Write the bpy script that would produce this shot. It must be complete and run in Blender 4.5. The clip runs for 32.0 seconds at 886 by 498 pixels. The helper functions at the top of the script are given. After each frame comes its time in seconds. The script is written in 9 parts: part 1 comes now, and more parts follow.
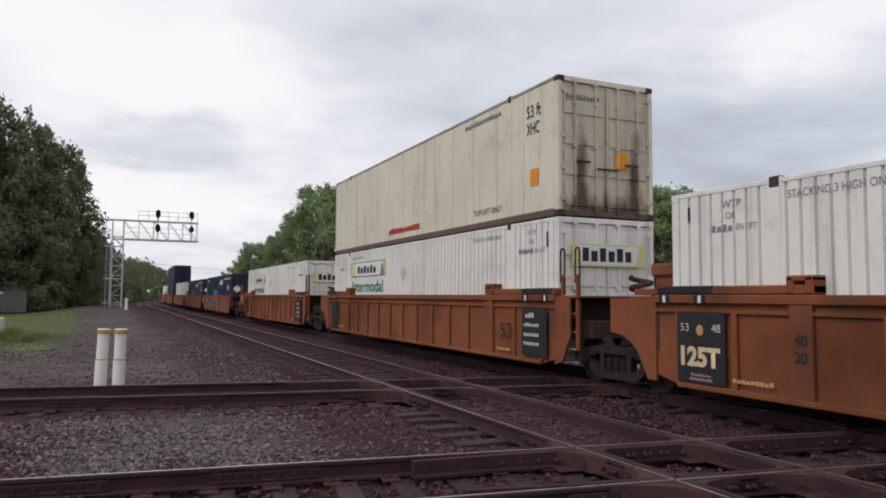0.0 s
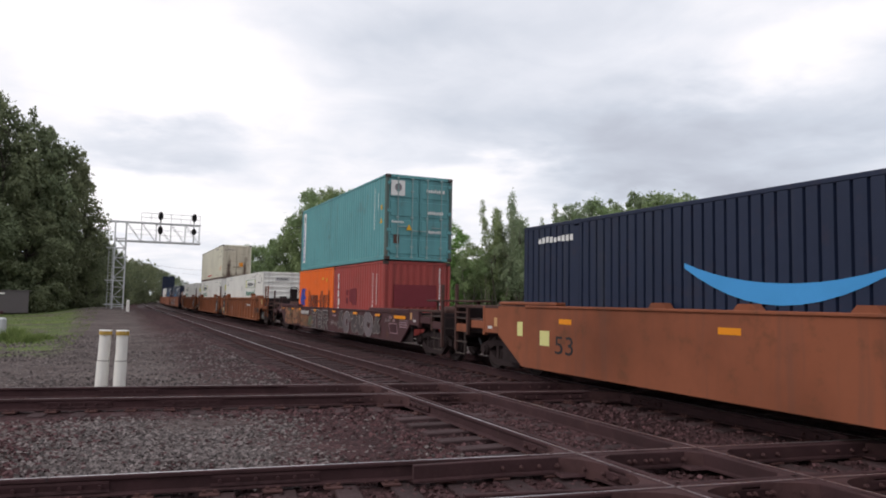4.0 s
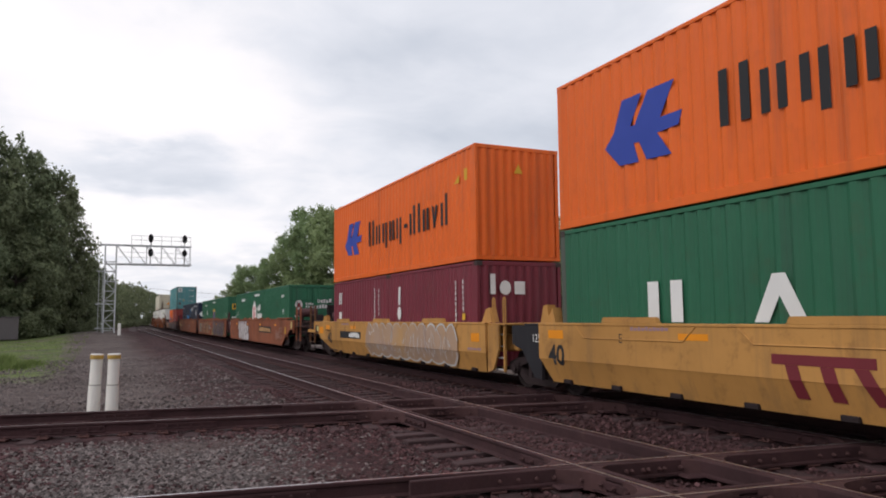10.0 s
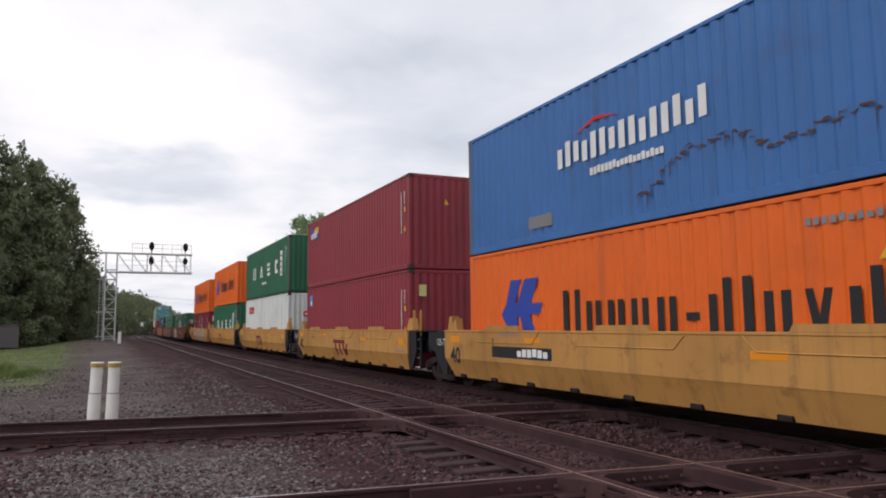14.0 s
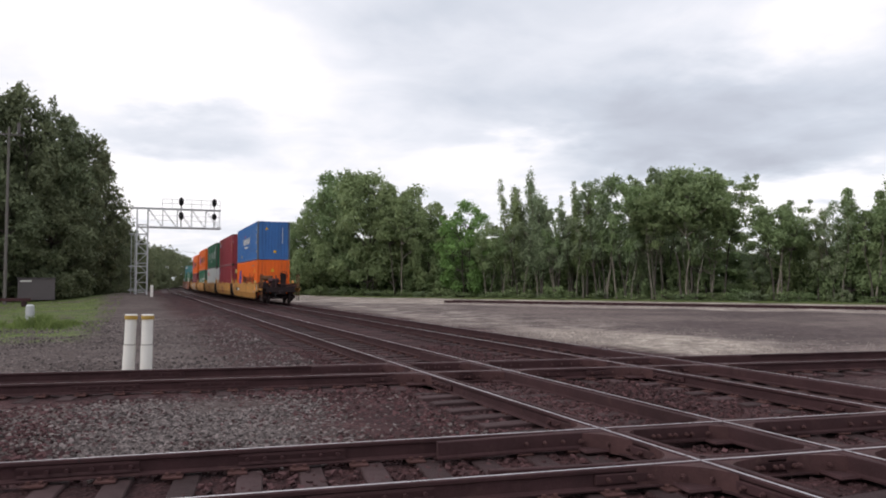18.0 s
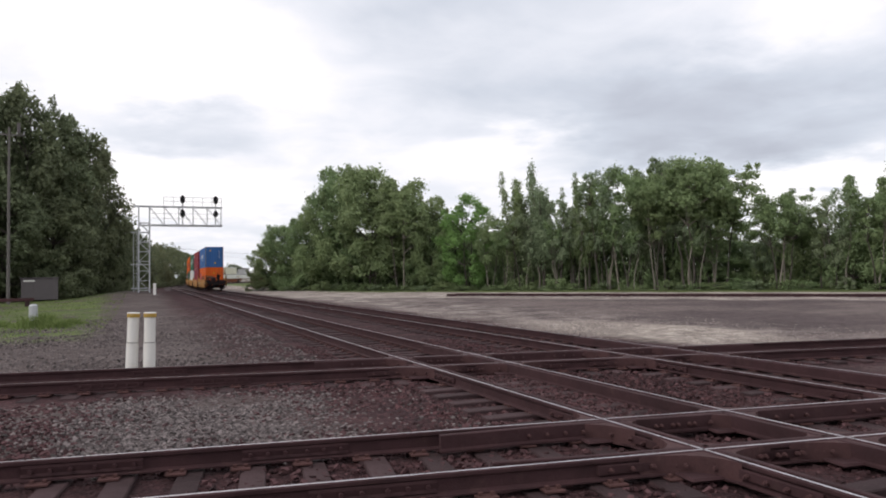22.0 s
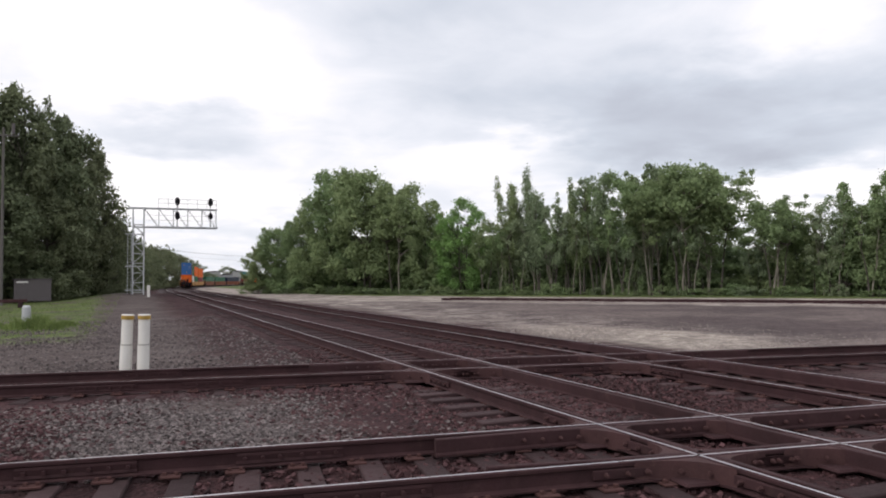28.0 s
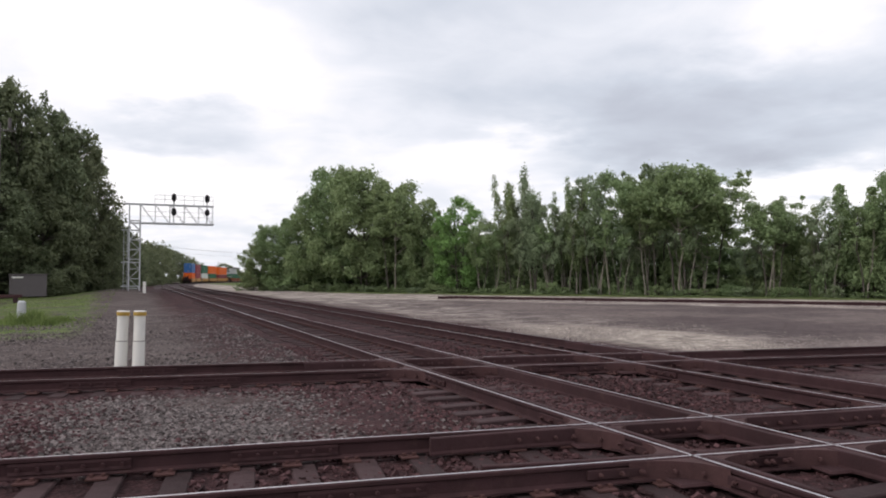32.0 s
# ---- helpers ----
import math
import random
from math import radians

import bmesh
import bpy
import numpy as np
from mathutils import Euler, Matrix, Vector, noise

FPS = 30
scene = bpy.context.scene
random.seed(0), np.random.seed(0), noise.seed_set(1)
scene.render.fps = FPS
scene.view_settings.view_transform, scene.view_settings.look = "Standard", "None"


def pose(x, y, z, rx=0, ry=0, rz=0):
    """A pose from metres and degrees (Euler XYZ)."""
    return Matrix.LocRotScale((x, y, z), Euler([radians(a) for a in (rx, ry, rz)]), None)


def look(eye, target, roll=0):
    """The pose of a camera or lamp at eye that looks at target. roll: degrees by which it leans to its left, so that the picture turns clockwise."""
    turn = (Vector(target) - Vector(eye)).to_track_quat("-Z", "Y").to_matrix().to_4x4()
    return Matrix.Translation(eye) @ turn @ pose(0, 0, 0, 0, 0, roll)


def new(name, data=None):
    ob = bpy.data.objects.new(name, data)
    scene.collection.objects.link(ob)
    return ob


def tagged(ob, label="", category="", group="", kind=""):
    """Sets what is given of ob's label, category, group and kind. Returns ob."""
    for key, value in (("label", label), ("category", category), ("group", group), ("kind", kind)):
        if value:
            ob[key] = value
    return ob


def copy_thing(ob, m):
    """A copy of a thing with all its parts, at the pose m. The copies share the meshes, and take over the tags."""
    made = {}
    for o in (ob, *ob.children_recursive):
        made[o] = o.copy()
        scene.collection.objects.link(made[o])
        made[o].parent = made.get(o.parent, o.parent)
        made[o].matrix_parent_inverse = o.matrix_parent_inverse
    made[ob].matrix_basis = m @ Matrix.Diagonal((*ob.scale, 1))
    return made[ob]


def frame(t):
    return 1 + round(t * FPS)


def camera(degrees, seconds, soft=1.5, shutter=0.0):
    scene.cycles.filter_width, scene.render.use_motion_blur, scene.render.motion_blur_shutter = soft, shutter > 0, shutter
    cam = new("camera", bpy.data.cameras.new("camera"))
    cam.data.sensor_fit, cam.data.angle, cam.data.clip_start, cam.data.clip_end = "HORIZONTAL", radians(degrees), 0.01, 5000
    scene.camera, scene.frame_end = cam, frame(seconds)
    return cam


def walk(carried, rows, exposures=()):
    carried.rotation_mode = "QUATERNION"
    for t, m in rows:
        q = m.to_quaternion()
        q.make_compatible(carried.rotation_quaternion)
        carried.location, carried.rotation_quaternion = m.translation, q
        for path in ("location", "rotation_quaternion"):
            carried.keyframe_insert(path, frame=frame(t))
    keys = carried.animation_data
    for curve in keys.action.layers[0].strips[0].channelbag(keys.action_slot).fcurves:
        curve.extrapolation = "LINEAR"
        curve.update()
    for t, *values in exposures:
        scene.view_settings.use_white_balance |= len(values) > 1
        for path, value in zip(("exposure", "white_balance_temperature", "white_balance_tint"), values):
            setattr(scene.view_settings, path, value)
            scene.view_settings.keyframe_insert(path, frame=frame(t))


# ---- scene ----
from collections import namedtuple

# x to the right of the double track, y along it, z = 0 at the rail heads; metres
cam = camera(63.22, 32.0, soft=1.9)


def view(x, y, z, yaw, pitch, roll):
    """The camera at x, y, z, turned right by yaw, up by pitch, leaning left by roll (degrees)."""
    a, b = radians(yaw), radians(pitch)
    return look((x, y, z), (x + math.sin(a) * math.cos(b), y + math.cos(a) * math.cos(b), z + math.sin(b)), roll)


walk(cam, [
    (0, view(-9.274, -4.895, 1.604, 24.51, 3.80, 0.41)),
    (0.5, view(-9.275, -4.895, 1.603, 24.44, 3.89, 0.80)),
    (1, view(-9.280, -4.894, 1.599, 24.43, 3.96, 0.61)),
    (1.5, view(-9.283, -4.892, 1.595, 24.47, 4.09, 0.77)),
    (2, view(-9.284, -4.890, 1.595, 24.46, 4.17, 1.08)),
    (2.5, view(-9.290, -4.893, 1.600, 24.42, 4.15, 1.54)),
    (3, view(-9.298, -4.895, 1.601, 24.37, 4.24, 1.04)),
    (3.5, view(-9.290, -4.894, 1.599, 24.35, 4.18, 0.99)),
    (5.5, view(-9.274, -4.892, 1.595, 24.42, 4.40, 0.65)),
    (6, view(-9.273, -4.893, 1.591, 24.35, 4.46, 0.23)),
    (6.5, view(-9.273, -4.892, 1.589, 24.28, 4.37, 0.27)),
    (7, view(-9.278, -4.892, 1.584, 24.15, 4.59, -0.40)),
    (7.5, view(-9.278, -4.895, 1.582, 24.23, 5.52, -0.86)),
    (8, view(-9.278, -4.895, 1.584, 24.36, 5.07, -0.27)),
    (8.5, view(-9.280, -4.896, 1.581, 24.70, 5.11, -0.53)),
    (9, view(-9.278, -4.899, 1.583, 24.84, 5.22, -0.84)),
    (9.5, view(-9.276, -4.901, 1.585, 24.97, 5.34, -0.52)),
    (10, view(-9.278, -4.902, 1.585, 25.00, 5.39, -0.54)),
    (10.5, view(-9.281, -4.897, 1.583, 25.03, 5.47, -0.51)),
    (11, view(-9.285, -4.891, 1.580, 25.06, 5.56, -0.59)),
    (11.5, view(-9.289, -4.888, 1.583, 25.08, 5.62, 0.15)),
    (12, view(-9.284, -4.890, 1.577, 25.06, 5.77, -0.86)),
    (12.5, view(-9.283, -4.891, 1.585, 25.13, 5.86, 0.71)),
    (13, view(-9.283, -4.895, 1.587, 25.18, 5.90, 0.20)),
    (13.5, view(-9.283, -4.894, 1.589, 25.23, 5.94, -0.18)),
    (14, view(-9.279, -4.900, 1.586, 24.96, 6.01, -0.58)),
    (14.5, view(-9.272, -4.900, 1.588, 23.70, 4.79, -1.28)),
    (16.5, view(-9.278, -4.877, 1.577, 22.53, 2.19, -0.67)),
    (17, view(-9.284, -4.873, 1.578, 22.61, 2.17, -0.29)),
    (17.5, view(-9.286, -4.871, 1.577, 22.68, 2.38, -0.31)),
    (18, view(-9.288, -4.877, 1.575, 22.86, 2.61, -0.04)),
    (18.5, view(-9.282, -4.882, 1.569, 22.88, 2.43, -0.99)),
    (19, view(-9.264, -4.876, 1.569, 22.83, 2.19, -0.90)),
    (19.5, view(-9.265, -4.874, 1.568, 22.82, 2.03, -0.67)),
    (20, view(-9.263, -4.868, 1.566, 22.79, 1.98, -0.79)),
    (20.5, view(-9.259, -4.865, 1.566, 22.80, 2.02, -0.76)),
    (21, view(-9.263, -4.862, 1.563, 22.72, 1.90, -0.86)),
    (21.5, view(-9.259, -4.868, 1.566, 22.65, 1.92, -0.70)),
    (22, view(-9.261, -4.874, 1.569, 22.69, 2.11, -0.91)),
    (22.5, view(-9.271, -4.874, 1.568, 22.82, 2.21, -0.82)),
    (23, view(-9.272, -4.880, 1.567, 23.03, 2.07, -0.71)),
    (23.5, view(-9.270, -4.881, 1.570, 23.07, 2.03, -0.84)),
    (24, view(-9.268, -4.879, 1.572, 23.09, 2.26, -1.03)),
    (24.5, view(-9.271, -4.878, 1.573, 23.16, 2.35, -0.69)),
    (25, view(-9.279, -4.876, 1.570, 23.35, 2.36, -0.63)),
    (25.5, view(-9.275, -4.872, 1.570, 23.39, 2.44, -0.64)),
    (27.5, view(-9.278, -4.875, 1.570, 23.18, 2.50, -0.49)),
    (28, view(-9.279, -4.872, 1.570, 23.10, 2.42, -0.52)),
    (28.5, view(-9.269, -4.870, 1.571, 23.03, 2.40, -0.73)),
    (29, view(-9.273, -4.868, 1.569, 23.05, 2.42, -0.86)),
    (29.5, view(-9.277, -4.871, 1.569, 23.04, 2.40, -0.72)),
    (30, view(-9.276, -4.874, 1.570, 23.03, 2.40, -0.71)),
    (30.5, view(-9.283, -4.878, 1.568, 23.05, 2.40, -0.68)),
    (31, view(-9.283, -4.877, 1.567, 23.04, 2.37, -0.73)),
    (31.5, view(-9.280, -4.876, 1.571, 23.01, 2.34, -0.75)),
    (32, view(-9.277, -4.874, 1.575, 23.36, 2.29, -0.08)),
], exposures=[(0, -0.06, 6600, 14), (2.2, -0.06, 6600, 14), (3, 0.06, 6600, 14), (5.5, 0.12, 6600, 14), (7.2, 0.14, 6600, 14), (7.9, -0.06, 6600, 14), (9.2, -0.06, 6600, 14), (10, 0.06, 6600, 14), (14, 0.06, 6600, 14), (17, 0.14, 6600, 14), (32, 0.14, 6600, 14)])

# ---------------------------------------------------------------- sky and sun
SUN_AZ, SUN_EL = radians(-96), radians(42)      # azimuth from +y towards +x


def make_world():
    w = bpy.data.worlds.new("overcast_sky")
    scene.world = w
    w.use_nodes = True
    nt = w.node_tree
    nt.nodes.clear()
    N, L = nt.nodes.new, nt.links.new

    def math_node(op, a, b=None, clamp=False):
        n = N("ShaderNodeMath")
        n.operation, n.use_clamp = op, clamp
        for k, v in enumerate((a, b)):
            if v is None:
                continue
            if isinstance(v, (int, float)):
                n.inputs[k].default_value = v
            else:
                L(v, n.inputs[k])
        return n.outputs[0]

    sky = N("ShaderNodeTexSky")
    sky.sky_type, sky.sun_disc = "NISHITA", False
    sky.sun_elevation, sky.sun_rotation = SUN_EL, SUN_AZ
    sky_dim = N("ShaderNodeMixRGB")
    sky_dim.blend_type, sky_dim.inputs[0].default_value = "MULTIPLY", 1.0
    L(sky.outputs[0], sky_dim.inputs[1])
    sky_dim.inputs[2].default_value = (0.09, 0.09, 0.09, 1)

    tc = N("ShaderNodeTexCoord")
    sep = N("ShaderNodeSeparateXYZ")
    L(tc.outputs["Generated"], sep.inputs[0])
    up = math_node("ADD", math_node("MAXIMUM", sep.outputs[2], 0.0), 0.16)
    comb = N("ShaderNodeCombineXYZ")
    L(math_node("DIVIDE", sep.outputs[0], up), comb.inputs[0]), L(math_node("DIVIDE", sep.outputs[1], up), comb.inputs[1])
    turn = N("ShaderNodeMapping")
    turn.inputs["Location"].default_value = (0.3, 0.2, 0)
    turn.inputs["Scale"].default_value = (0.9, 0.9, 1)
    L(comb.outputs[0], turn.inputs[0])

    def cloud(scale, detail, rough, warp):
        n = N("ShaderNodeTexNoise")
        n.inputs["Scale"].default_value, n.inputs["Detail"].default_value = scale, detail
        n.inputs["Roughness"].default_value, n.inputs["Distortion"].default_value = rough, warp
        L(turn.outputs[0], n.inputs["Vector"])
        return math_node("SUBTRACT", n.outputs[0], 0.5)

    big, small = cloud(0.8, 4, 0.5, 0.4), cloud(2.6, 6, 0.55, 0.5)
    az = math_node("MULTIPLY", math_node("ARCTAN2", sep.outputs[0], sep.outputs[1]), 180 / math.pi)
    el = math_node("MULTIPLY", math_node("ARCSINE", sep.outputs[2]), 180 / math.pi)
    az = math_node("ADD", az, math_node("MULTIPLY", cloud(1.7, 4, 0.5, 0.0), 16))
    el = math_node("ADD", el, math_node("MULTIPLY", cloud(3.1, 5, 0.55, 0.0), 7))
    tone = math_node("ADD", math_node("MULTIPLY", big, 0.55), math_node("MULTIPLY", small, 0.45))
    tone = math_node("ADD", tone, 0.655)
    # the banks of cloud: azimuth, height, widths in degrees, thinner (+) or thicker (-)
    for a, e, wa, we, k in CLOUD_BANKS:
        da, de = math_node("DIVIDE", math_node("SUBTRACT", az, a), wa), math_node("DIVIDE", math_node("SUBTRACT", el, e), we)
        r2 = math_node("ADD", math_node("MULTIPLY", da, da), math_node("MULTIPLY", de, de))
        tone = math_node("ADD", tone, math_node("MULTIPLY", math_node("EXPONENT", math_node("MULTIPLY", r2, -1.0)), k))
    ramp = N("ShaderNodeValToRGB")
    e = ramp.color_ramp.elements
    e[0].position, e[0].color = 0.15, (0.44, 0.475, 0.54, 1)
    e[1].position, e[1].color = 0.92, (0.965, 0.97, 0.975, 1)
    for pos, c in ((0.40, (0.565, 0.62, 0.69, 1)), (0.62, (0.745, 0.785, 0.84, 1)), (0.78, (0.92, 0.925, 0.945, 1))):
        e.new(pos).color = c
    L(tone, ramp.inputs[0])
    mix = N("ShaderNodeMixRGB")
    mix.inputs[0].default_value = 0.93
    L(sky_dim.outputs[0], mix.inputs[1]), L(ramp.outputs[0], mix.inputs[2])
    # below the horizon: dull earth
    low = N("ShaderNodeMixRGB")
    L(math_node("GREATER_THAN", sep.outputs[2], -0.01), low.inputs[0])
    low.inputs[1].default_value = (0.06, 0.06, 0.055, 1)
    L(mix.outputs[0], low.inputs[2])
    bg, out = N("ShaderNodeBackground"), N("ShaderNodeOutputWorld")
    bg.inputs["Strength"].default_value = SKY_STRENGTH
    L(low.outputs[0], bg.inputs[0]), L(bg.outputs[0], out.inputs[0])


SKY_STRENGTH = 1.07
CLOUD_BANKS = ((5, 15, 9, 6, 0.40), (-8, 20, 8, 4, 0.25), (3, 11.2, 7, 2.0, -0.34), (28, 9.8, 6, 1.8, 0.32), (40, 12.5, 14, 3.6, -0.38), (23, 20.5, 9, 2.6, -0.20),
               (50, 18.5, 8, 2.6, 0.25), (47, 5.6, 12, 1.5, 0.26), (47, 9.2, 11, 2.2, -0.32), (2, 6.5, 9, 2.2, 0.24))
make_world()

sun = new("sun", bpy.data.lights.new("sun", "SUN"))
sun.data.energy, sun.data.angle, sun.data.color = 1.10, radians(35), (1.0, 0.97, 0.92)
sun.matrix_world = look((0, 0, 60), (-math.sin(SUN_AZ) * math.cos(SUN_EL) * 10, -math.cos(SUN_AZ) * math.cos(SUN_EL) * 10, 60 - math.sin(SUN_EL) * 10))

# ---------------------------------------------------------------- mesh tools
class Geo:
    """Collects vertices and faces of one mesh."""

    def __init__(self):
        self.v, self.f = [], []

    def add(self, verts, faces, m=None):
        o = len(self.v)
        if m is not None:
            verts = [tuple(m @ Vector(p)) for p in verts]
        self.v.extend(verts)
        self.f.extend([tuple(o + k for k in q) for q in faces])
        return self

    def box(self, x0, y0, z0, x1, y1, z1, b=0.0, m=None):
        if b <= 0:
            v = [(x, y, z) for x in (x0, x1) for y in (y0, y1) for z in (z0, z1)]
            f = [(0, 1, 3, 2), (4, 6, 7, 5), (0, 4, 5, 1), (2, 3, 7, 6), (0, 2, 6, 4), (1, 5, 7, 3)]
            return self.add(v, f, m)
        v, ids = [], {}
        for i in (0, 1):
            for j in (0, 1):
                for k in (0, 1):
                    x, y, z = (x0, x1)[i], (y0, y1)[j], (z0, z1)[k]
                    ix, iy, iz = x + b * (1 - 2 * i), y + b * (1 - 2 * j), z + b * (1 - 2 * k)
                    for a, p in enumerate(((x, iy, iz), (ix, y, iz), (ix, iy, z))):
                        ids[i, j, k, a] = len(v)
                        v.append(p)
        f = []
        for a in range(3):
            c, d = [n for n in range(3) if n != a]
            for s in (0, 1):
                q = []
                for p, r in ((0, 0), (0, 1), (1, 1), (1, 0)):
                    t = [0, 0, 0]
                    t[a], t[c], t[d] = s, p, r
                    q.append(ids[t[0], t[1], t[2], a])
                f.append(tuple(q))
            for p in (0, 1):
                for r in (0, 1):
                    lo, hi = [0, 0, 0], [0, 0, 0]
                    lo[c] = hi[c] = p
                    lo[d] = hi[d] = r
                    lo[a], hi[a] = 0, 1
                    lo, hi = tuple(lo), tuple(hi)
                    f.append((ids[lo + (c,)], ids[hi + (c,)], ids[hi + (d,)], ids[lo + (d,)]))
        for i in (0, 1):
            for j in (0, 1):
                for k in (0, 1):
                    f.append((ids[i, j, k, 0], ids[i, j, k, 1], ids[i, j, k, 2]))
        return self.add(v, f, m)

    def cyl(self, p0, p1, r0, r1=None, n=10, caps=True):
        p0, p1 = Vector(p0), Vector(p1)
        r1 = r0 if r1 is None else r1
        d = (p1 - p0).normalized()
        a = d.orthogonal().normalized()
        c = d.cross(a)
        v = []
        for p, r in ((p0, r0), (p1, r1)):
            for k in range(n):
                t = 2 * math.pi * k / n
                v.append(tuple(p + (a * math.cos(t) + c * math.sin(t)) * r))
        f = [(k, (k + 1) % n, n + (k + 1) % n, n + k) for k in range(n)]
        if caps:
            f += [tuple(range(n))[::-1], tuple(range(n, 2 * n))]
        return self.add(v, f)

    def prism(self, poly, at, depth, m=None):
        """poly: (a, b) points; at(a, b, c): to space; c runs over the two numbers of depth."""
        n = len(poly)
        v = [at(a, b, c) for c in depth for a, b in poly]
        f = [(k, (k + 1) % n, n + (k + 1) % n, n + k) for k in range(n)]
        f += [tuple(range(n))[::-1], tuple(range(n, 2 * n))]
        return self.add(v, f, m)

    def pipe(self, pts, r, n=6):
        for a, b in zip(pts, pts[1:]):
            self.cyl(a, b, r, n=n)
        return self

    def mesh(self, name, mat=None, smooth=False):
        me = bpy.data.meshes.new(name)
        me.from_pydata([tuple(p) for p in self.v], [], self.f)
        if mat:
            me.materials.append(mat)
        bm = bmesh.new()
        bm.from_mesh(me)
        bmesh.ops.recalc_face_normals(bm, faces=bm.faces)
        bm.to_mesh(me)
        bm.free()
        if smooth:
            me.polygons.foreach_set("use_smooth", [True] * len(me.polygons))
        me.update()
        return me


def part(name, geo, mat, parent=None, label="", smooth=False):
    me = geo if isinstance(geo, bpy.types.Mesh) else geo.mesh(name, mat, smooth)
    ob = new(name, me)
    if parent:
        ob.parent = parent
    if label:
        tagged(ob, label)
    return ob


def thing(name, label, category, group="", kind="", m=None, geo=None, mat=None, smooth=False):
    ob = new(name, geo.mesh(name, mat, smooth) if geo else None)
    tagged(ob, label, category, group, kind)
    if m is not None:
        ob.matrix_basis = m
    return ob


def rnd(a, b):
    return random.uniform(a, b)


# ---------------------------------------------------------------- materials
def material(name, base, rough=0.7, metal=0.0, dark=None, grain=(12.0, 0.35), blotch=(1.2, 0.35), bump=(40.0, 0.15), light=None,
             streak=None, per_object=0.0, per_island=0.0, spec=0.25, grime=None):
    """A surface with variation at two scales: fine grain and broad blotches, and, where given, streaks that run down."""
    mt = bpy.data.materials.new(name)
    mt.use_nodes = True
    nt = mt.node_tree
    N, L = nt.nodes.new, nt.links.new
    bs = nt.nodes["Principled BSDF"]
    tc = N("ShaderNodeTexCoord")
    base4 = (*base, 1)
    dk = (*(dark if dark else tuple(c * 0.55 for c in base)), 1)
    lt = (*(light if light else tuple(min(1, c * 1.25 + 0.01) for c in base)), 1)

    def noise_node(scale, detail=4.0, vec=None, rough_=0.55):
        n = N("ShaderNodeTexNoise")
        n.inputs["Scale"].default_value, n.inputs["Detail"].default_value, n.inputs["Roughness"].default_value = scale, detail, rough_
        L(vec if vec is not None else tc.outputs["Object"], n.inputs["Vector"])
        return n

    def mix(fac, a, b, mode="MIX"):
        n = N("ShaderNodeMixRGB")
        n.blend_type = mode
        for k, v in enumerate((fac, a, b)):
            if isinstance(v, float):
                n.inputs[k].default_value = v
            elif isinstance(v, tuple):
                n.inputs[k].default_value = v
            else:
                L(v, n.inputs[k])
        return n.outputs[0]

    def ramp(val, lo, hi, top=1.0):
        n = N("ShaderNodeMapRange")
        n.inputs["From Min"].default_value, n.inputs["From Max"].default_value = lo, hi
        n.inputs["To Max"].default_value = top
        L(val, n.inputs["Value"])
        return n.outputs[0]

    col = mix(ramp(noise_node(grain[0]).outputs[0], 0.35, 0.7, grain[1]), base4, lt)
    col = mix(ramp(noise_node(blotch[0], 5).outputs[0], 0.42, 0.72, blotch[1]), col, dk)
    if streak:
        colour, amount, width = streak
        mp = N("ShaderNodeMapping")
        mp.inputs["Scale"].default_value = (width, width, width * 0.07)
        L(tc.outputs["Object"], mp.inputs[0])
        s = ramp(noise_node(1.0, 6, mp.outputs[0], 0.65).outputs[0], 0.52, 0.78, amount)
        col = mix(s, col, (*colour, 1))
    if grime:
        colour, amount, scale = grime
        g = ramp(noise_node(scale, 7, None, 0.7).outputs[0], 0.56, 0.70, amount)
        col = mix(g, col, (*colour, 1))
    if per_object or per_island:
        src = N("ShaderNodeObjectInfo").outputs["Random"] if per_object else N("ShaderNodeNewGeometry").outputs["Random Per Island"]
        amt = per_object or per_island
        hs = N("ShaderNodeHueSaturation")
        L(col, hs.inputs["Color"])
        L(ramp_out(N, L, src, 1 - amt, 1 + amt), hs.inputs["Value"])
        col = hs.outputs[0]
    L(col, bs.inputs["Base Color"])
    bs.inputs["Roughness"].default_value, bs.inputs["Metallic"].default_value = rough, metal
    bs.inputs["Specular IOR Level"].default_value = spec
    rr = N("ShaderNodeMapRange")
    rr.inputs["To Min"].default_value, rr.inputs["To Max"].default_value = max(0.03, rough - 0.12), min(1, rough + 0.12)
    L(noise_node(grain[0] * 0.5).outputs[0], rr.inputs["Value"])
    L(rr.outputs[0], bs.inputs["Roughness"])
    if bump[1] > 0:
        b = N("ShaderNodeBump")
        b.inputs["Strength"].default_value, b.inputs["Distance"].default_value = bump[1], 0.02
        L(noise_node(bump[0], 5).outputs[0], b.inputs["Height"])
        L(b.outputs[0], bs.inputs["Normal"])
    return mt


def ramp_out(N, L, src, lo, hi):
    n = N("ShaderNodeMapRange")
    n.inputs["To Min"].default_value, n.inputs["To Max"].default_value = lo, hi
    L(src, n.inputs["Value"])
    return n.outputs[0]


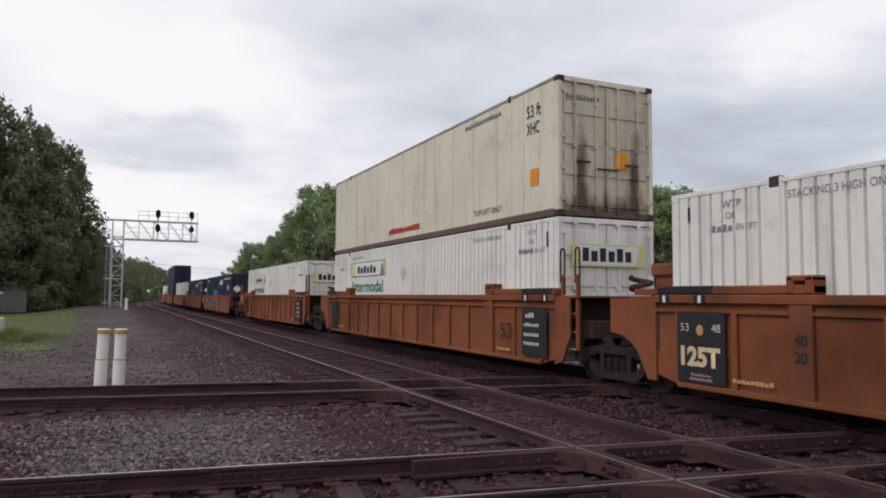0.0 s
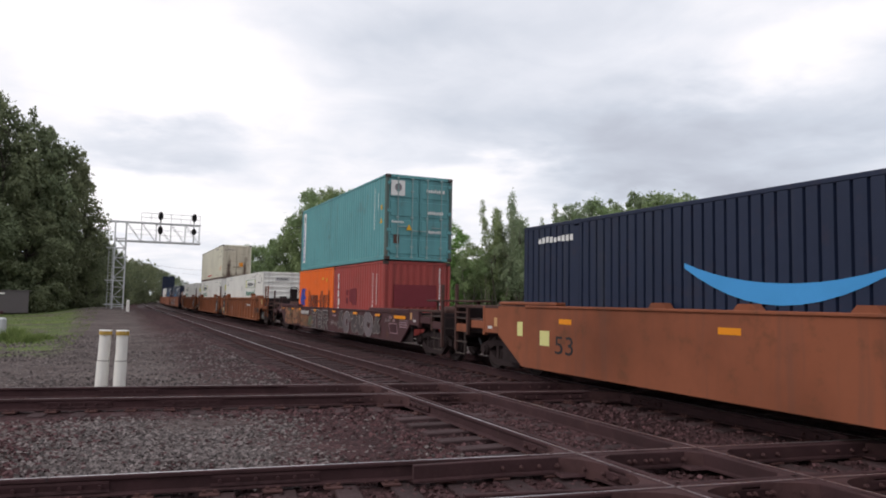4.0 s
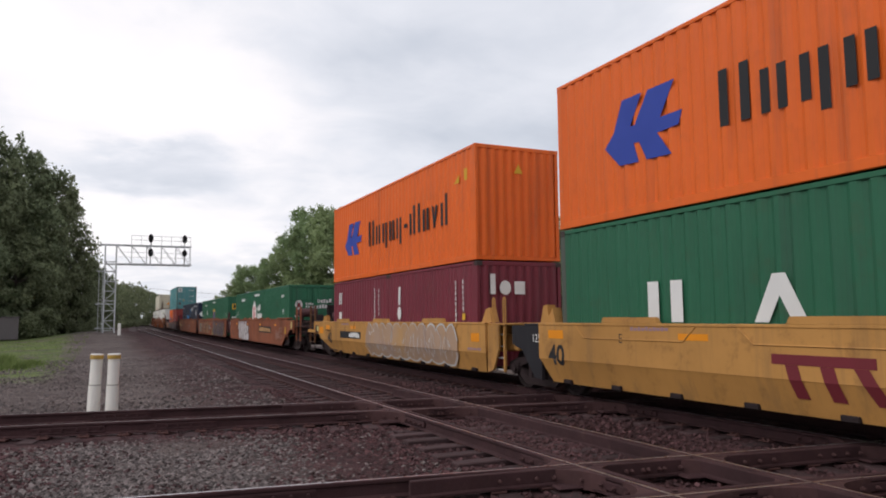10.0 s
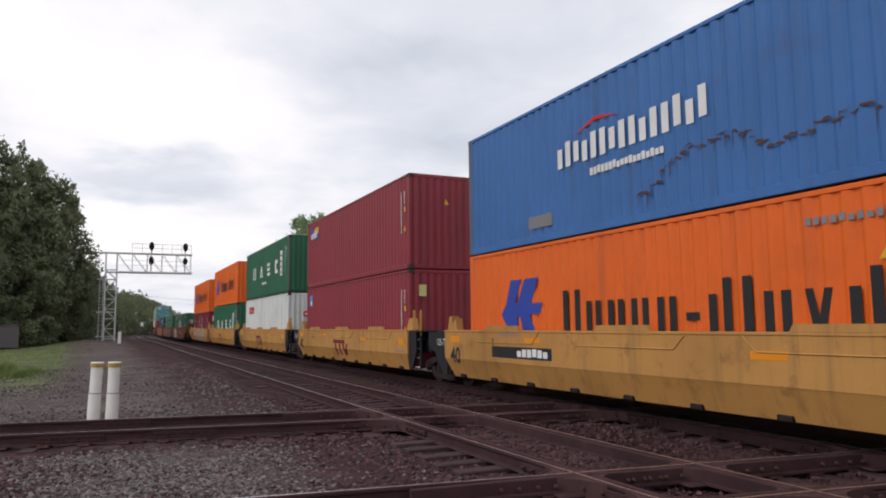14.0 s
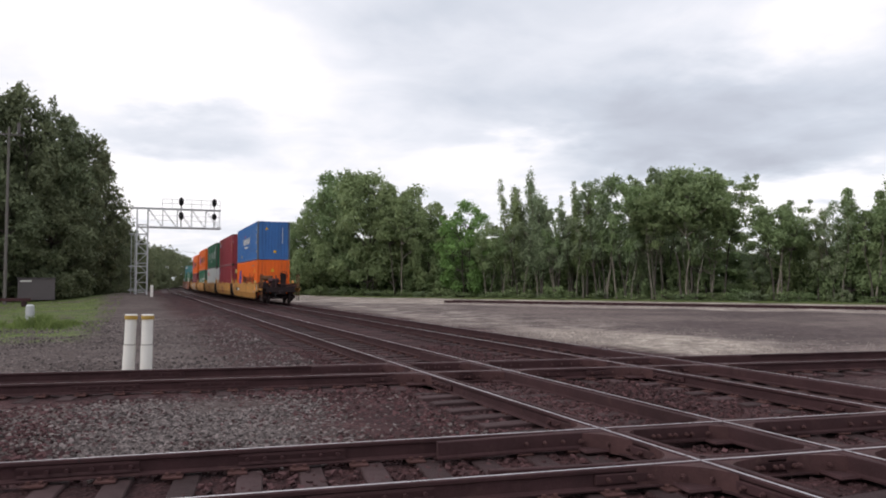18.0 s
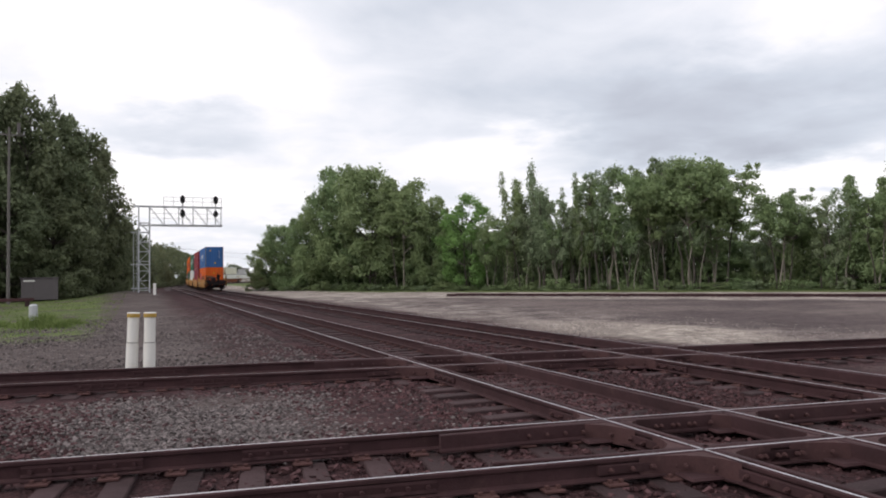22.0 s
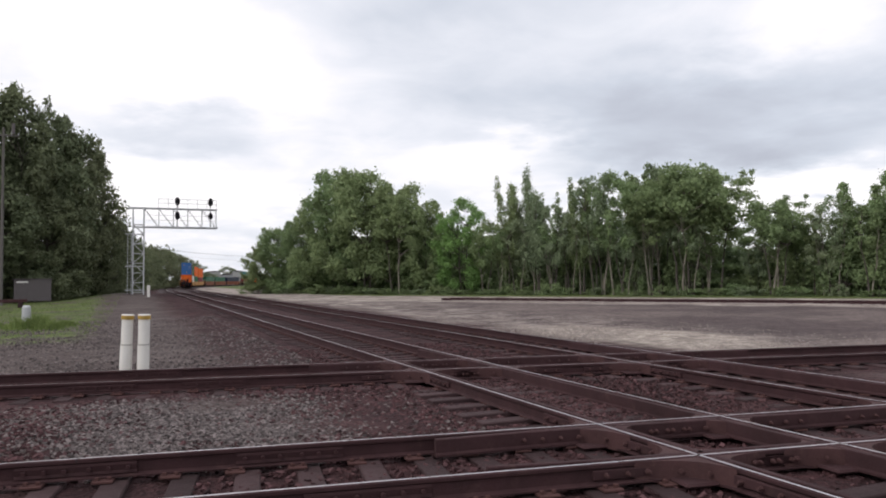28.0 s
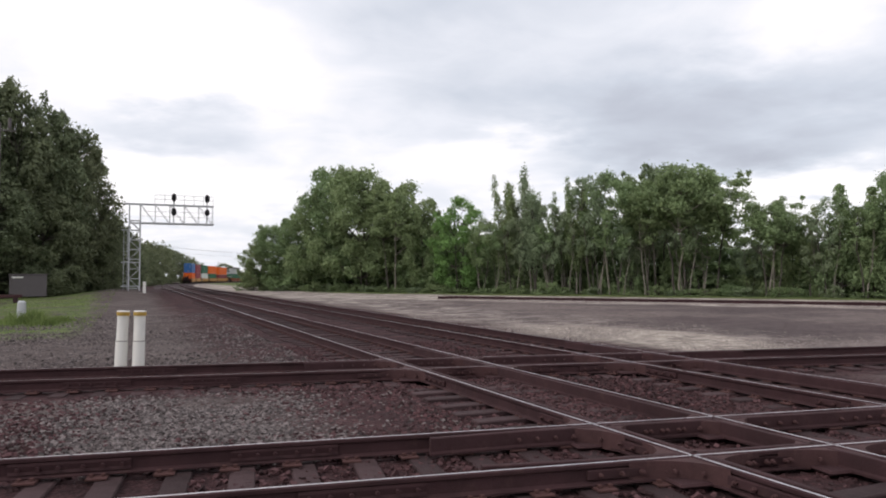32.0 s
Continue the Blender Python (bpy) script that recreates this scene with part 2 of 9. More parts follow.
def leaf_material(name, base, tip):
    mt = bpy.data.materials.new(name)
    mt.use_nodes = True
    nt = mt.node_tree
    N, L = nt.nodes.new, nt.links.new
    bs = nt.nodes["Principled BSDF"]
    geo, tc = N("ShaderNodeNewGeometry"), N("ShaderNodeTexCoord")
    m = N("ShaderNodeMixRGB")
    m.inputs[1].default_value, m.inputs[2].default_value = (*base, 1), (*tip, 1)
    L(ramp_out(N, L, geo.outputs["Random Per Island"], 0.15, 0.85), m.inputs[0])
    n = N("ShaderNodeTexNoise")
    n.inputs["Scale"].default_value = 0.35
    L(tc.outputs["Object"], n.inputs["Vector"])
    hs = N("ShaderNodeHueSaturation")
    L(m.outputs[0], hs.inputs["Color"])
    L(ramp_out(N, L, n.outputs[0], 0.55, 1.4), hs.inputs["Value"])
    hu = N("ShaderNodeObjectInfo")
    L(ramp_out(N, L, hu.outputs["Random"], 0.485, 0.512), hs.inputs["Hue"])
    L(hs.outputs[0], bs.inputs["Base Color"])
    bs.inputs["Roughness"].default_value = 0.6
    bs.inputs["Specular IOR Level"].default_value = 0.12
    tr, mx, out = N("ShaderNodeBsdfTranslucent"), N("ShaderNodeMixShader"), nt.nodes["Material Output"]
    L(hs.outputs[0], tr.inputs[0])
    mx.inputs[0].default_value = 0.38
    L(bs.outputs[0], mx.inputs[1]), L(tr.outputs[0], mx.inputs[2]), L(mx.outputs[0], out.inputs[0])
    return mt

STEEL_RUST = material("rusty_rail_steel", (0.050, 0.0225, 0.0245), 0.85, 0.1, (0.022, 0.0110, 0.012), (30, 0.4), (2.5, 0.6), (60, 0.3), spec=0.25, grime=((0.090, 0.050, 0.045), 0.5, 4.0))
FROG_STEEL = material("brown_crossing_steel", (0.072, 0.0345, 0.0345), 0.85, 0.1, (0.034, 0.0165, 0.017), (30, 0.4), (2.2, 0.6), (50, 0.3), spec=0.25, grime=((0.115, 0.068, 0.060), 0.5, 5.0))
PLATE_RUST = material("rusty_tie_plate", (0.085, 0.041, 0.038), 0.88, 0.1, (0.04, 0.019, 0.018), (30, 0.5), (4, 0.5), (60, 0.3), spec=0.2)
RAIL_HEAD = material("worn_rail_head", (0.52, 0.49, 0.51), 0.30, 0.85, (0.24, 0.20, 0.205), (20, 0.2), (3.0, 0.5), (80, 0.05))
DULL_HEAD = material("dull_rail_head", (0.26, 0.22, 0.22), 0.45, 0.7, (0.15, 0.11, 0.105), (20, 0.2), (2.0, 0.5), (80, 0.05))
TIE_WOOD = material("weathered_tie", (0.052, 0.0300, 0.0315), 0.9, 0.0, (0.022, 0.0125, 0.012), (25, 0.4), (3, 0.5), (35, 0.5), per_object=0.3)
BALLAST_STONE = material("ballast_stone", (0.130, 0.109, 0.106), 0.9, 0, (0.05, 0.040, 0.038), (18, 0.5), (3, 0.4), (50, 0.3), per_island=0.7)
STAINED_STONE = material("stained_ballast_stone", (0.068, 0.0325, 0.0345), 0.92, 0, (0.03, 0.0155, 0.015), (18, 0.5), (3, 0.4), (50, 0.3), per_island=0.6)
WHITE_PVC = material("white_pvc", (0.72, 0.70, 0.655), 0.45, 0, (0.5, 0.49, 0.46), (8, 0.2), (2, 0.3), (30, 0.03), streak=((0.42, 0.39, 0.34), 0.35, 9))
PIPE_JOINT = material("grimy_pipe_joint", (0.30, 0.28, 0.25), 0.7, 0, (0.18, 0.16, 0.14), (10, 0.4), (3, 0.4), (40, 0.1))
YELLOW_BAND = material("ochre_cap", (0.42, 0.27, 0.06), 0.6, 0, (0.2, 0.13, 0.04), (12, 0.3), (6, 0.4), (40, 0.1))
GALV = material("galvanised_steel", (0.46, 0.47, 0.48), 0.55, 0.5, (0.28, 0.28, 0.28), (8, 0.3), (1.5, 0.3), (30, 0.05))
BLACK = material("black_paint", (0.02, 0.02, 0.022), 0.55, 0, (0.012, 0.012, 0.012), (10, 0.3), (2, 0.3), (30, 0.05))
DARK_STEEL = material("sooty_running_gear", (0.026, 0.018, 0.0185), 0.9, 0.0, (0.012, 0.009, 0.01), (14, 0.4), (3, 0.4), (40, 0.2), spec=0.12)
BARK = material("grey_bark", (0.21, 0.185, 0.155), 0.95, 0, (0.06, 0.05, 0.042), (9, 0.5), (1.5, 0.4), (14, 0.7))
DARK_BARK = material("dark_bark", (0.085, 0.072, 0.062), 0.95, 0, (0.034, 0.028, 0.024), (9, 0.5), (1.5, 0.4), (14, 0.7))
POLE_WOOD = material("grey_pole_wood", (0.13, 0.12, 0.112), 0.9, 0, (0.1, 0.09, 0.085), (9, 0.4), (1, 0.4), (20, 0.4))
SHED_GREY = material("grey_shed_paint", (0.12, 0.105, 0.108), 0.7, 0.1, (0.1, 0.09, 0.09), (6, 0.2), (0.8, 0.4), (20, 0.05))
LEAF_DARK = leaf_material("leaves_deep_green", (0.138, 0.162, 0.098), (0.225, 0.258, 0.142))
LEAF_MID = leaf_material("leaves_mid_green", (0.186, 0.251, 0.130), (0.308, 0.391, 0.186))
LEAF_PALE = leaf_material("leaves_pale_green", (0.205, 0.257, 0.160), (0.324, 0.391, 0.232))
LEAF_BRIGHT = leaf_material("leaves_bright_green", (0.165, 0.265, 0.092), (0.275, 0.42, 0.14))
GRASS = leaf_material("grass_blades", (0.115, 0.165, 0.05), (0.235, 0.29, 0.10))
STRAP = material("black_webbing", (0.009, 0.009, 0.010), 0.85, 0, (0.005, 0.005, 0.005), (200, 0.4), (20, 0.3), (900, 0.04), spec=0.1)


def ground_material():
    """Crushed stone of several sorts: grey, rust-stained along the tracks, pale on the yard, grass at the wood's edge."""
    mt = bpy.data.materials.new("crushed_stone_ground")
    mt.use_nodes = True
    nt = mt.node_tree
    N, L = nt.nodes.new, nt.links.new
    bs = nt.nodes["Principled BSDF"]
    tc = N("ShaderNodeTexCoord")
    sep = N("ShaderNodeSeparateXYZ")
    L(tc.outputs["Object"], sep.inputs[0])
    X, Y = sep.outputs[0], sep.outputs[1]

    def mth(op, a, b=0.0, c=None):
        n = N("ShaderNodeMath")
        n.operation = op
        for k, v in enumerate((a, b) if c is None else (a, b, c)):
            if isinstance(v, (int, float)):
                n.inputs[k].default_value = v
            else:
                L(v, n.inputs[k])
        return n.outputs[0]

    def noi(scale, detail=5, rough=0.6):
        n = N("ShaderNodeTexNoise")
        n.inputs["Scale"].default_value, n.inputs["Detail"].default_value, n.inputs["Roughness"].default_value = scale, detail, rough
        L(tc.outputs["Object"], n.inputs["Vector"])
        return n.outputs[0]

    def rng(v, a, b, lo=0.0, hi=1.0):
        n = N("ShaderNodeMapRange")
        n.interpolation_type = "SMOOTHSTEP"
        for key, val in (("From Min", a), ("From Max", b), ("To Min", lo), ("To Max", hi)):
            n.inputs[key].default_value = val
        L(v, n.inputs["Value"])
        return n.outputs[0]

    def mix(f, a, b):
        n = N("ShaderNodeMixRGB")
        for k, v in enumerate((f, a, b)):
            if isinstance(v, (int, float)):
                n.inputs[k].default_value = v
            elif isinstance(v, tuple):
                n.inputs[k].default_value = (*v, 1)
            else:
                L(v, n.inputs[k])
        return n.outputs[0]

    wob = mth("MULTIPLY", mth("SUBTRACT", noi(0.5, 4), 0.5), 2.4)
    fine = mth("MULTIPLY", mth("SUBTRACT", noi(3.0, 4), 0.5), 1.2)
    vor = N("ShaderNodeTexVoronoi")
    vor.inputs["Scale"].default_value = 22
    L(tc.outputs["Object"], vor.inputs["Vector"])
    stone = rng(noi(0.22, 4), 0.3, 0.7)
    grey = mix(stone, (0.084, 0.065, 0.062), (0.130, 0.106, 0.102))
    pale = mix(rng(noi(0.35, 5), 0.35, 0.65), (0.20, 0.165, 0.152), (0.44, 0.39, 0.35))
    # yard to the right of the double track
    yard = rng(mth("ADD", X, mth("MULTIPLY", wob, 0.5)), 2.6, 3.8)
    tracks_dust = mix(rng(noi(0.09, 3), 0.42, 0.6), (0.098, 0.075, 0.075), (0.158, 0.126, 0.120))
    # a bright strip of fresh stone next to the track, duller farther in the yard
    strip = mth("MULTIPLY", rng(mth("ADD", mth("ADD", X, mth("MULTIPLY", Y, -0.10)), mth("MULTIPLY", wob, 1.3)), 1.5, 12.0, 1.0, 0.0), rng(noi(0.8, 6, 0.7), 0.36, 0.62))
    far_strip = rng(mth("ADD", mth("ADD", mth("MULTIPLY", X, 0.83), mth("MULTIPLY", Y, 0.558)), mth("MULTIPLY", wob, 0.5)), 39.5, 41.0)
    px, py = mth("DIVIDE", mth("SUBTRACT", X, 5.6), 3.2), mth("DIVIDE", mth("SUBTRACT", Y, 14.5), 6.5)
    heap = rng(mth("ADD", mth("ADD", mth("MULTIPLY", px, px), mth("MULTIPLY", py, py)), mth("MULTIPLY", fine, 0.5)), 0.3, 1.3, 1.0, 0.0)
    yard_col = mix(mth("MAXIMUM", strip, far_strip), tracks_dust, pale)
    yard_col = mix(heap, yard_col, mix(rng(noi(2.2, 6, 0.7), 0.35, 0.65), (0.25, 0.212, 0.188), (0.47, 0.415, 0.365)))
    col = mix(yard, grey, yard_col)
    # rust and brake dust along the tracks
    dA = mth("ABSOLUTE", mth("ADD", X, 1.95))
    mA = rng(mth("ADD", dA, mth("ADD", wob, fine)), 4.4, 6.6, 1, 0)
    dB1 = mth("ABSOLUTE", mth("SUBTRACT", mth("ADD", Y, mth("MULTIPLY", X, 0.141)), 0.272))
    mB1 = rng(mth("ADD", dB1, mth("MULTIPLY", fine, 0.8)), 1.2, 2.4, 1, 0)
    dB2 = mth("ABSOLUTE", mth("SUBTRACT", mth("ADD", Y, mth("MULTIPLY", X, 0.182)), 6.8))
    mB2 = rng(mth("ADD", dB2, mth("MULTIPLY", fine, 0.8)), 1.3, 2.3, 1, 0)
    stain = mth("MAXIMUM", mA, mth("MAXIMUM", mB1, mB2))
    brown = mix(rng(noi(1.2, 5), 0.35, 0.65), (0.036, 0.0170, 0.0186), (0.063, 0.0305, 0.0325))
    col = mix(stain, col, brown)
    # grass at the foot of the wood
    left = rng(mth("ADD", mth("ADD", X, mth("MULTIPLY", Y, 0.03)), mth("MULTIPLY", wob, 1.2)), -10.8, -9.6, 1, 0)
    deep = rng(mth("ADD", Y, mth("MULTIPLY", wob, 2.5)), 20.0, 24.0)
    gr = mth("MULTIPLY", mth("MULTIPLY", left, deep), rng(noi(0.25, 4), 0.36, 0.52))
    far_wood = rng(mth("ADD", mth("MULTIPLY", X, 0.83), mth("MULTIPLY", Y, 0.558)), 57.0, 60.0)
    gr = mth("MAXIMUM", gr, mth("MULTIPLY", far_wood, rng(X, 11.0, 17.0)))
    col = mix(gr, col, mix(rng(noi(1.5, 4), 0.3, 0.7), (0.072, 0.102, 0.034), (0.135, 0.172, 0.056)))
    # mottling by heaps of coarser and finer stone
    mot = N("ShaderNodeMixRGB")
    mot.blend_type, mot.inputs[0].default_value = "MULTIPLY", 0.75
    L(col, mot.inputs[1]), L(mix(rng(mth("ADD", mth("MULTIPLY", noi(5.0, 6, 0.75), 0.6), mth("MULTIPLY", noi(1.3, 4, 0.6), 0.4)), 0.38, 0.62), (0.62, 0.61, 0.61), (1.42, 1.40, 1.38)), mot.inputs[2])
    col = mot.outputs[0]
    # single stones
    sv = mix(rng(vor.outputs["Color"], 0.0, 1.0), (0.55, 0.55, 0.55), (1.35, 1.33, 1.3))
    n = N("ShaderNodeMixRGB")
    n.blend_type, n.inputs[0].default_value = "MULTIPLY", 0.8
    L(col, n.inputs[1]), L(sv, n.inputs[2])
    L(n.outputs[0], bs.inputs["Base Color"])
    bs.inputs["Roughness"].default_value, bs.inputs["Specular IOR Level"].default_value = 0.95, 0.2
    b = N("ShaderNodeBump")
    b.inputs["Strength"].default_value, b.inputs["Distance"].default_value = 0.9, 0.035
    L(vor.outputs["Distance"], b.inputs["Height"])
    L(b.outputs[0], bs.inputs["Normal"])
    return mt


GROUND = ground_material()

# ---------------------------------------------------------------- the double track's line
A1X, A2X, GAUGE = -3.935, 0.06, 1.505
B1 = (0.272, -0.141)       # y = c + slope * x, centre lines of the crossing tracks
B2 = (6.80, -0.182)
TRAIN_V = 12.97


def line_table():
    step = 1.0
    s = np.arange(-260.0, 620.0, step)
    u = np.clip((s - 10) / 100, 0, 3.3)
    th = 0.0128 * u - 0.0301 * u ** 2 + 0.02367 * u ** 3
    x = np.concatenate([[0], np.cumsum(np.sin((th[1:] + th[:-1]) / 2) * step)])
    y = np.concatenate([[0], np.cumsum(np.cos((th[1:] + th[:-1]) / 2) * step)])
    k = int(np.searchsorted(s, 0))
    return s, x - x[k], y - y[k], th


LINE = line_table()


def on_line(s, off=0.0):
    """Place and heading at s metres along the double track, off metres to the right of track 2."""
    x, y, th = (float(np.interp(s, LINE[0], c)) for c in LINE[1:])
    return x + off * math.cos(th), y - off * math.sin(th), th


def ground_z(x, y):
    z = -0.34
    bed = max(0.0, min(1.0, (5.2 - abs(x + 1.95)) / 1.2))
    for c, m in (B1, B2):
        d = abs(y - c - m * x)
        bed = max(bed, max(0.0, min(1.0, (2.5 - d) / 1.0)))
    if -12 < x < -3 and 0 < y < 8:
        bed = max(bed, 0.9)
    z += 0.105 * bed
    # low bank under the signal bridge and along the wood
    z += 0.72 * math.exp(-((x + 10.5) / 4.5) ** 2 - ((y - 80) / 20) ** 2)
    # bed of the far siding
    q = (x - 26.5) * 0.83 + (y - 41) * 0.558
    z += 0.03 * max(0.0, min(1.0, (2.6 - abs(q)) / 1.0)) * (1 if y < 75 else 0)
    return z


def build_ground():
    def axis(lo, hi, fine, far):
        a = list(np.arange(lo, hi + 1e-6, fine))
        st, p = fine, hi
        while p < far:
            st *= 1.35
            p += st
            a.append(p)
        st, p = fine, lo
        while p > -far:
            st *= 1.35
            p -= st
            a.insert(0, p)
        return a
    xs, ys = axis(-16, 44, 0.4, 2600), axis(-8, 100, 0.5, 2600)
    g = Geo()
    nx = len(xs)
    for y in ys:
        for x in xs:
            z = ground_z(x, y)
            if abs(x) < 60 and -20 < y < 120:
                z += 0.025 * noise.noise((x * 0.9, y * 0.9, 0)) + 0.05 * noise.noise((x * 0.21, y * 0.21, 3))
            g.v.append((x, y, z))
    for j in range(len(ys) - 1):
        for i in range(nx - 1):
            k = j * nx + i
            g.f.append((k, k + 1, k + nx + 1, k + nx))
    me = bpy.data.meshes.new("ground")
    me.from_pydata(g.v, [], g.f)
    me.materials.append(GROUND)
    me.polygons.foreach_set("use_smooth", [True] * len(me.polygons))
    return tagged(new("ground", me), "crushed grey and rust-stained stone ground with grass by the wood", "ground", kind="structure")


build_ground()

# ---------------------------------------------------------------- tracks
RAIL_PROFILE = [(-0.070, -0.180), (0.070, -0.180), (0.070, -0.168), (0.012, -0.150), (0.009, -0.050), (0.036, -0.036), (0.037, -0.009), (0.028, -0.003), (0.016, 0.0),
                (-0.013, 0.0), (-0.027, -0.003), (-0.037, -0.009), (-0.036, -0.036), (-0.009, -0.050), (-0.012, -0.150), (-0.070, -0.168)]


def sweep(points, profile=RAIL_PROFILE, top=RAIL_HEAD, side=STEEL_RUST, dz=0.0, name="rail"):
    """A rail along (x, y, heading) points; its running surface takes the top material."""
    g = Geo()
    n = len(profile)
    for x, y, th in points:
        for a, z in profile:
            g.v.append((x + a * math.cos(th), y - a * math.sin(th), z + dz))
    for k in range(len(points) - 1):
        for j in range(n):
            g.f.append((k * n + j, k * n + (j + 1) % n, (k + 1) * n + (j + 1) % n, (k + 1) * n + j))
    g.f += [tuple(range(n))[::-1], tuple(range((len(points) - 1) * n, len(points) * n))]
    me = g.mesh(name, side)
    me.materials.append(top)
    for p in me.polygons:
        if abs(p.normal.z) > 0.95 and max(me.vertices[v].co.z for v in p.vertices) > dz - 0.002 and min(me.vertices[v].co.z for v in p.vertices) > dz - 0.002:
            p.material_index = 1
    return me


def b_points(track, off, x0, x1, step=2.0):
    c, m = track
    th = math.pi / 2 - math.atan(m)        # heading of +x along the crossing track
    k = math.sqrt(1 + m * m)
    n = max(2, int((x1 - x0) / step) + 1)
    return [(x, c + m * x + off * k, th) for x in np.linspace(x0, x1, n)]


def tie_mesh(length, w=0.23, h=0.18, name="sleeper"):
    g = Geo().box(-length / 2, -w / 2, -h, length / 2, w / 2, 0, 0.012)
    return g.mesh(name, TIE_WOOD)


TIE_STD, TIE_LONG = tie_mesh(2.6), tie_mesh(2.8)


def plate_mesh():
    g = Geo().box(-0.18, -0.09, 0, 0.18, 0.09, 0.022, 0.005)
    for x in (-0.11, 0.11):
        for y in (-0.05, 0.05):
            g.box(x - 0.018, y - 0.018, 0.02, x + 0.018, y + 0.018, 0.05, 0.004)
    return g.mesh("tie_plate", PLATE_RUST)


PLATE = plate_mesh()


def put(name, me, parent, x, y, z, rz):
    ob = new(name, me)
    ob.parent = parent
    ob.matrix_basis = Matrix.Translation((x, y, z)) @ Matrix.Rotation(rz, 4, "Z")
    return ob


TIE_TOP = -0.202


def build_track_a(name, off, label, head):
    tr = thing(name, label, "railway track", kind="structure")
    for sgn in (-1, 1):
        o = off + sgn * GAUGE / 2
        pts = [on_line(s, o) for s in list(np.arange(-240, 130, 10.0)) + list(np.arange(130, 600, 5.0))]
        part("rail", sweep(pts, top=head), None, tr)
    rest = Geo()
    for k, s in enumerate(np.arange(-12, 130, 0.56)):
        x, y, th = on_line(s, off)
        if -1.2 < y - (B1[0] + B1[1] * x) < 1.2 or -1.2 < y - (B2[0] + B2[1] * x) < 1.2:
            continue
        rz = rnd(-0.015, 0.015)
        if s < 70:
            ob = put("sleeper", TIE_LONG if -1 < s < 5.4 and off < -2 else TIE_STD, tr, x + rnd(-0.05, 0.05) - (0.06 if -1 < s < 5.4 and off < -2 else 0), y, TIE_TOP + (0.03 if -1 < s < 5.4 and off < -2 else 0) + rnd(-0.012, 0.012), rz)
            if s < 26:
                for sgn in (-1, 1):
                    put("tie_plate", PLATE, tr, x + sgn * GAUGE / 2, y, TIE_TOP - 0.002, rz)
        else:
            rest.box(-1.3, -0.115, -0.18, 1.3, 0.115, 0, 0, Matrix.Translation((x, y, TIE_TOP)))
    part("far_sleepers", rest, TIE_WOOD, tr)
    bed = Geo()
    pts = [on_line(s, off) for s in np.arange(118, 600, 6.0)]
    for x, y, th in pts:
        for a, z in ((-3.4, -0.5), (-2.0, -0.21), (2.0, -0.21), (3.4, -0.5)):
            bed.v.append((x + a * math.cos(th), y - a * math.sin(th), z + (0.004 if off < -2 else 0)))
    for k in range(len(pts) - 1):
        for j in range(3):
            bed.f.append((k * 4 + j, k * 4 + j + 1, k * 4 + j + 5, k * 4 + j + 4))
    part("ballast_bed", bed, BED_STONE, tr)
    return tr


def build_track_b(name, track, label, head, x0, x1):
    tr = thing(name, label, "railway track", kind="structure")
    for sgn in (-1, 1):
        part("rail", sweep(b_points(track, sgn * GAUGE / 2, -220, 220, 20), top=head), None, tr)
    c, m = track
    rest = Geo()
    for x in np.arange(-70, 70, 0.56):
        if any(abs(x - a) < 1.0 for a in (A1X, A2X)):
            continue
        y = c + m * x
        rz = math.pi / 2 + math.atan(m) + rnd(-0.02, 0.02)
        if x0 < x < x1:
            put("sleeper", TIE_STD, tr, x, y + rnd(-0.06, 0.06), TIE_TOP + rnd(-0.012, 0.004), rz)
            if -12 < x < 4:
                for sgn in (-1, 1):
                    put("tie_plate", PLATE, tr, x, y + sgn * GAUGE / 2 * 1.01, TIE_TOP - 0.002, rz)
        else:
            rest.box(-1.3, -0.115, -0.18, 1.3, 0.115, 0, 0, Matrix.Translation((x, y, TIE_TOP)) @ Matrix.Rotation(rz, 4, "Z"))
    part("far_sleepers", rest, TIE_WOOD, tr)
    return tr


BED_STONE = material("rusty_ballast", (0.058, 0.041, 0.041), 0.95, 0, (0.03, 0.02, 0.02), (9, 0.5), (0.6, 0.4), (25, 0.5))
track_a1 = build_track_a("track_a1", A1X, "straight main track with worn bright rails on dark ties", RAIL_HEAD)
track_a2 = build_track_a("track_a2", A2X, "second main track with the train on it, rust-brown ballast", RAIL_HEAD)
track_b1 = build_track_b("track_b1", B1, "track crossing both mains at a diamond, bright rail heads", RAIL_HEAD, -16, 12)
track_b2 = build_track_b("track_b2", B2, "second crossing track with duller rusty rails", DULL_HEAD, -20, 14)


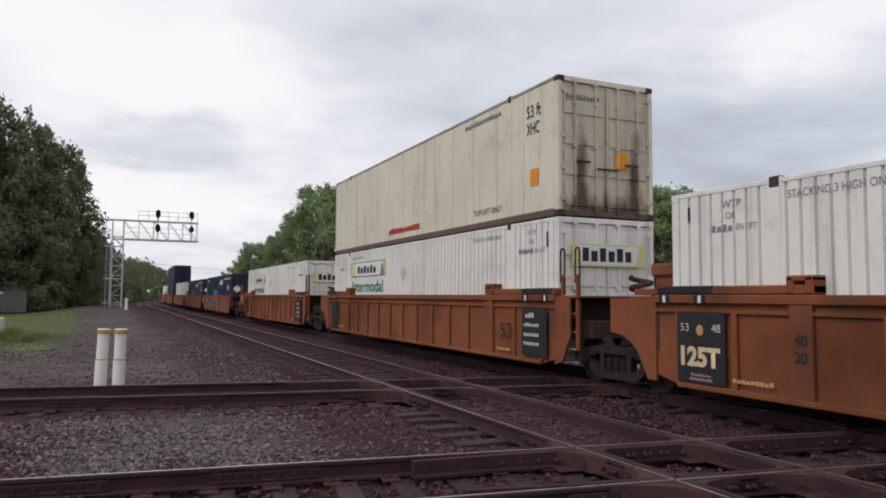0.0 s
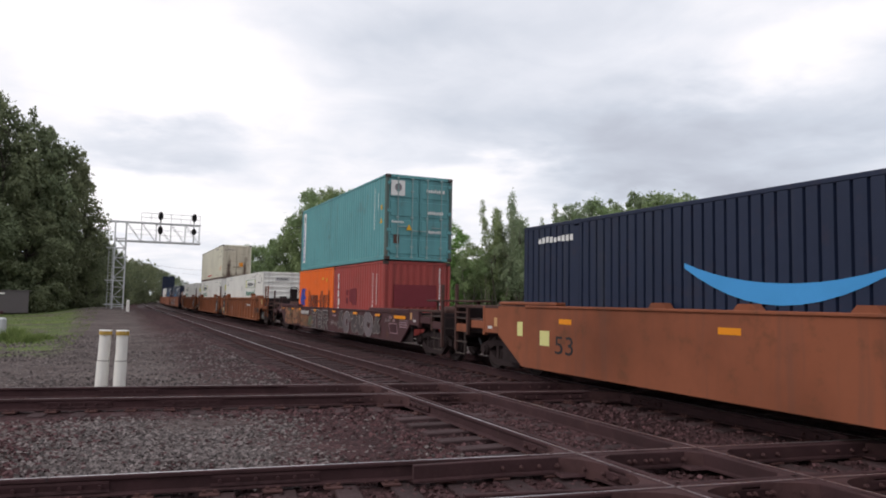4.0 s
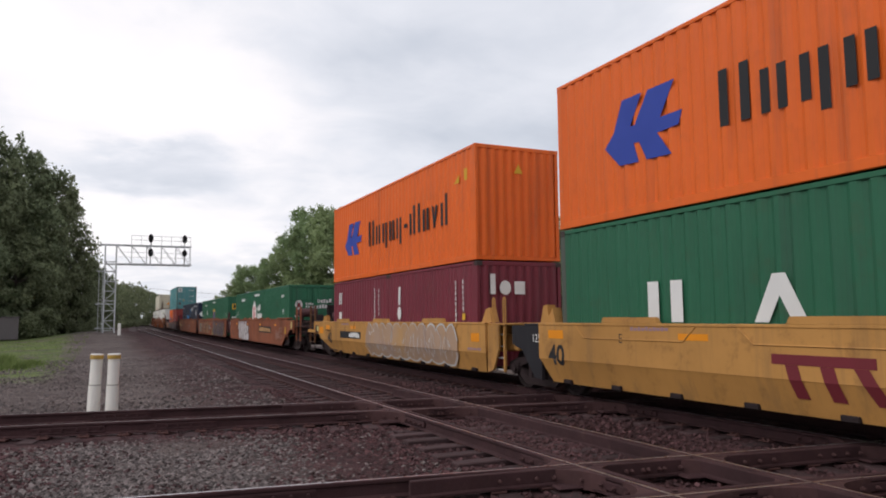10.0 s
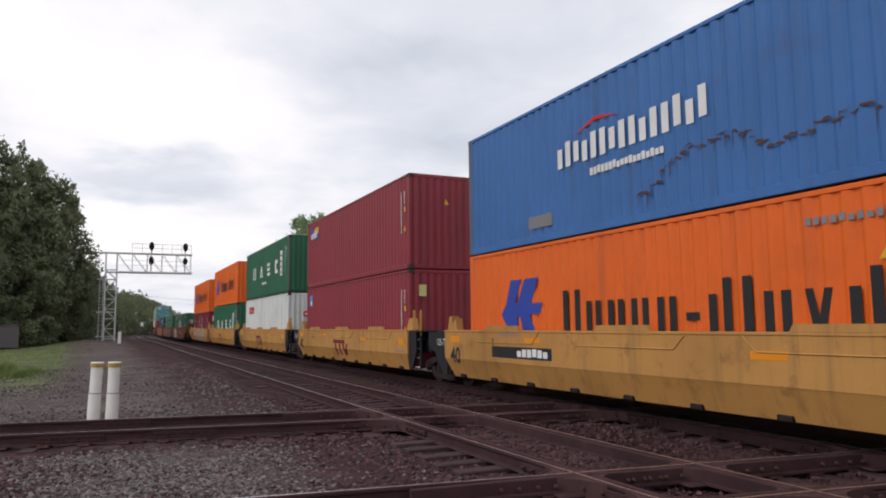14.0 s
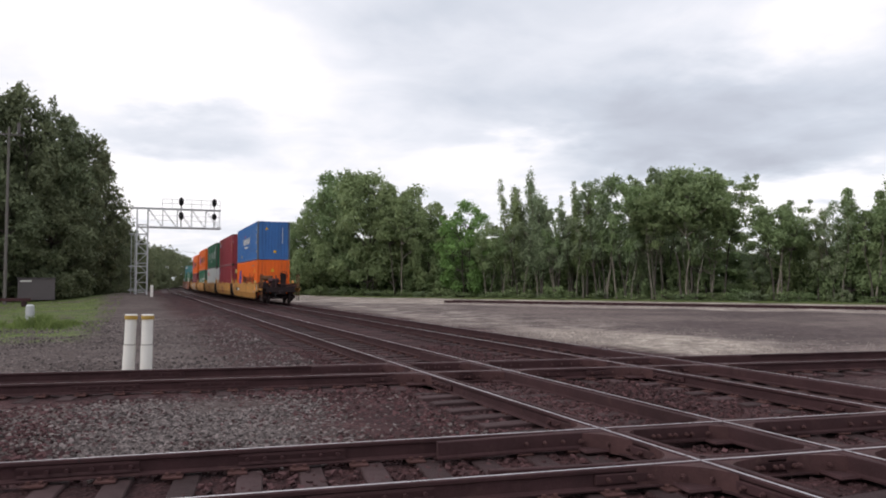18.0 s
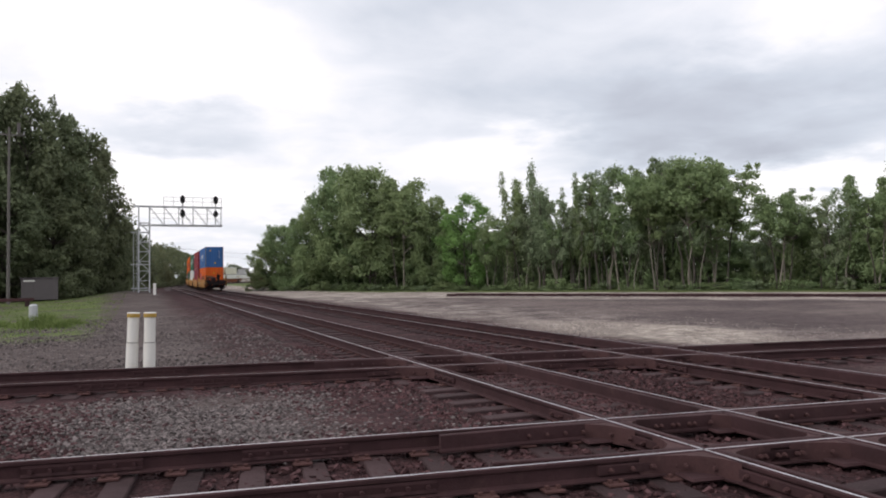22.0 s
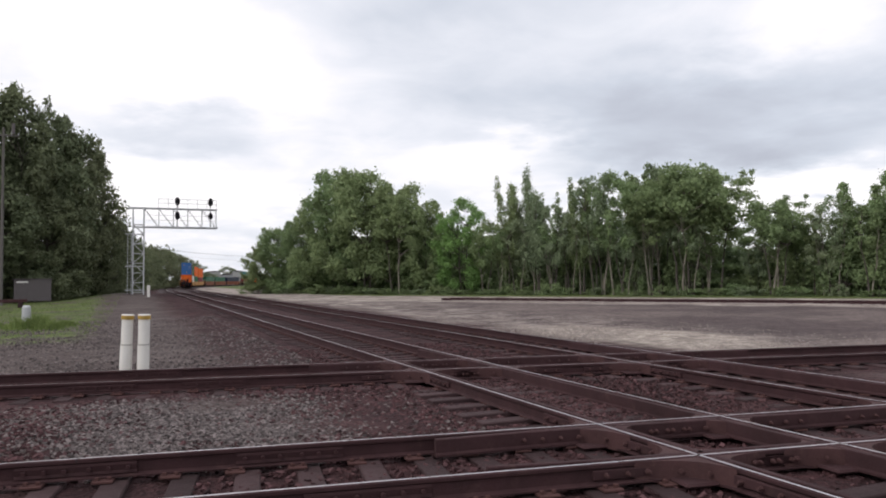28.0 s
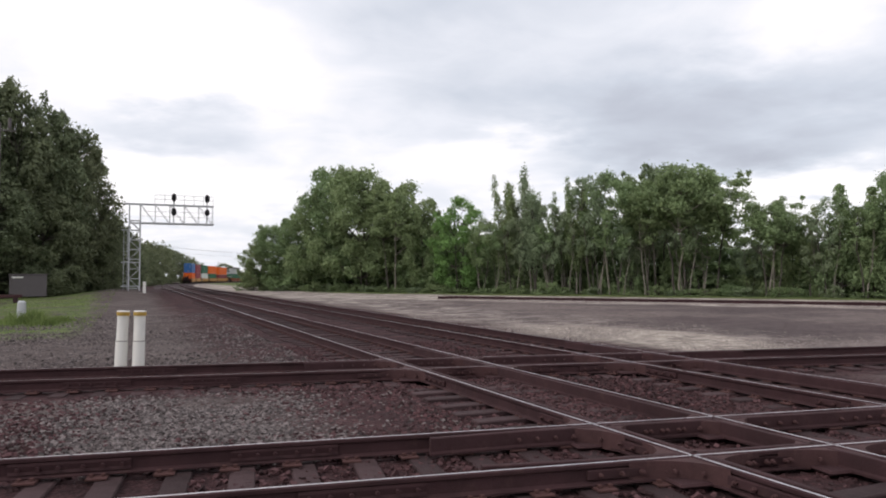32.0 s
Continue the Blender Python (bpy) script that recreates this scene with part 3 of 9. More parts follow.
def build_diamond():
    """Guard rails with flared ends beside each rail of the crossings, splice bars and bolts."""
    dm = thing("crossing_diamond", "rusty steel rail diamond of four crossings with bolted guard rails", "rail crossing", kind="structure")
    guard = [(-0.045, -0.175), (0.05, -0.175), (0.05, -0.155), (0.034, -0.135), (0.034, -0.012), (0.026, -0.004), (-0.026, -0.004), (-0.034, -0.012), (-0.034, -0.135), (-0.045, -0.155)]
    bolt = Geo().cyl((0, 0, 0), (0, 0.03, 0), 0.022, n=6).cyl((0, 0.03, 0), (0, 0.05, 0), 0.013, n=8).mesh("bolt", FROG_STEEL)
    for track, x0, x1, hd in ((B1, -6.55, 2.6, STEEL_RUST), (B2, -6.3, 2.8, STEEL_RUST)):
        c, m = track
        for sgn in (-1, 1):
            inner = sgn * (GAUGE / 2 - 0.118)
            pts = b_points(track, inner, x0, x1, 1.0)
            pts[0] = (pts[0][0], pts[0][1] - sgn * 0.07, pts[0][2])
            pts[-1] = (pts[-1][0], pts[-1][1] - sgn * 0.07, pts[-1][2])
            part("guard_rail", sweep(pts, guard, top=hd, name="guard_rail"), None, dm)
            # splice bars on the outer and inner faces near each crossing
            for ax in (A1X - GAUGE / 2, A1X + GAUGE / 2, A2X - GAUGE / 2, A2X + GAUGE / 2):
                for dx in (-0.62, 0.62):
                    for off in (sgn * GAUGE / 2 - 0.030, sgn * GAUGE / 2 + 0.030):
                        g = Geo().box(-0.42, -0.018, -0.14, 0.42, 0.018, -0.055, 0.008)
                        y = c + m * (ax + dx) + off
                        put("splice_bar", g.mesh("splice_bar", STEEL_RUST), dm, ax + dx, y, 0, math.atan(m))
                    for bx in (-0.3, -0.1, 0.1, 0.3):
                        x = ax + dx + bx
                        y = c + m * x + sgn * GAUGE / 2 - 0.046
                        put("bolt", bolt, dm, x, y, -0.098, math.atan(m) + math.pi)
                        y = c + m * x + inner - 0.036
                        put("bolt", bolt, dm, x, y, -0.085, math.atan(m) + math.pi)
    for off in (A1X, A2X):
        for sgn in (-1, 1):
            o = off + sgn * (GAUGE / 2 - 0.118)
            pts = [on_line(s, o) for s in np.arange(-2.6, 11.0, 1.0)]
            for k in (0, -1):
                pts[k] = (pts[k][0] - sgn * 0.07, *pts[k][1:])
            part("guard_rail", sweep(pts, guard, top=STEEL_RUST, name="guard_rail"), None, dm)
            for track in (B1, B2):
                yc = track[0] + track[1] * off
                for dy in (-1.5, 0.0, 1.5):
                    g = Geo().box(-0.018, -0.4, -0.14, 0.018, 0.4, -0.055, 0.008).mesh("splice_bar", STEEL_RUST)
                    for xo in (-0.03, 0.03):
                        put("splice_bar", g, dm, off + sgn * GAUGE / 2 + xo, yc + dy, 0, 0)
                    for by in (-0.3, -0.1, 0.1, 0.3):
                        put("bolt", bolt, dm, off + sgn * GAUGE / 2 - 0.046, yc + dy + by, -0.098, math.pi / 2)
    # base castings under the crossings
    for off in (A1X, A2X):
        for track in (B1, B2):
            for sgn in (-1, 1):
                for s2 in (-1, 1):
                    x = off + sgn * GAUGE / 2
                    y = track[0] + track[1] * x + s2 * GAUGE / 2
                    g = Geo().box(-0.34, -0.34, -0.19, 0.34, 0.34, -0.150, 0.02)
                    put("frog_casting", g.mesh("frog_casting", STEEL_RUST), dm, x, y, 0, math.atan(track[1]))
                    bx, by = math.cos(math.atan(track[1])), math.sin(math.atan(track[1]))
                    for da in (-1, 1):
                        for db in (-1, 1):
                            ra, rb = (0.62, 0.80) if da == -s2 else (0.50, 0.66)
                            pts = [(0.02 * db * bx, 0.02 * da + 0.02 * db * by)]
                            wall = []
                            for k in range(11):
                                t = k / 10
                                ca, cb = 0.044 + (ra - 0.044) * (1 - t) ** 2.0, 0.044 + (rb - 0.044) * t ** 2.0
                                wall.append((cb * db * bx, ca * da + cb * db * by))
                            h = Geo().prism(pts + wall, lambda a, b, c: (a, b, c), (-0.19, -0.010))
                            put("frog_corner", h.mesh("frog_corner", FROG_STEEL), dm, x, y, 0, 0)
                            for k in (3, 6, 9):          # bolts through the bent filler
                                (ax_, ay_), (cx_, cy_) = wall[k - 1], wall[k + 1]
                                turn = math.atan2(cy_ - ay_, cx_ - ax_)
                                nx_, ny_ = -math.sin(turn), math.cos(turn)
                                way = 1 if nx_ * wall[k][0] + ny_ * wall[k][1] > 0 else -1
                                put("bolt", bolt, dm, x + wall[k][0] - nx_ * way * 0.006, y + wall[k][1] - ny_ * way * 0.006, -0.095, turn + (0 if way > 0 else math.pi))


build_diamond()


def rail_joints():
    """Bolted joint bars in the crossing tracks' rails, left of the diamond."""
    nut = Geo().cyl((0, 0, 0), (0, 0.035, 0), 0.020, n=6).mesh("bolt", STEEL_RUST)
    bar = Geo().prism([(-0.030, -0.145), (0.012, -0.150), (0.012, -0.052), (-0.016, -0.046), (-0.022, -0.070), (-0.014, -0.120)], lambda a, b, c: (c, a, b), (-0.5, 0.5)).mesh("joint_bar", STEEL_RUST)
    gap = Geo().box(-0.005, -0.038, -0.035, 0.005, 0.038, 0.0012).mesh("rail_gap", BLACK)
    for owner, (c, m), sgn, x, open_gap in ((track_b1, B1, 1, -9.75, True), (track_b1, B1, 1, -7.9, False), (track_b1, B1, -1, -7.6, False), (track_b2, B2, -1, -9.75, False),
                                            (track_b2, B2, -1, -8.1, True), (track_b2, B2, 1, -9.0, False), (track_b1, B1, -1, -10.6, True), (track_b2, B2, 1, -12.4, True)):
        k, rz = math.sqrt(1 + m * m), math.atan(m)
        y = c + m * x + sgn * GAUGE / 2 * k
        put("joint_bar", bar, owner, x, y - 0.012, 0, rz)
        for d in (-0.42, -0.26, -0.1, 0.1, 0.26, 0.42):
            put("bolt", nut, owner, x + d, y + m * d - 0.034, -0.098, rz + math.pi)
        if open_gap:
            put("rail_gap", gap, owner, x, y, 0, rz)


rail_joints()


def build_siding():
    tr = thing("far_siding", "rusty siding on pale stone beside the wood", "railway track", kind="structure")
    th = math.atan2(0.558, -0.83)
    for sgn in (-1, 1):
        pts = [(26.5 + 0.558 * q + sgn * 0.75 * 0.83, 41 - 0.83 * q + sgn * 0.75 * 0.558, th) for q in np.arange(-17.5, 90, 4.0)]
        part("rail", sweep(pts, top=DULL_HEAD, dz=-0.10), None, tr)
    g = Geo()
    for q in np.arange(-17, 88, 0.6):
        g.box(-1.3, -0.115, -0.16, 1.3, 0.115, 0, 0, Matrix.Translation((26.5 + 0.558 * q, 41 - 0.83 * q, -0.285)) @ Matrix.Rotation(math.atan2(0.558, 0.83), 4, "Z"))
    part("sleepers", g, TIE_WOOD, tr)


build_siding()

# ---------------------------------------------------------------- the train
RIDERS = []          # (thing, distance along the train of its origin, length used for its chord, height)


def paint(name, colour, rust=0.25, rough=0.5, dirt=0.35, run=0.55, deep=0.62):
    """Weathered paint; run: how strongly dirt has run down it, deep: how dark its faded patches are."""
    return material(name, colour, rough, 0.0, tuple(c * deep for c in colour), (5, 0.18), (0.55, dirt), (60, 0.04),
                    streak=(tuple(c * 0.35 + 0.03 for c in colour), run, 3.2), grime=((0.12, 0.05, 0.025), rust, 2.2), spec=0.26)


def stained(mt, tone, spots, noise_scale=3.5):
    """Adds rust blooms to a paint: spots of (x, z, half width, half height, depth) in the thing's own space."""
    nt = mt.node_tree
    N, L = nt.nodes.new, nt.links.new
    bs = nt.nodes["Principled BSDF"]
    old = bs.inputs["Base Color"].links[0].from_socket
    tc, sep = N("ShaderNodeTexCoord"), N("ShaderNodeSeparateXYZ")
    L(tc.outputs["Object"], sep.inputs[0])

    def m(op, a, b=0.0):
        n = N("ShaderNodeMath")
        n.operation = op
        for k, v in enumerate((a, b)):
            if isinstance(v, (int, float)):
                n.inputs[k].default_value = v
            else:
                L(v, n.inputs[k])
        return n.outputs[0]

    mp, no = N("ShaderNodeMapping"), N("ShaderNodeTexNoise")
    mp.inputs["Scale"].default_value = (1, 1, 0.3)
    L(tc.outputs["Object"], mp.inputs[0]), L(mp.outputs[0], no.inputs["Vector"])
    no.inputs["Scale"].default_value, no.inputs["Detail"].default_value, no.inputs["Roughness"].default_value = noise_scale, 7, 0.65
    total = m("MULTIPLY", m("SUBTRACT", no.outputs[0], 0.5), 1.3)
    for x, z, wx, wz, k in spots:
        dx, dz = m("DIVIDE", m("SUBTRACT", sep.outputs[0], x), wx), m("DIVIDE", m("SUBTRACT", sep.outputs[2], z), wz)
        r2 = m("ADD", m("MULTIPLY", dx, dx), m("MULTIPLY", dz, dz))
        total = m("ADD", total, m("MULTIPLY", m("EXPONENT", m("MULTIPLY", r2, -1.0)), k))
    rg, mix = N("ShaderNodeMapRange"), N("ShaderNodeMixRGB")
    rg.inputs["From Min"].default_value, rg.inputs["From Max"].default_value, rg.inputs["To Max"].default_value = 0.25, 0.95, 0.93
    L(total, rg.inputs["Value"]), L(rg.outputs[0], mix.inputs[0]), L(old, mix.inputs[1])
    mix.inputs[2].default_value = (*tone, 1)
    L(mix.outputs[0], bs.inputs["Base Color"])
    return mt


WHITE = paint("white_container_paint", (0.72, 0.71, 0.67), 0.12)
BEIGE = paint("yellowed_white_paint", (0.64, 0.61, 0.49), 0.18)
BEIGE_DOOR = stained(paint("rusted_door_paint", (0.52, 0.47, 0.37), 0.35), (0.062, 0.029, 0.021),
                     ((-0.62, 1.05, 0.17, 0.85, 1.0), (0.72, 0.95, 0.15, 0.65, 1.0), (0.0, 0.05, 1.6, 0.42, 1.0), (0.78, 1.75, 0.2, 0.4, 0.35), (-0.02, 1.3, 0.05, 1.6, 0.5)))
RUSTED_RAIL = paint("rusted_container_rail", (0.13, 0.085, 0.066), 0.5, 0.7, 0.6)
DULL_RAIL = paint("dull_container_rail", (0.30, 0.27, 0.22), 0.5, 0.7, 0.5)
BLUE_POST = paint("faded_blue_grey_post", (0.105, 0.125, 0.155), 0.5, 0.6, 0.5)
PALE_GREY = paint("pale_grey_container_paint", (0.62, 0.64, 0.62), 0.12)
TEAL = paint("teal_container_paint", (0.100, 0.285, 0.300), 0.25)
TEAL_POST = paint("worn_teal_post", (0.085, 0.125, 0.115), 0.6, 0.7, 0.6)
TEAL_ROD = paint("pale_teal_rod", (0.22, 0.33, 0.33), 0.3)
GREEN_POST = paint("faded_green_grey_post", (0.085, 0.10, 0.082), 0.5, 0.7, 0.6)
GREEN_RAIL = paint("dark_green_rail", (0.014, 0.062, 0.042), 0.3)
ORANGE = paint("orange_container_paint", (0.72, 0.128, 0.015), 0.1, dirt=0.2)
RED_OXIDE = paint("faded_red_container_paint", (0.30, 0.053, 0.046), 0.2)
MAROON = paint("maroon_container_paint", (0.170, 0.026, 0.040), 0.12)
CRIMSON = paint("dull_crimson_container_paint", (0.245, 0.034, 0.046), 0.2, dirt=0.3)
NAVY = paint("navy_container_paint", (0.012, 0.019, 0.045), 0.1)
GREEN = paint("green_container_paint", (0.021, 0.118, 0.062), 0.12)
BLUE = paint("blue_container_paint", (0.042, 0.142, 0.37), 0.15)
CAR_BROWN = paint("rust_orange_car_paint", (0.215, 0.068, 0.027), 0.75, 0.8, 0.9, 0.85, 0.38)
CAR_RED = paint("red_brown_car_paint", (0.235, 0.074, 0.036), 0.7, 0.75, 0.75, 0.7, 0.5)
CAR_PLUM = paint("plum_brown_car_paint", (0.066, 0.027, 0.030), 0.7, 0.7, 0.55)
CAR_GEAR = paint("rust_black_end_gear", (0.066, 0.033, 0.028), 0.7, 0.8, 0.6)
RUST_GEAR = paint("rust_orange_end_gear", (0.135, 0.058, 0.026), 0.8, 0.85, 0.8, 0.8, 0.4)
CAR_YELLOW = paint("ochre_yellow_car_paint", (0.47, 0.235, 0.066), 0.45, 0.65, 0.6, 0.7, 0.58)
CASTING = paint("grimy_corner_casting", (0.055, 0.04, 0.036), 0.5, 0.8, 0.5)
CAR_BLACK = paint("black_car_paint", (0.016, 0.015, 0.019), 0.2, 0.6, 0.3)
MARK_WHITE = material("white_marking", (0.68, 0.68, 0.66), 0.6, 0, (0.45, 0.44, 0.42), (6, 0.2), (1.5, 0.3), (40, 0.02))
MARK_CREAM = material("cream_marking", (0.60, 0.47, 0.30), 0.6, 0, (0.4, 0.3, 0.18), (6, 0.2), (1.5, 0.3), (40, 0.02))
MARK_BLACK = material("black_marking", (0.02, 0.02, 0.022), 0.6, 0, (0.012, 0.012, 0.012), (6, 0.2), (1.5, 0.3), (40, 0.02))
MARK_BLUE = material("blue_marking", (0.03, 0.06, 0.33), 0.6, 0, (0.02, 0.04, 0.2), (6, 0.2), (1.5, 0.3), (40, 0.02))
MARK_SKY = material("light_blue_marking", (0.05, 0.28, 0.60), 0.6, 0, (0.03, 0.2, 0.4), (6, 0.2), (1.5, 0.3), (40, 0.02))
MARK_RED = material("red_marking", (0.55, 0.02, 0.03), 0.6, 0, (0.3, 0.02, 0.02), (6, 0.2), (1.5, 0.3), (40, 0.02))
MARK_DKRED = material("dark_red_marking", (0.16, 0.022, 0.03), 0.6, 0, (0.1, 0.02, 0.02), (6, 0.2), (1.5, 0.3), (40, 0.02))
MARK_YELLOW = material("yellow_marking", (0.62, 0.36, 0.03), 0.6, 0, (0.5, 0.3, 0.02), (6, 0.2), (1.5, 0.3), (40, 0.02))
MARK_LEMON = material("lemon_marking", (0.60, 0.57, 0.24), 0.6, 0, (0.5, 0.45, 0.1), (6, 0.2), (1.5, 0.3), (40, 0.02))
MARK_ORANGE = material("reflector_orange", (0.72, 0.25, 0.01), 0.5, 0, (0.5, 0.18, 0.01), (6, 0.2), (1.5, 0.3), (40, 0.02))
MARK_GREEN = material("green_marking", (0.015, 0.17, 0.11), 0.6, 0, (0.01, 0.1, 0.06), (6, 0.2), (1.5, 0.3), (40, 0.02))
MARK_GREY = material("grey_marking", (0.20, 0.19, 0.20), 0.6, 0, (0.12, 0.11, 0.12), (6, 0.2), (1.5, 0.3), (40, 0.02))
MARK_SILVER = material("silver_marking", (0.50, 0.49, 0.48), 0.55, 0, (0.34, 0.33, 0.33), (4, 0.3), (1.0, 0.4), (40, 0.02))
MARK_MAUVE = material("mauve_marking", (0.30, 0.19, 0.21), 0.6, 0, (0.2, 0.12, 0.14), (6, 0.2), (1.5, 0.3), (40, 0.02))
MARK_TAN = material("tan_marking", (0.48, 0.27, 0.12), 0.6, 0, (0.3, 0.15, 0.07), (6, 0.2), (1.5, 0.3), (40, 0.02))
G_TAN = material("ochre_spray_paint", (0.235, 0.115, 0.060), 0.7, 0, (0.13, 0.05, 0.03), (5, 0.4), (2.2, 0.9), (40, 0.02))
G_SAGE = material("sage_spray_paint", (0.095, 0.112, 0.080), 0.7, 0, (0.07, 0.065, 0.045), (5, 0.4), (2.2, 0.9), (40, 0.02))
G_GREY = material("mauve_grey_spray_paint", (0.130, 0.106, 0.112), 0.7, 0, (0.07, 0.05, 0.06), (5, 0.3), (1.5, 0.7), (40, 0.02))
G_MAUVE = material("smoky_mauve_spray_paint", (0.105, 0.078, 0.086), 0.7, 0, (0.05, 0.035, 0.042), (5, 0.4), (1.8, 0.9), (40, 0.02))
G_PALE = material("pale_silver_spray_paint", (0.45, 0.41, 0.41), 0.65, 0, (0.30, 0.27, 0.27), (7, 0.35), (2.5, 0.6), (40, 0.02), streak=((0.27, 0.24, 0.24), 0.4, 6.0))
G_WINE = material("wine_outline_paint", (0.055, 0.017, 0.022), 0.7, 0, (0.03, 0.012, 0.014), (5, 0.3), (2, 0.5), (40, 0.02))
G_PINK = material("pale_pink_spray_paint", (0.42, 0.31, 0.29), 0.7, 0, (0.25, 0.16, 0.15), (6, 0.3), (3, 0.6), (40, 0.02))
G_CLAY = material("clay_spray_paint", (0.33, 0.155, 0.085), 0.7, 0, (0.18, 0.07, 0.045), (5, 0.4), (1.6, 0.9), (40, 0.02))
G_OLIVE = material("olive_yellow_spray_paint", (0.30, 0.25, 0.115), 0.7, 0, (0.15, 0.11, 0.05), (5, 0.4), (2.0, 0.9), (40, 0.02))
G_AQUA = material("pale_aqua_spray_paint", (0.20, 0.31, 0.33), 0.7, 0, (0.12, 0.17, 0.18), (5, 0.4), (2.0, 0.8), (40, 0.02))
G_SMOKE = material("smoky_spray_paint", (0.058, 0.045, 0.046), 0.7, 0, (0.09, 0.072, 0.07), (5, 0.5), (1.8, 0.9), (40, 0.02))
G_CHALK = material("thin_chalk_spray_paint", (0.33, 0.295, 0.285), 0.75, 0, (0.16, 0.13, 0.125), (9, 0.4), (3.5, 0.9), (40, 0.02))
G_CLOUD = material("thin_pink_grey_spray_paint", (0.36, 0.245, 0.175), 0.7, 0, (0.45, 0.25, 0.085), (4, 0.4), (0.9, 0.8), (40, 0.02), streak=((0.24, 0.165, 0.15), 0.9, 3.0))
MARK_RUST = material("rust_stain", (0.085, 0.042, 0.032), 0.8, 0, (0.03, 0.018, 0.016), (6, 0.4), (1.5, 0.5), (40, 0.1))


# Flat marks. A side mark is drawn in (a, z): a runs from the leading (far) end towards the trailing end,
# as one reads it from the left of the train; x is the face's place.
class Side:
    """Marks on a left-hand face: a = metres from the far end, z up."""

    def __init__(self, x, y_far):
        self.x, self.y = x, y_far

    def at(self, a, z, c):
        return (self.x - c, self.y - a, z)


class End:
    """Marks on the trailing end face: a = metres from its left edge, z up."""

    def __init__(self, y, x_left=-1.219):
        self.x, self.y = x_left, y

    def at(self, a, z, c):
        return (self.x + a, self.y - c, z)


def flat(g, face, poly, lift=0.004):
    g.prism(poly, face.at, (lift - 0.003, lift))
    return g


def rect(a, z, w, h, slant=0.0):
    return [(a, z), (a + w, z), (a + w + slant, z + h), (a + slant, z + h)]


def oval(a, z, rx, rz, n=14, e=1.0, tilt=0.0):
    pts = []
    for k in range(n):
        t = 2 * math.pi * k / n
        x = math.copysign(abs(math.cos(t)) ** e, math.cos(t)) * rx
        y = math.copysign(abs(math.sin(t)) ** e, math.sin(t)) * rz
        pts.append((a + x * math.cos(tilt) - y * math.sin(tilt), z + x * math.sin(tilt) + y * math.cos(tilt)))
    return pts


def marks(parent, face, polys, mat, name="marking", lift=0.004, label=""):
    if name in ("graffiti", "name_panel", "reflector_strip", "emblem", "placard", "warning_label", "name_bars", "car_number_bars") and len(polys) > 1:
        name = {"name_bars": "name_bar", "car_number_bars": "number_bar"}.get(name, name)
        for p in polys:
            ob = part(name, flat(Geo(), face, p, lift), mat, parent, label)
        return ob
    g = Geo()
    for p in polys:
        flat(g, face, p, lift)
    ob = part(name, g, mat, parent, label)
    return tagged(ob, label or "rows of small painted writing", kind="stuff") if name == "small_writing" and len(polys) > 1 else ob


def bars(a, z, w, h, n, gap=0.25, seed=0, vertical=False):
    """Unreadable writing or a firm's name as a row of plain bars."""
    r = random.Random(seed)
    out, step = [], (h if vertical else w) / n
    for k in range(n):
        f = 1 - gap
        if vertical:
            out.append(rect(a + w * r.uniform(0, 0.12), z + h - (k + 1) * step, w * r.uniform(0.34, 0.58), step * f))
        else:
            out.append(rect(a + k * step, z + (0 if r.random() < 0.8 else h * 0.1), step * f, h * r.choice((1, 1, 0.78, 0.78))))
    return out


def writing(text, face, a, z, height, mat, parent, width=None, lift=0.004, name="lettering", bold=0.0):
    cu = bpy.data.curves.new(name, "FONT")
    cu.body, cu.size, cu.offset = text, height / 0.72, bold
    ob = bpy.data.objects.new("tmp_text", cu)
    scene.collection.objects.link(ob)
    bpy.context.view_layer.update()
    me = bpy.data.meshes.new_from_object(ob.evaluated_get(bpy.context.evaluated_depsgraph_get()))
    bpy.data.objects.remove(ob)
    bpy.data.curves.remove(cu)
    xs = [v.co.x for v in me.vertices] or [0, 1]
    k = (width / (max(xs) - min(xs))) if width else 1
    for v in me.vertices:
        v.co = face.at(a + (v.co.x - min(xs)) * k, z + v.co.y, lift)
    me.materials.clear()
    me.materials.append(mat)
    return part(name, me, mat, parent)


def corrugated(y0, y1, z0, z1, x, out, pitch=0.278, depth=0.034, rib=False, share=0.0):
    """A folded steel wall in the plane x; out = -1 or 1 is the side that faces outwards."""
    g = Geo()
    n = max(1, round((y1 - y0) / pitch))
    p = (y1 - y0) / n
    line = []
    for k in range(n):
        b = y0 + k * p
        if rib:
            w = p * share if share else min(0.15, p * 0.38)
            s = min(0.02, (p - w) / 4)
            line += [(b, depth), (b + p / 2 - w / 2 - s, depth), (b + p / 2 - w / 2, 0), (b + p / 2 + w / 2, 0), (b + p / 2 + w / 2 + s, depth)]
        else:
            line += [(b, 0), (b + p * 0.26, 0), (b + p * 0.5, depth), (b + p * 0.76, depth)]
    line.append((y1, 0))
    for y, d in line:
        g.v += [(x - out * d, y, z0), (x - out * d, y, z1)]
    g.f = [(2 * k, 2 * k + 1, 2 * k + 3, 2 * k + 2) for k in range(len(line) - 1)]
    return g


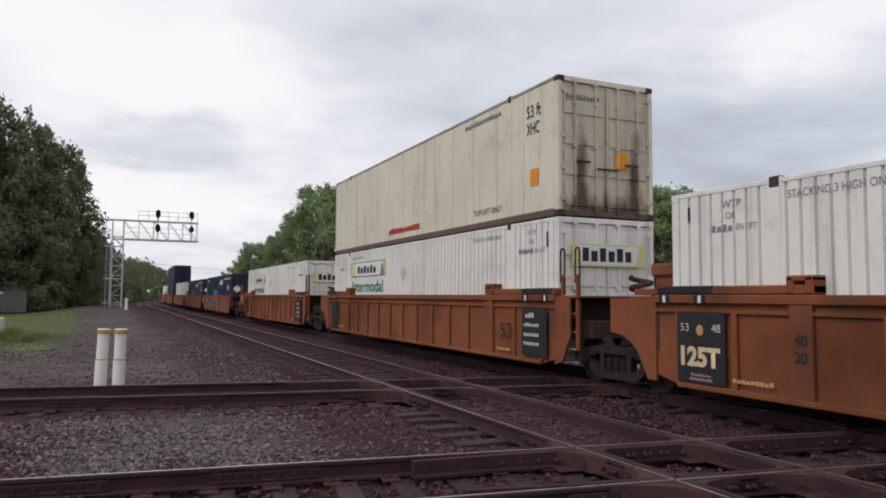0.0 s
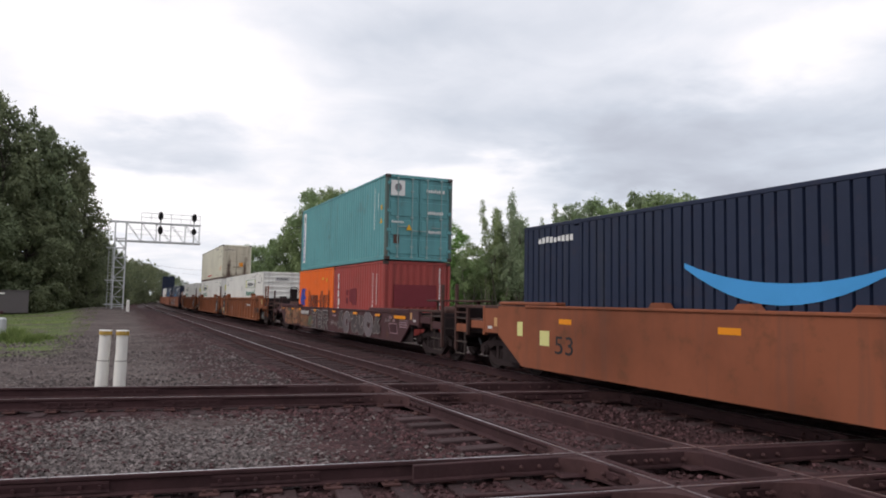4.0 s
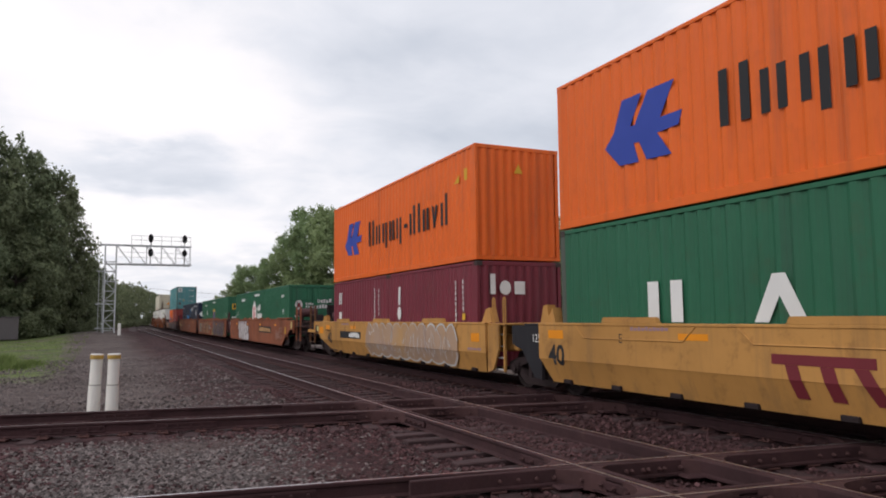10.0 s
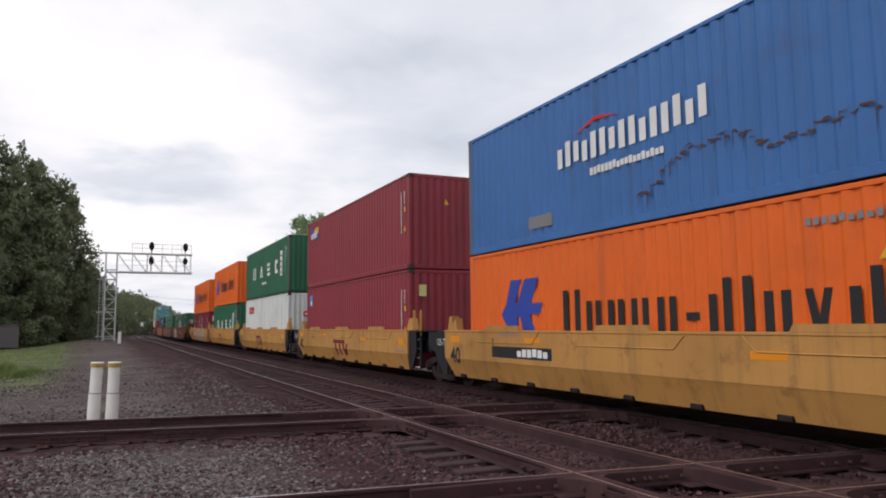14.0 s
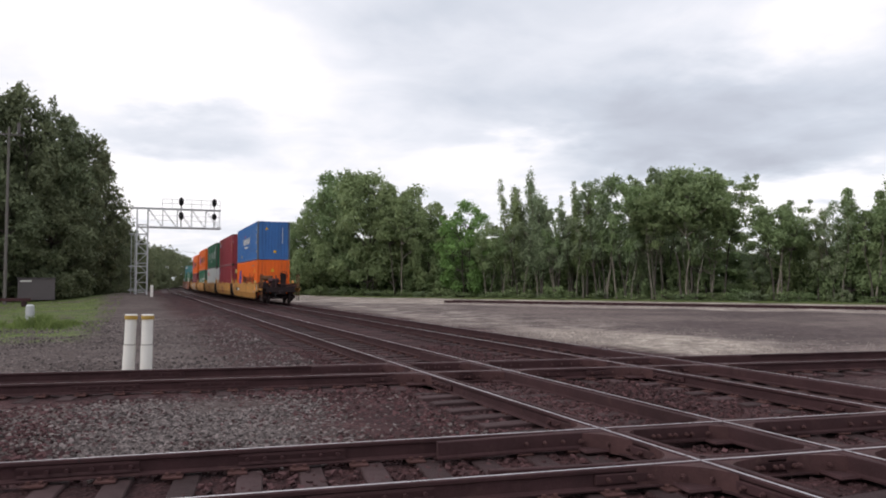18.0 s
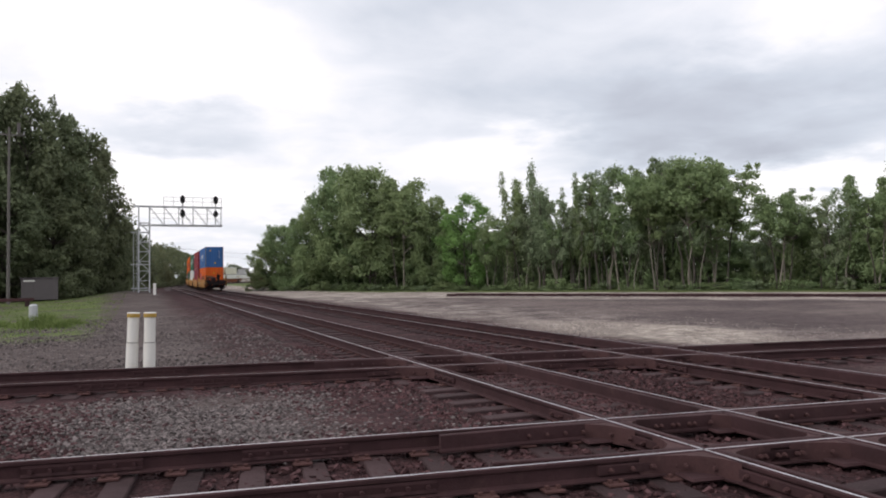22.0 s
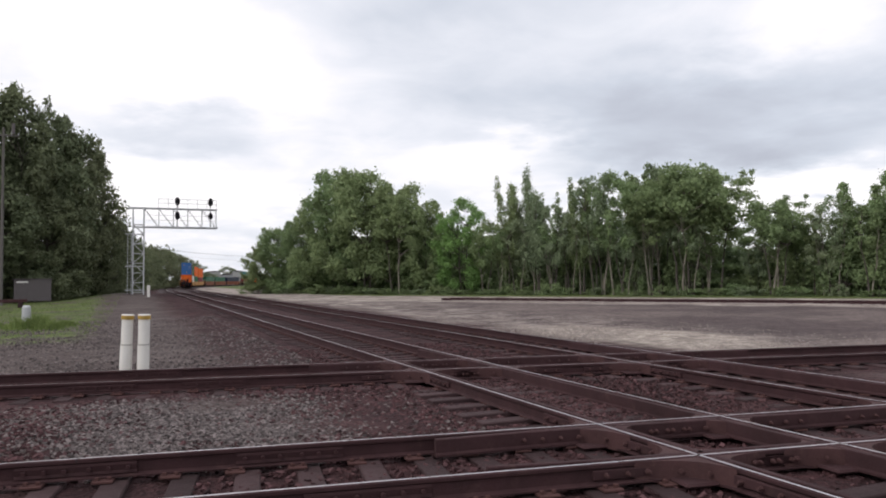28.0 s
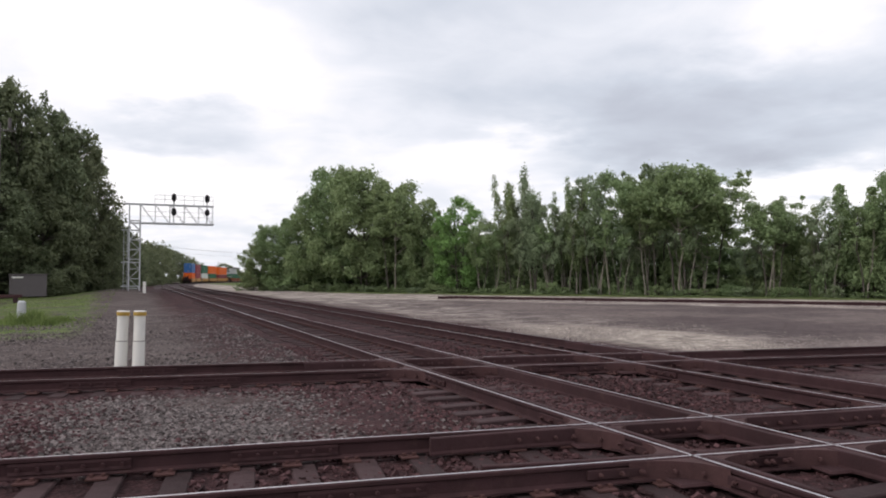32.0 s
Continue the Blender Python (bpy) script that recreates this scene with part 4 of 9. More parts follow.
def end_wall(y, z0, z1, horizontal=False):
    g = Geo()
    if horizontal:
        n = 9
        p = (z1 - z0) / n
        line = [(z0, 0.0)]
        for k in range(n):
            b = z0 + k * p
            line += [(b + 0.03, 0.0), (b + 0.055, -0.035), (b + p * 0.5, -0.035), (b + p * 0.5 + 0.025, 0.0)]
        line.append((z1, 0.0))
        for z, d in line:
            g.v += [(-1.12, y + d, z), (1.12, y + d, z)]
        g.f = [(2 * k, 2 * k + 1, 2 * k + 3, 2 * k + 2) for k in range(len(line) - 1)]
        return g
    c = corrugated(-1.10, 1.10, z0, z1, 0, 1, 0.25, 0.045)
    g.v = [(v[1], y - v[0] * -1 + 0.0, v[2]) for v in c.v]
    g.f = c.f
    return g


def container(u_near, z, length, height, mat, label, sides="corrugated", end="wall", doors_mat=None, group="containers on the train"):
    """A freight container; its origin is the bottom of its trailing end, y runs forward."""
    W = 1.219
    ob = thing("freight_container", label, "container", group)
    low_mat, high_mat = (RUSTED_RAIL, DULL_RAIL) if mat is BEIGE else (mat, mat)
    post_mat = BLUE_POST if mat is BLUE else TEAL_POST if mat is TEAL else GREEN_POST if mat is GREEN and length < 13 else mat
    if mat is GREEN and length < 13:
        low_mat = GREEN_RAIL
    cast_mat = CASTING if length < 13 and mat not in (ORANGE, BLUE) or mat is BEIGE else post_mat
    for x in (-1, 1):
        for y in (0, length):
            yy = (y, y + 0.16) if y == 0 else (y - 0.16, y)
            part("corner_post", Geo().box(min(x * W, x * (W - 0.1)), yy[0], 0.11, max(x * W, x * (W - 0.1)), yy[1], height - 0.11, 0.012), post_mat, ob)
            for zz in (0, height - 0.118):
                part("corner_casting", Geo().box(min(x * (W + .003), x * (W - 0.16)), yy[0] - (0.004 if y == 0 else 0), zz, max(x * (W + .003), x * (W - 0.16)), yy[1] + (0 if y == 0 else 0.004), zz + 0.118, 0.01), cast_mat, ob)
        part("bottom_rail", Geo().box(min(x * W, x * (W - 0.06)), 0.16, 0.0, max(x * W, x * (W - 0.06)), length - 0.16, 0.15, 0.01), low_mat, ob)
        part("top_rail", Geo().box(min(x * W, x * (W - 0.06)), 0.16, height - 0.075, max(x * W, x * (W - 0.06)), length - 0.16, height, 0.01), high_mat, ob)
        if sides == "corrugated":
            g = corrugated(0.16, length - 0.16, 0.15, height - 0.075, x * (W - 0.004), x)
        elif sides == "ribbed":
            g = corrugated(0.16, length - 0.16, 0.15, height - 0.075, x * (W - 0.004), x, 0.222, 0.046, True, 0.76)
        else:
            g = corrugated(0.16, length - 0.16, 0.15, height - 0.075, x * (W - 0.012), x, 1.22, 0.022, True, 0.972)
        part("side_wall", g, mat, ob)
        if length > 13:      # lifting posts at the 40 ft points
            for y in ((length - 12.19) / 2, (length + 12.19) / 2):
                xa, xb = sorted((x * (W + 0.002), x * (W - 0.04)))
                part("lifting_post", Geo().box(xa, y - 0.09, 0.15, xb, y + 0.09, height - 0.075, 0.008).box(xa - 0.0, y - 0.11, height - 0.13, xb, y + 0.11, height + 0.012, 0.008), mat, ob)
                if mat in (WHITE, BEIGE):
                    part("lifting_casting", Geo().box(min(x * (W + 0.004), x * (W - 0.16)), y - 0.09, height - 0.13, max(x * (W + 0.004), x * (W - 0.16)), y + 0.09, height + 0.03, 0.01), CASTING, ob)
    rf = Geo()
    n = int(length / 0.52)
    p = (length - 0.1) / n
    for k in range(n):
        rf.box(-W + 0.06, 0.05 + k * p, height - 0.04, W - 0.06, 0.05 + (k + 1) * p, height - 0.025)
        rf.box(-W + 0.15, 0.05 + k * p + 0.1, height - 0.03, W - 0.15, 0.05 + k * p + p - 0.1, height - 0.008, 0.006)
    part("roof", rf, mat, ob)
    part("floor_frame", Geo().box(-W + 0.06, 0.05, 0.03, W - 0.06, length - 0.05, 0.14), DARK_STEEL, ob)
    part("front_wall", Geo().box(-1.12, length - 0.09, 0.1, 1.12, length - 0.03, height - 0.1), mat, ob)
    for zz in (0.0, height - 0.11):
        part("end_rail", Geo().box(-W + 0.16, 0.0, zz, W - 0.16, 0.1, zz + 0.11, 0.01), low_mat if zz == 0 else mat, ob)
    if end == "wall":
        part("end_wall", end_wall(0.03, 0.11, height - 0.11), mat, ob)
    elif end == "ribbed":
        part("end_wall", end_wall(0.06, 0.11, height - 0.11, True), mat, ob)
    else:
        dm = doors_mat or mat
        for x in (-1, 1):
            xa, xb = sorted((x * 0.012, x * 1.11))
            door = part("door", Geo().box(xa, 0.045, 0.12, xb, 0.085, height - 0.12), dm, ob)
            for k in range(4):
                zz = 0.2 + (height - 0.34) * k / 4
                part("raised_panel", Geo().box(xa + 0.06, 0.02, zz, xb - 0.06, 0.05, zz + (height - 0.34) / 4 - 0.12, 0.014), dm, door)
            for xe in (xa, xb - 0.035):
                part("door_edge", Geo().box(xe, 0.03, 0.12, xe + 0.035, 0.06, height - 0.12, 0.004), dm, door)
            for rx in (0.28, 0.80):
                r = Geo().cyl((x * rx, -0.012, 0.06), (x * rx, -0.012, height - 0.06), 0.019, n=8)
                for zz in (0.1, 0.45, height * 0.5, height - 0.55, height - 0.12):
                    r.box(x * rx - 0.05, -0.03, zz - 0.03, x * rx + 0.05, 0.03, zz + 0.03, 0.006)
                part("lock_rod", r, dm if mat is not TEAL else TEAL_ROD, door)
                h = Geo().box(min(x * rx, x * rx - 0.36 * x), -0.05, 0.98 + (0.13 if rx > 0.5 else 0), max(x * rx, x * rx - 0.36 * x), -0.025, 1.02 + (0.13 if rx > 0.5 else 0), 0.006)
                part("door_handle", h, TEAL_ROD if mat is TEAL else CASTING, door)
            for zz in (0.3, 0.95, 1.6, height - 0.35):
                part("hinge", Geo().box(x * 1.11 - 0.07, -0.006, zz, x * 1.11 + 0.07, 0.04, zz + 0.11, 0.008), dm, ob)
    RIDERS.append((ob, u_near, length, z))
    return ob


# ---- bogies
def bogie_meshes():
    side = Geo()
    top_ = [(-1.25, 0.38), (-1.25, 0.56), (-0.95, 0.66), (-0.45, 0.73), (0.45, 0.73), (0.95, 0.66), (1.25, 0.56), (1.25, 0.38), (1.0, 0.44), (0.45, 0.59), (-0.45, 0.59), (-1.0, 0.44)]
    low_ = [(-1.02, 0.46), (-0.84, 0.50), (-0.44, 0.28), (0.44, 0.28), (0.84, 0.50), (1.02, 0.46), (0.56, 0.14), (-0.56, 0.14)]
    for poly in (top_, low_, [(-0.44, 0.28), (-0.32, 0.28), (-0.32, 0.60), (-0.44, 0.60)], [(0.32, 0.28), (0.44, 0.28), (0.44, 0.60), (0.32, 0.60)]):
        side.prism(poly, lambda a, b, c: (c, a, b), (-0.07, 0.07))
    for k in range(3):        # spring nest
        for j in range(6):
            z_ = 0.29 + 0.036 * j
            side.cyl((-0.01, -0.2 + 0.2 * k, z_), (-0.01, -0.2 + 0.2 * k, z_ + 0.024), 0.082, n=10)
        side.cyl((-0.01, -0.2 + 0.2 * k, 0.28), (-0.01, -0.2 + 0.2 * k, 0.52), 0.06, n=8)
    for y in (-0.9, 0.9):
        side.cyl((-0.14, y, 0.46), (0.14, y, 0.46), 0.14, n=12)
        side.cyl((-0.19, y, 0.46), (-0.14, y, 0.46), 0.10, n=10)
    wheel = Geo()
    prof = [(0.455, -0.07), (0.455, 0.03), (0.49, 0.045), (0.49, 0.07), (0.40, 0.07), (0.36, 0.03), (0.16, 0.01), (0.16, -0.06), (0.36, -0.03), (0.40, -0.07)]
    n, m = 24, len(prof)
    for k in range(n):
        t = 2 * math.pi * k / n
        for r, x in prof:
            wheel.v.append((x, r * math.cos(t), r * math.sin(t)))
        for j in range(m):
            wheel.f.append((k * m + j, k * m + (j + 1) % m, ((k + 1) % n) * m + (j + 1) % m, ((k + 1) % n) * m + j))
    wheel.cyl((-0.09, 0, 0), (0.07, 0, 0), 0.17, n=12)
    for k in range(4):
        a = k * math.pi / 2
        wheel.cyl((-0.07, 0.27 * math.cos(a), 0.27 * math.sin(a)), (-0.02, 0.27 * math.cos(a), 0.27 * math.sin(a)), 0.028, n=6)
    axle = Geo().cyl((-0.75, 0, 0), (0.75, 0, 0), 0.08, n=10)
    bol = Geo().box(-0.95, -0.2, 0.42, 0.95, 0.2, 0.70, 0.04)
    return side.mesh("side_frame", BOGIE_STEEL), wheel.mesh("wheel", WHEEL_STEEL), axle.mesh("axle", DARK_STEEL), bol.mesh("bolster", DARK_STEEL)


BOGIE_STEEL = material("dusty_bogie_casting", (0.032, 0.022, 0.0225), 0.9, 0, (0.024, 0.016, 0.016), (14, 0.4), (3, 0.5), (40, 0.2), spec=0.12)
WHEEL_STEEL = material("sooty_wheel", (0.035, 0.026, 0.026), 0.85, 0.1, (0.016, 0.012, 0.012), (10, 0.3), (3, 0.4), (30, 0.1), spec=0.15)
SIDE_FRAME, WHEEL, AXLE, BOLSTER = bogie_meshes()


WHEELS = []          # wheel, its rest pose, its sense of turning, its car


def bogie(parent, y):
    hub = part("bogie", BOLSTER, None, parent)
    hub.location = (0, y, 0)
    for x in (-1, 1):
        sf = part("side_frame", SIDE_FRAME, None, hub)
        sf.matrix_basis = Matrix.Translation((x * 1.0, 0, 0)) @ Matrix.Rotation(0 if x < 0 else math.pi, 4, "Z")
    for dy in (-0.9, 0.9):
        ax = part("axle", AXLE, None, hub)
        ax.location = (0, dy, 0.46)
        for x in (-1, 1):
            wh = part("wheel", WHEEL, None, hub)
            wh.matrix_basis = Matrix.Translation((x * GAUGE / 2, dy, 0.46)) @ Matrix.Rotation(0 if x < 0 else math.pi, 4, "Z")
            WHEELS.append((wh, wh.matrix_basis.copy(), -x, parent))
    return hub


def side_plate(g, y0, y1, x, sx, z_top, z_bot, cut0, cut1, thick=0.05):
    """The well's side: a plate with its lower ends cut away for the wheels (cut = length and height)."""
    poly = [(y0, z_top), (y0, z_bot + cut0[1]), (y0 + cut0[0], z_bot), (y1 - cut1[0], z_bot), (y1, z_bot + cut1[1]), (y1, z_top)]
    xa, xb = sorted((x, x - sx * thick))
    g.prism(poly, lambda a, b, c: (c, a, b), (xa, xb))


def low_end(ob, way, half, reach, top, mat):
    """The low car's end: the side runs on over the bogie, then an open stepped end with posts, rails and a raised running board."""
    def span(a, b):
        return sorted((way * a, way * b))

    e0, e1 = half + 0.7, reach - 0.08
    for x in (-1, 1):
        xa, xb = sorted((x * 1.455, x * 1.40))
        y0, y1 = span(half, e0)
        part("end_plate", Geo().box(xa, y0, 0.90, xb, y1, top - 0.01, 0.012), mat, ob)
        xc, xd = sorted((x * 1.47, x * 1.36))
        part("end_post", Geo().box(xc, way * e0 - 0.04, 0.84, xd, way * e0 + 0.04, top, 0.012), mat, ob)
        part("placard", Geo().box(min(x * 1.455, x * 1.459), *span(half + 0.06, half + 0.2)[:1], 1.06, max(x * 1.455, x * 1.459), span(half + 0.06, half + 0.2)[1], 1.26), MARK_TAN, ob)
        part("placard", Geo().box(min(x * 1.455, x * 1.459), span(half + 0.3, half + 0.5)[0], 1.00, max(x * 1.455, x * 1.459), span(half + 0.3, half + 0.5)[1], 1.06), MARK_SILVER, ob)
        y0, y1 = span(half, reach)
        part("top_rail", Geo().box(min(x * 1.46, x * 1.38), y0, top - 0.06, max(x * 1.46, x * 1.38), y1, top + 0.015, 0.012), CAR_GEAR, ob)
        y0, y1 = span(e0 + 0.04, e0 + 0.75)
        part("step_beam", Geo().box(min(x * 1.42, x * 1.30), y0, 0.98, max(x * 1.42, x * 1.30), y1, 1.16, 0.012), mat, ob)
        y0, y1 = span(e1 - 0.66, e1 - 0.02)
        part("step_panel", Geo().box(min(x * 1.44, x * 1.40), y0, 0.86, max(x * 1.44, x * 1.40), y1, 1.06, 0.01), mat, ob)
        for yy, z0, z1 in ((e1 - 0.66, 0.80, top), (e1, 0.40, 2.05)):
            part("handrail_post", Geo().box(x * 1.42 - 0.04, way * yy - 0.04, z0, x * 1.42 + 0.04, way * yy + 0.04, z1, 0.01), CAR_GEAR, ob)
        for z in (0.62, 1.20):
            part("rung", Geo().cyl((x * 1.44, way * e1, z), (x * 1.44, way * (e1 - 0.66), z), 0.02, n=6), CASTING, ob)
        part("rung", Geo().cyl((x * 1.44, way * e1, 1.34), (x * 1.44, way * (e1 - 0.66), 1.34), 0.02, n=6), CAR_GEAR, ob)
        y0, y1 = span(e1 - 1.0, e1 + 0.08)
        part("running_board", Geo().box(min(x * 1.46, x * 0.95), y0, 1.60, max(x * 1.46, x * 0.95), y1, 1.645, 0.01), CAR_GEAR, ob)
        part("board_bracket", Geo().box(x * 1.2 - 0.03, way * (e1 - 0.8) - 0.03, top, x * 1.2 + 0.03, way * (e1 - 0.8) + 0.03, 1.60, 0.005), CAR_GEAR, ob)
        part("stirrup_step", Geo().pipe([(x * 1.42, way * e1, 0.45), (x * 1.42, way * e1, 0.32), (x * 1.42, way * (e1 - 0.5), 0.32), (x * 1.42, way * (e1 - 0.5), 0.86)], 0.02), CASTING, ob)
    ym = way * (half + 1.1)
    part("brake_cylinder", Geo().cyl((-0.8, ym, top - 0.04), (-0.1, ym, top - 0.04), 0.15, n=14).cyl((-0.1, ym, top - 0.04), (0.35, ym, top - 0.04), 0.04, n=8), CAR_GEAR, ob, smooth=True)
    part("valve_block", Geo().box(0.35, ym - 0.18, 1.2, 0.75, ym + 0.2, top + 0.06, 0.03), DARK_STEEL, ob)
    part("brake_pipe", Geo().pipe([(-1.2, way * half, 1.22), (-1.15, ym, 1.26), (-0.5, ym + way * 0.5, 1.25), (0.6, way * (reach - 0.1), 1.22)], 0.028), DARK_STEEL, ob)
    part("end_sill", Geo().box(-1.38, way * (reach - 0.05) - 0.05, 0.70, 1.38, way * (reach - 0.05) + 0.05, top - 0.07, 0.015), DARK_STEEL, ob)
    part("uncoupling_rod", Geo().pipe([(-1.38, way * (reach + 0.05), 0.9), (-0.6, way * (reach + 0.08), 0.86), (-0.2, way * (reach + 0.2), 0.98)], 0.018), CASTING, ob)


def yellow_end(ob, way, half, reach, top, X, mat):
    """The yellow car's coupled end: its side goes on over the bogie, then a low step beam and rusty brake gear."""
    at = lambda a, b, c: (c, way * a, b)
    for sx in (-1, 1):
        span = sorted((sx * (X - 0.004), sx * (X - 0.054)))
        low = [(half, 0.75), (half + 0.25, 0.92), (half + 0.6, 1.0)] if way > 0 else [(half, 0.75), (half + 0.1, 0.86), (half + 0.3, 0.90)]
        part("end_plate", Geo().prism(low + [(half + 1.0, low[-1][1]), (half + 1.0, top - 0.01), (half, top - 0.01)], at, span), mat, ob)
        part("end_post", Geo().box(min(sx * (X + 0.012), sx * (X - 0.10)), way * (half + 1.0) - 0.05, low[-1][1] - 0.05, max(sx * (X + 0.012), sx * (X - 0.10)), way * (half + 1.0) + 0.05, top, 0.012), mat, ob)
        part("step_beam", Geo().box(min(sx * 1.40, sx * 1.32), min(way * (half + 1.06), way * (reach + 0.02)), 0.98, max(sx * 1.40, sx * 1.32), max(way * (half + 1.06), way * (reach + 0.02)), 1.10, 0.012), mat, ob)
        part("top_plate", Geo().box(min(sx * (X + 0.012), sx * (X - 0.3)), min(way * (half + 0.0), way * (half + 1.02)), top, max(sx * (X + 0.012), sx * (X - 0.3)), max(way * (half + 0.0), way * (half + 1.02)), top + 0.04, 0.01), CAR_GEAR, ob)
        part("corner_guide", Geo().prism([(-0.80, top), (-0.25, top), (-0.29, top + 0.06), (-0.40, top + 0.20), (-0.47, top + 0.22), (-0.50, top + 0.06), (-0.58, top + 0.06), (-0.70, top + 0.23), (-0.76, top + 0.24)], lambda a, b, c: (c, way * (half + a), b), sorted((sx * (X - 0.02), sx * (X - 0.14)))), mat, ob)
        yp = way * (half + (0.55 if way < 0 else 0.62))
        board = part("placard", Geo().box(min(sx * (X + 0.004), sx * X), yp - 0.21, 1.0, max(sx * (X + 0.004), sx * X), yp + 0.21, 1.30), MARK_WHITE if way < 0 else CAR_GEAR, ob)
        for dy, z, w, h, mt in ((0.09, 1.15, 0.21, 0.12, MARK_BLACK), (0.09, 1.05, 0.21, 0.08, MARK_BLACK), (-0.11, 1.15, 0.15, 0.12, MARK_BLACK), (0.0, 1.015, 0.38, 0.022, MARK_BLACK)) if way < 0 else ((-0.13, 1.06, 0.16, 0.2, MARK_LEMON), (0.13, 1.1, 0.2, 0.14, BLACK)):
            part("placard_field", Geo().box(min(sx * (X + 0.004), sx * (X + 0.008)), yp + dy - w / 2, z, max(sx * (X + 0.004), sx * (X + 0.008)), yp + dy + w / 2, z + h), mt, board)
        part("reflector_strip", Geo().box(min(sx * X, sx * (X + 0.004)), min(way * (half - 0.35), way * (half + 0.2)), 0.98, max(sx * X, sx * (X + 0.004)), max(way * (half - 0.35), way * (half + 0.2)), 1.24), MARK_ORANGE, ob)
        part("grab_iron", Geo().pipe([(sx * (X - 0.02), way * (half - 1.4), 1.12), (sx * (X + 0.06), way * (half - 1.4), 1.12), (sx * (X + 0.06), way * (half - 0.9), 1.12), (sx * (X - 0.02), way * (half - 0.9), 1.12)], 0.016), CAR_GEAR, ob)
    ym = half + 0.75 if way > 0 else half + 1.5
    part("brake_cylinder", Geo().cyl((-0.75, way * ym, 1.66), (0.0, way * ym, 1.66), 0.17, n=14).cyl((0.0, way * ym, 1.66), (0.45, way * ym, 1.66), 0.04, n=8), CAR_PLUM, ob, smooth=True)
    part("cylinder_bracket", Geo().box(-0.62, way * ym - 0.14, 1.18, -0.16, way * ym + 0.14, 1.50, 0.02), CAR_PLUM, ob)
    part("valve_block", Geo().box(-1.12, way * ym - 0.20, 1.18, -0.84, way * ym + 0.18, 1.52, 0.03), DARK_STEEL, ob)
    part("valve_cap", Geo().cyl((-0.98, way * ym, 1.52), (-0.98, way * ym, 1.64), 0.09, 0.07, n=10), CAR_PLUM, ob)
    part("brake_lever", Geo().box(-0.30, way * (ym + 0.36), 1.18, -0.22, way * (ym + 0.36) + 0.06, 2.06, 0.01), CAR_PLUM, ob)
    part("brake_pipe", Geo().pipe([(-1.25, way * (half + 0.2), 1.50), (-1.1, way * (half + 0.6), 1.56), (-0.6, way * (half + 1.2), 1.46), (0.4, way * (reach - 0.4), 1.40), (1.1, way * (reach - 0.2), 1.28)], 0.03), CAR_GEAR, ob)
    part("slack_rod", Geo().cyl((-1.2, way * (half + 1.25), 1.30), (1.2, way * (reach - 0.5), 1.34), 0.026, n=6), CAR_GEAR, ob)
    part("cross_beam", Geo().box(-1.36, min(way * (half + 1.1), way * (half + 1.3)), 1.20, 1.36, max(way * (half + 1.1), way * (half + 1.3)), 1.34, 0.015), CAR_GEAR, ob)


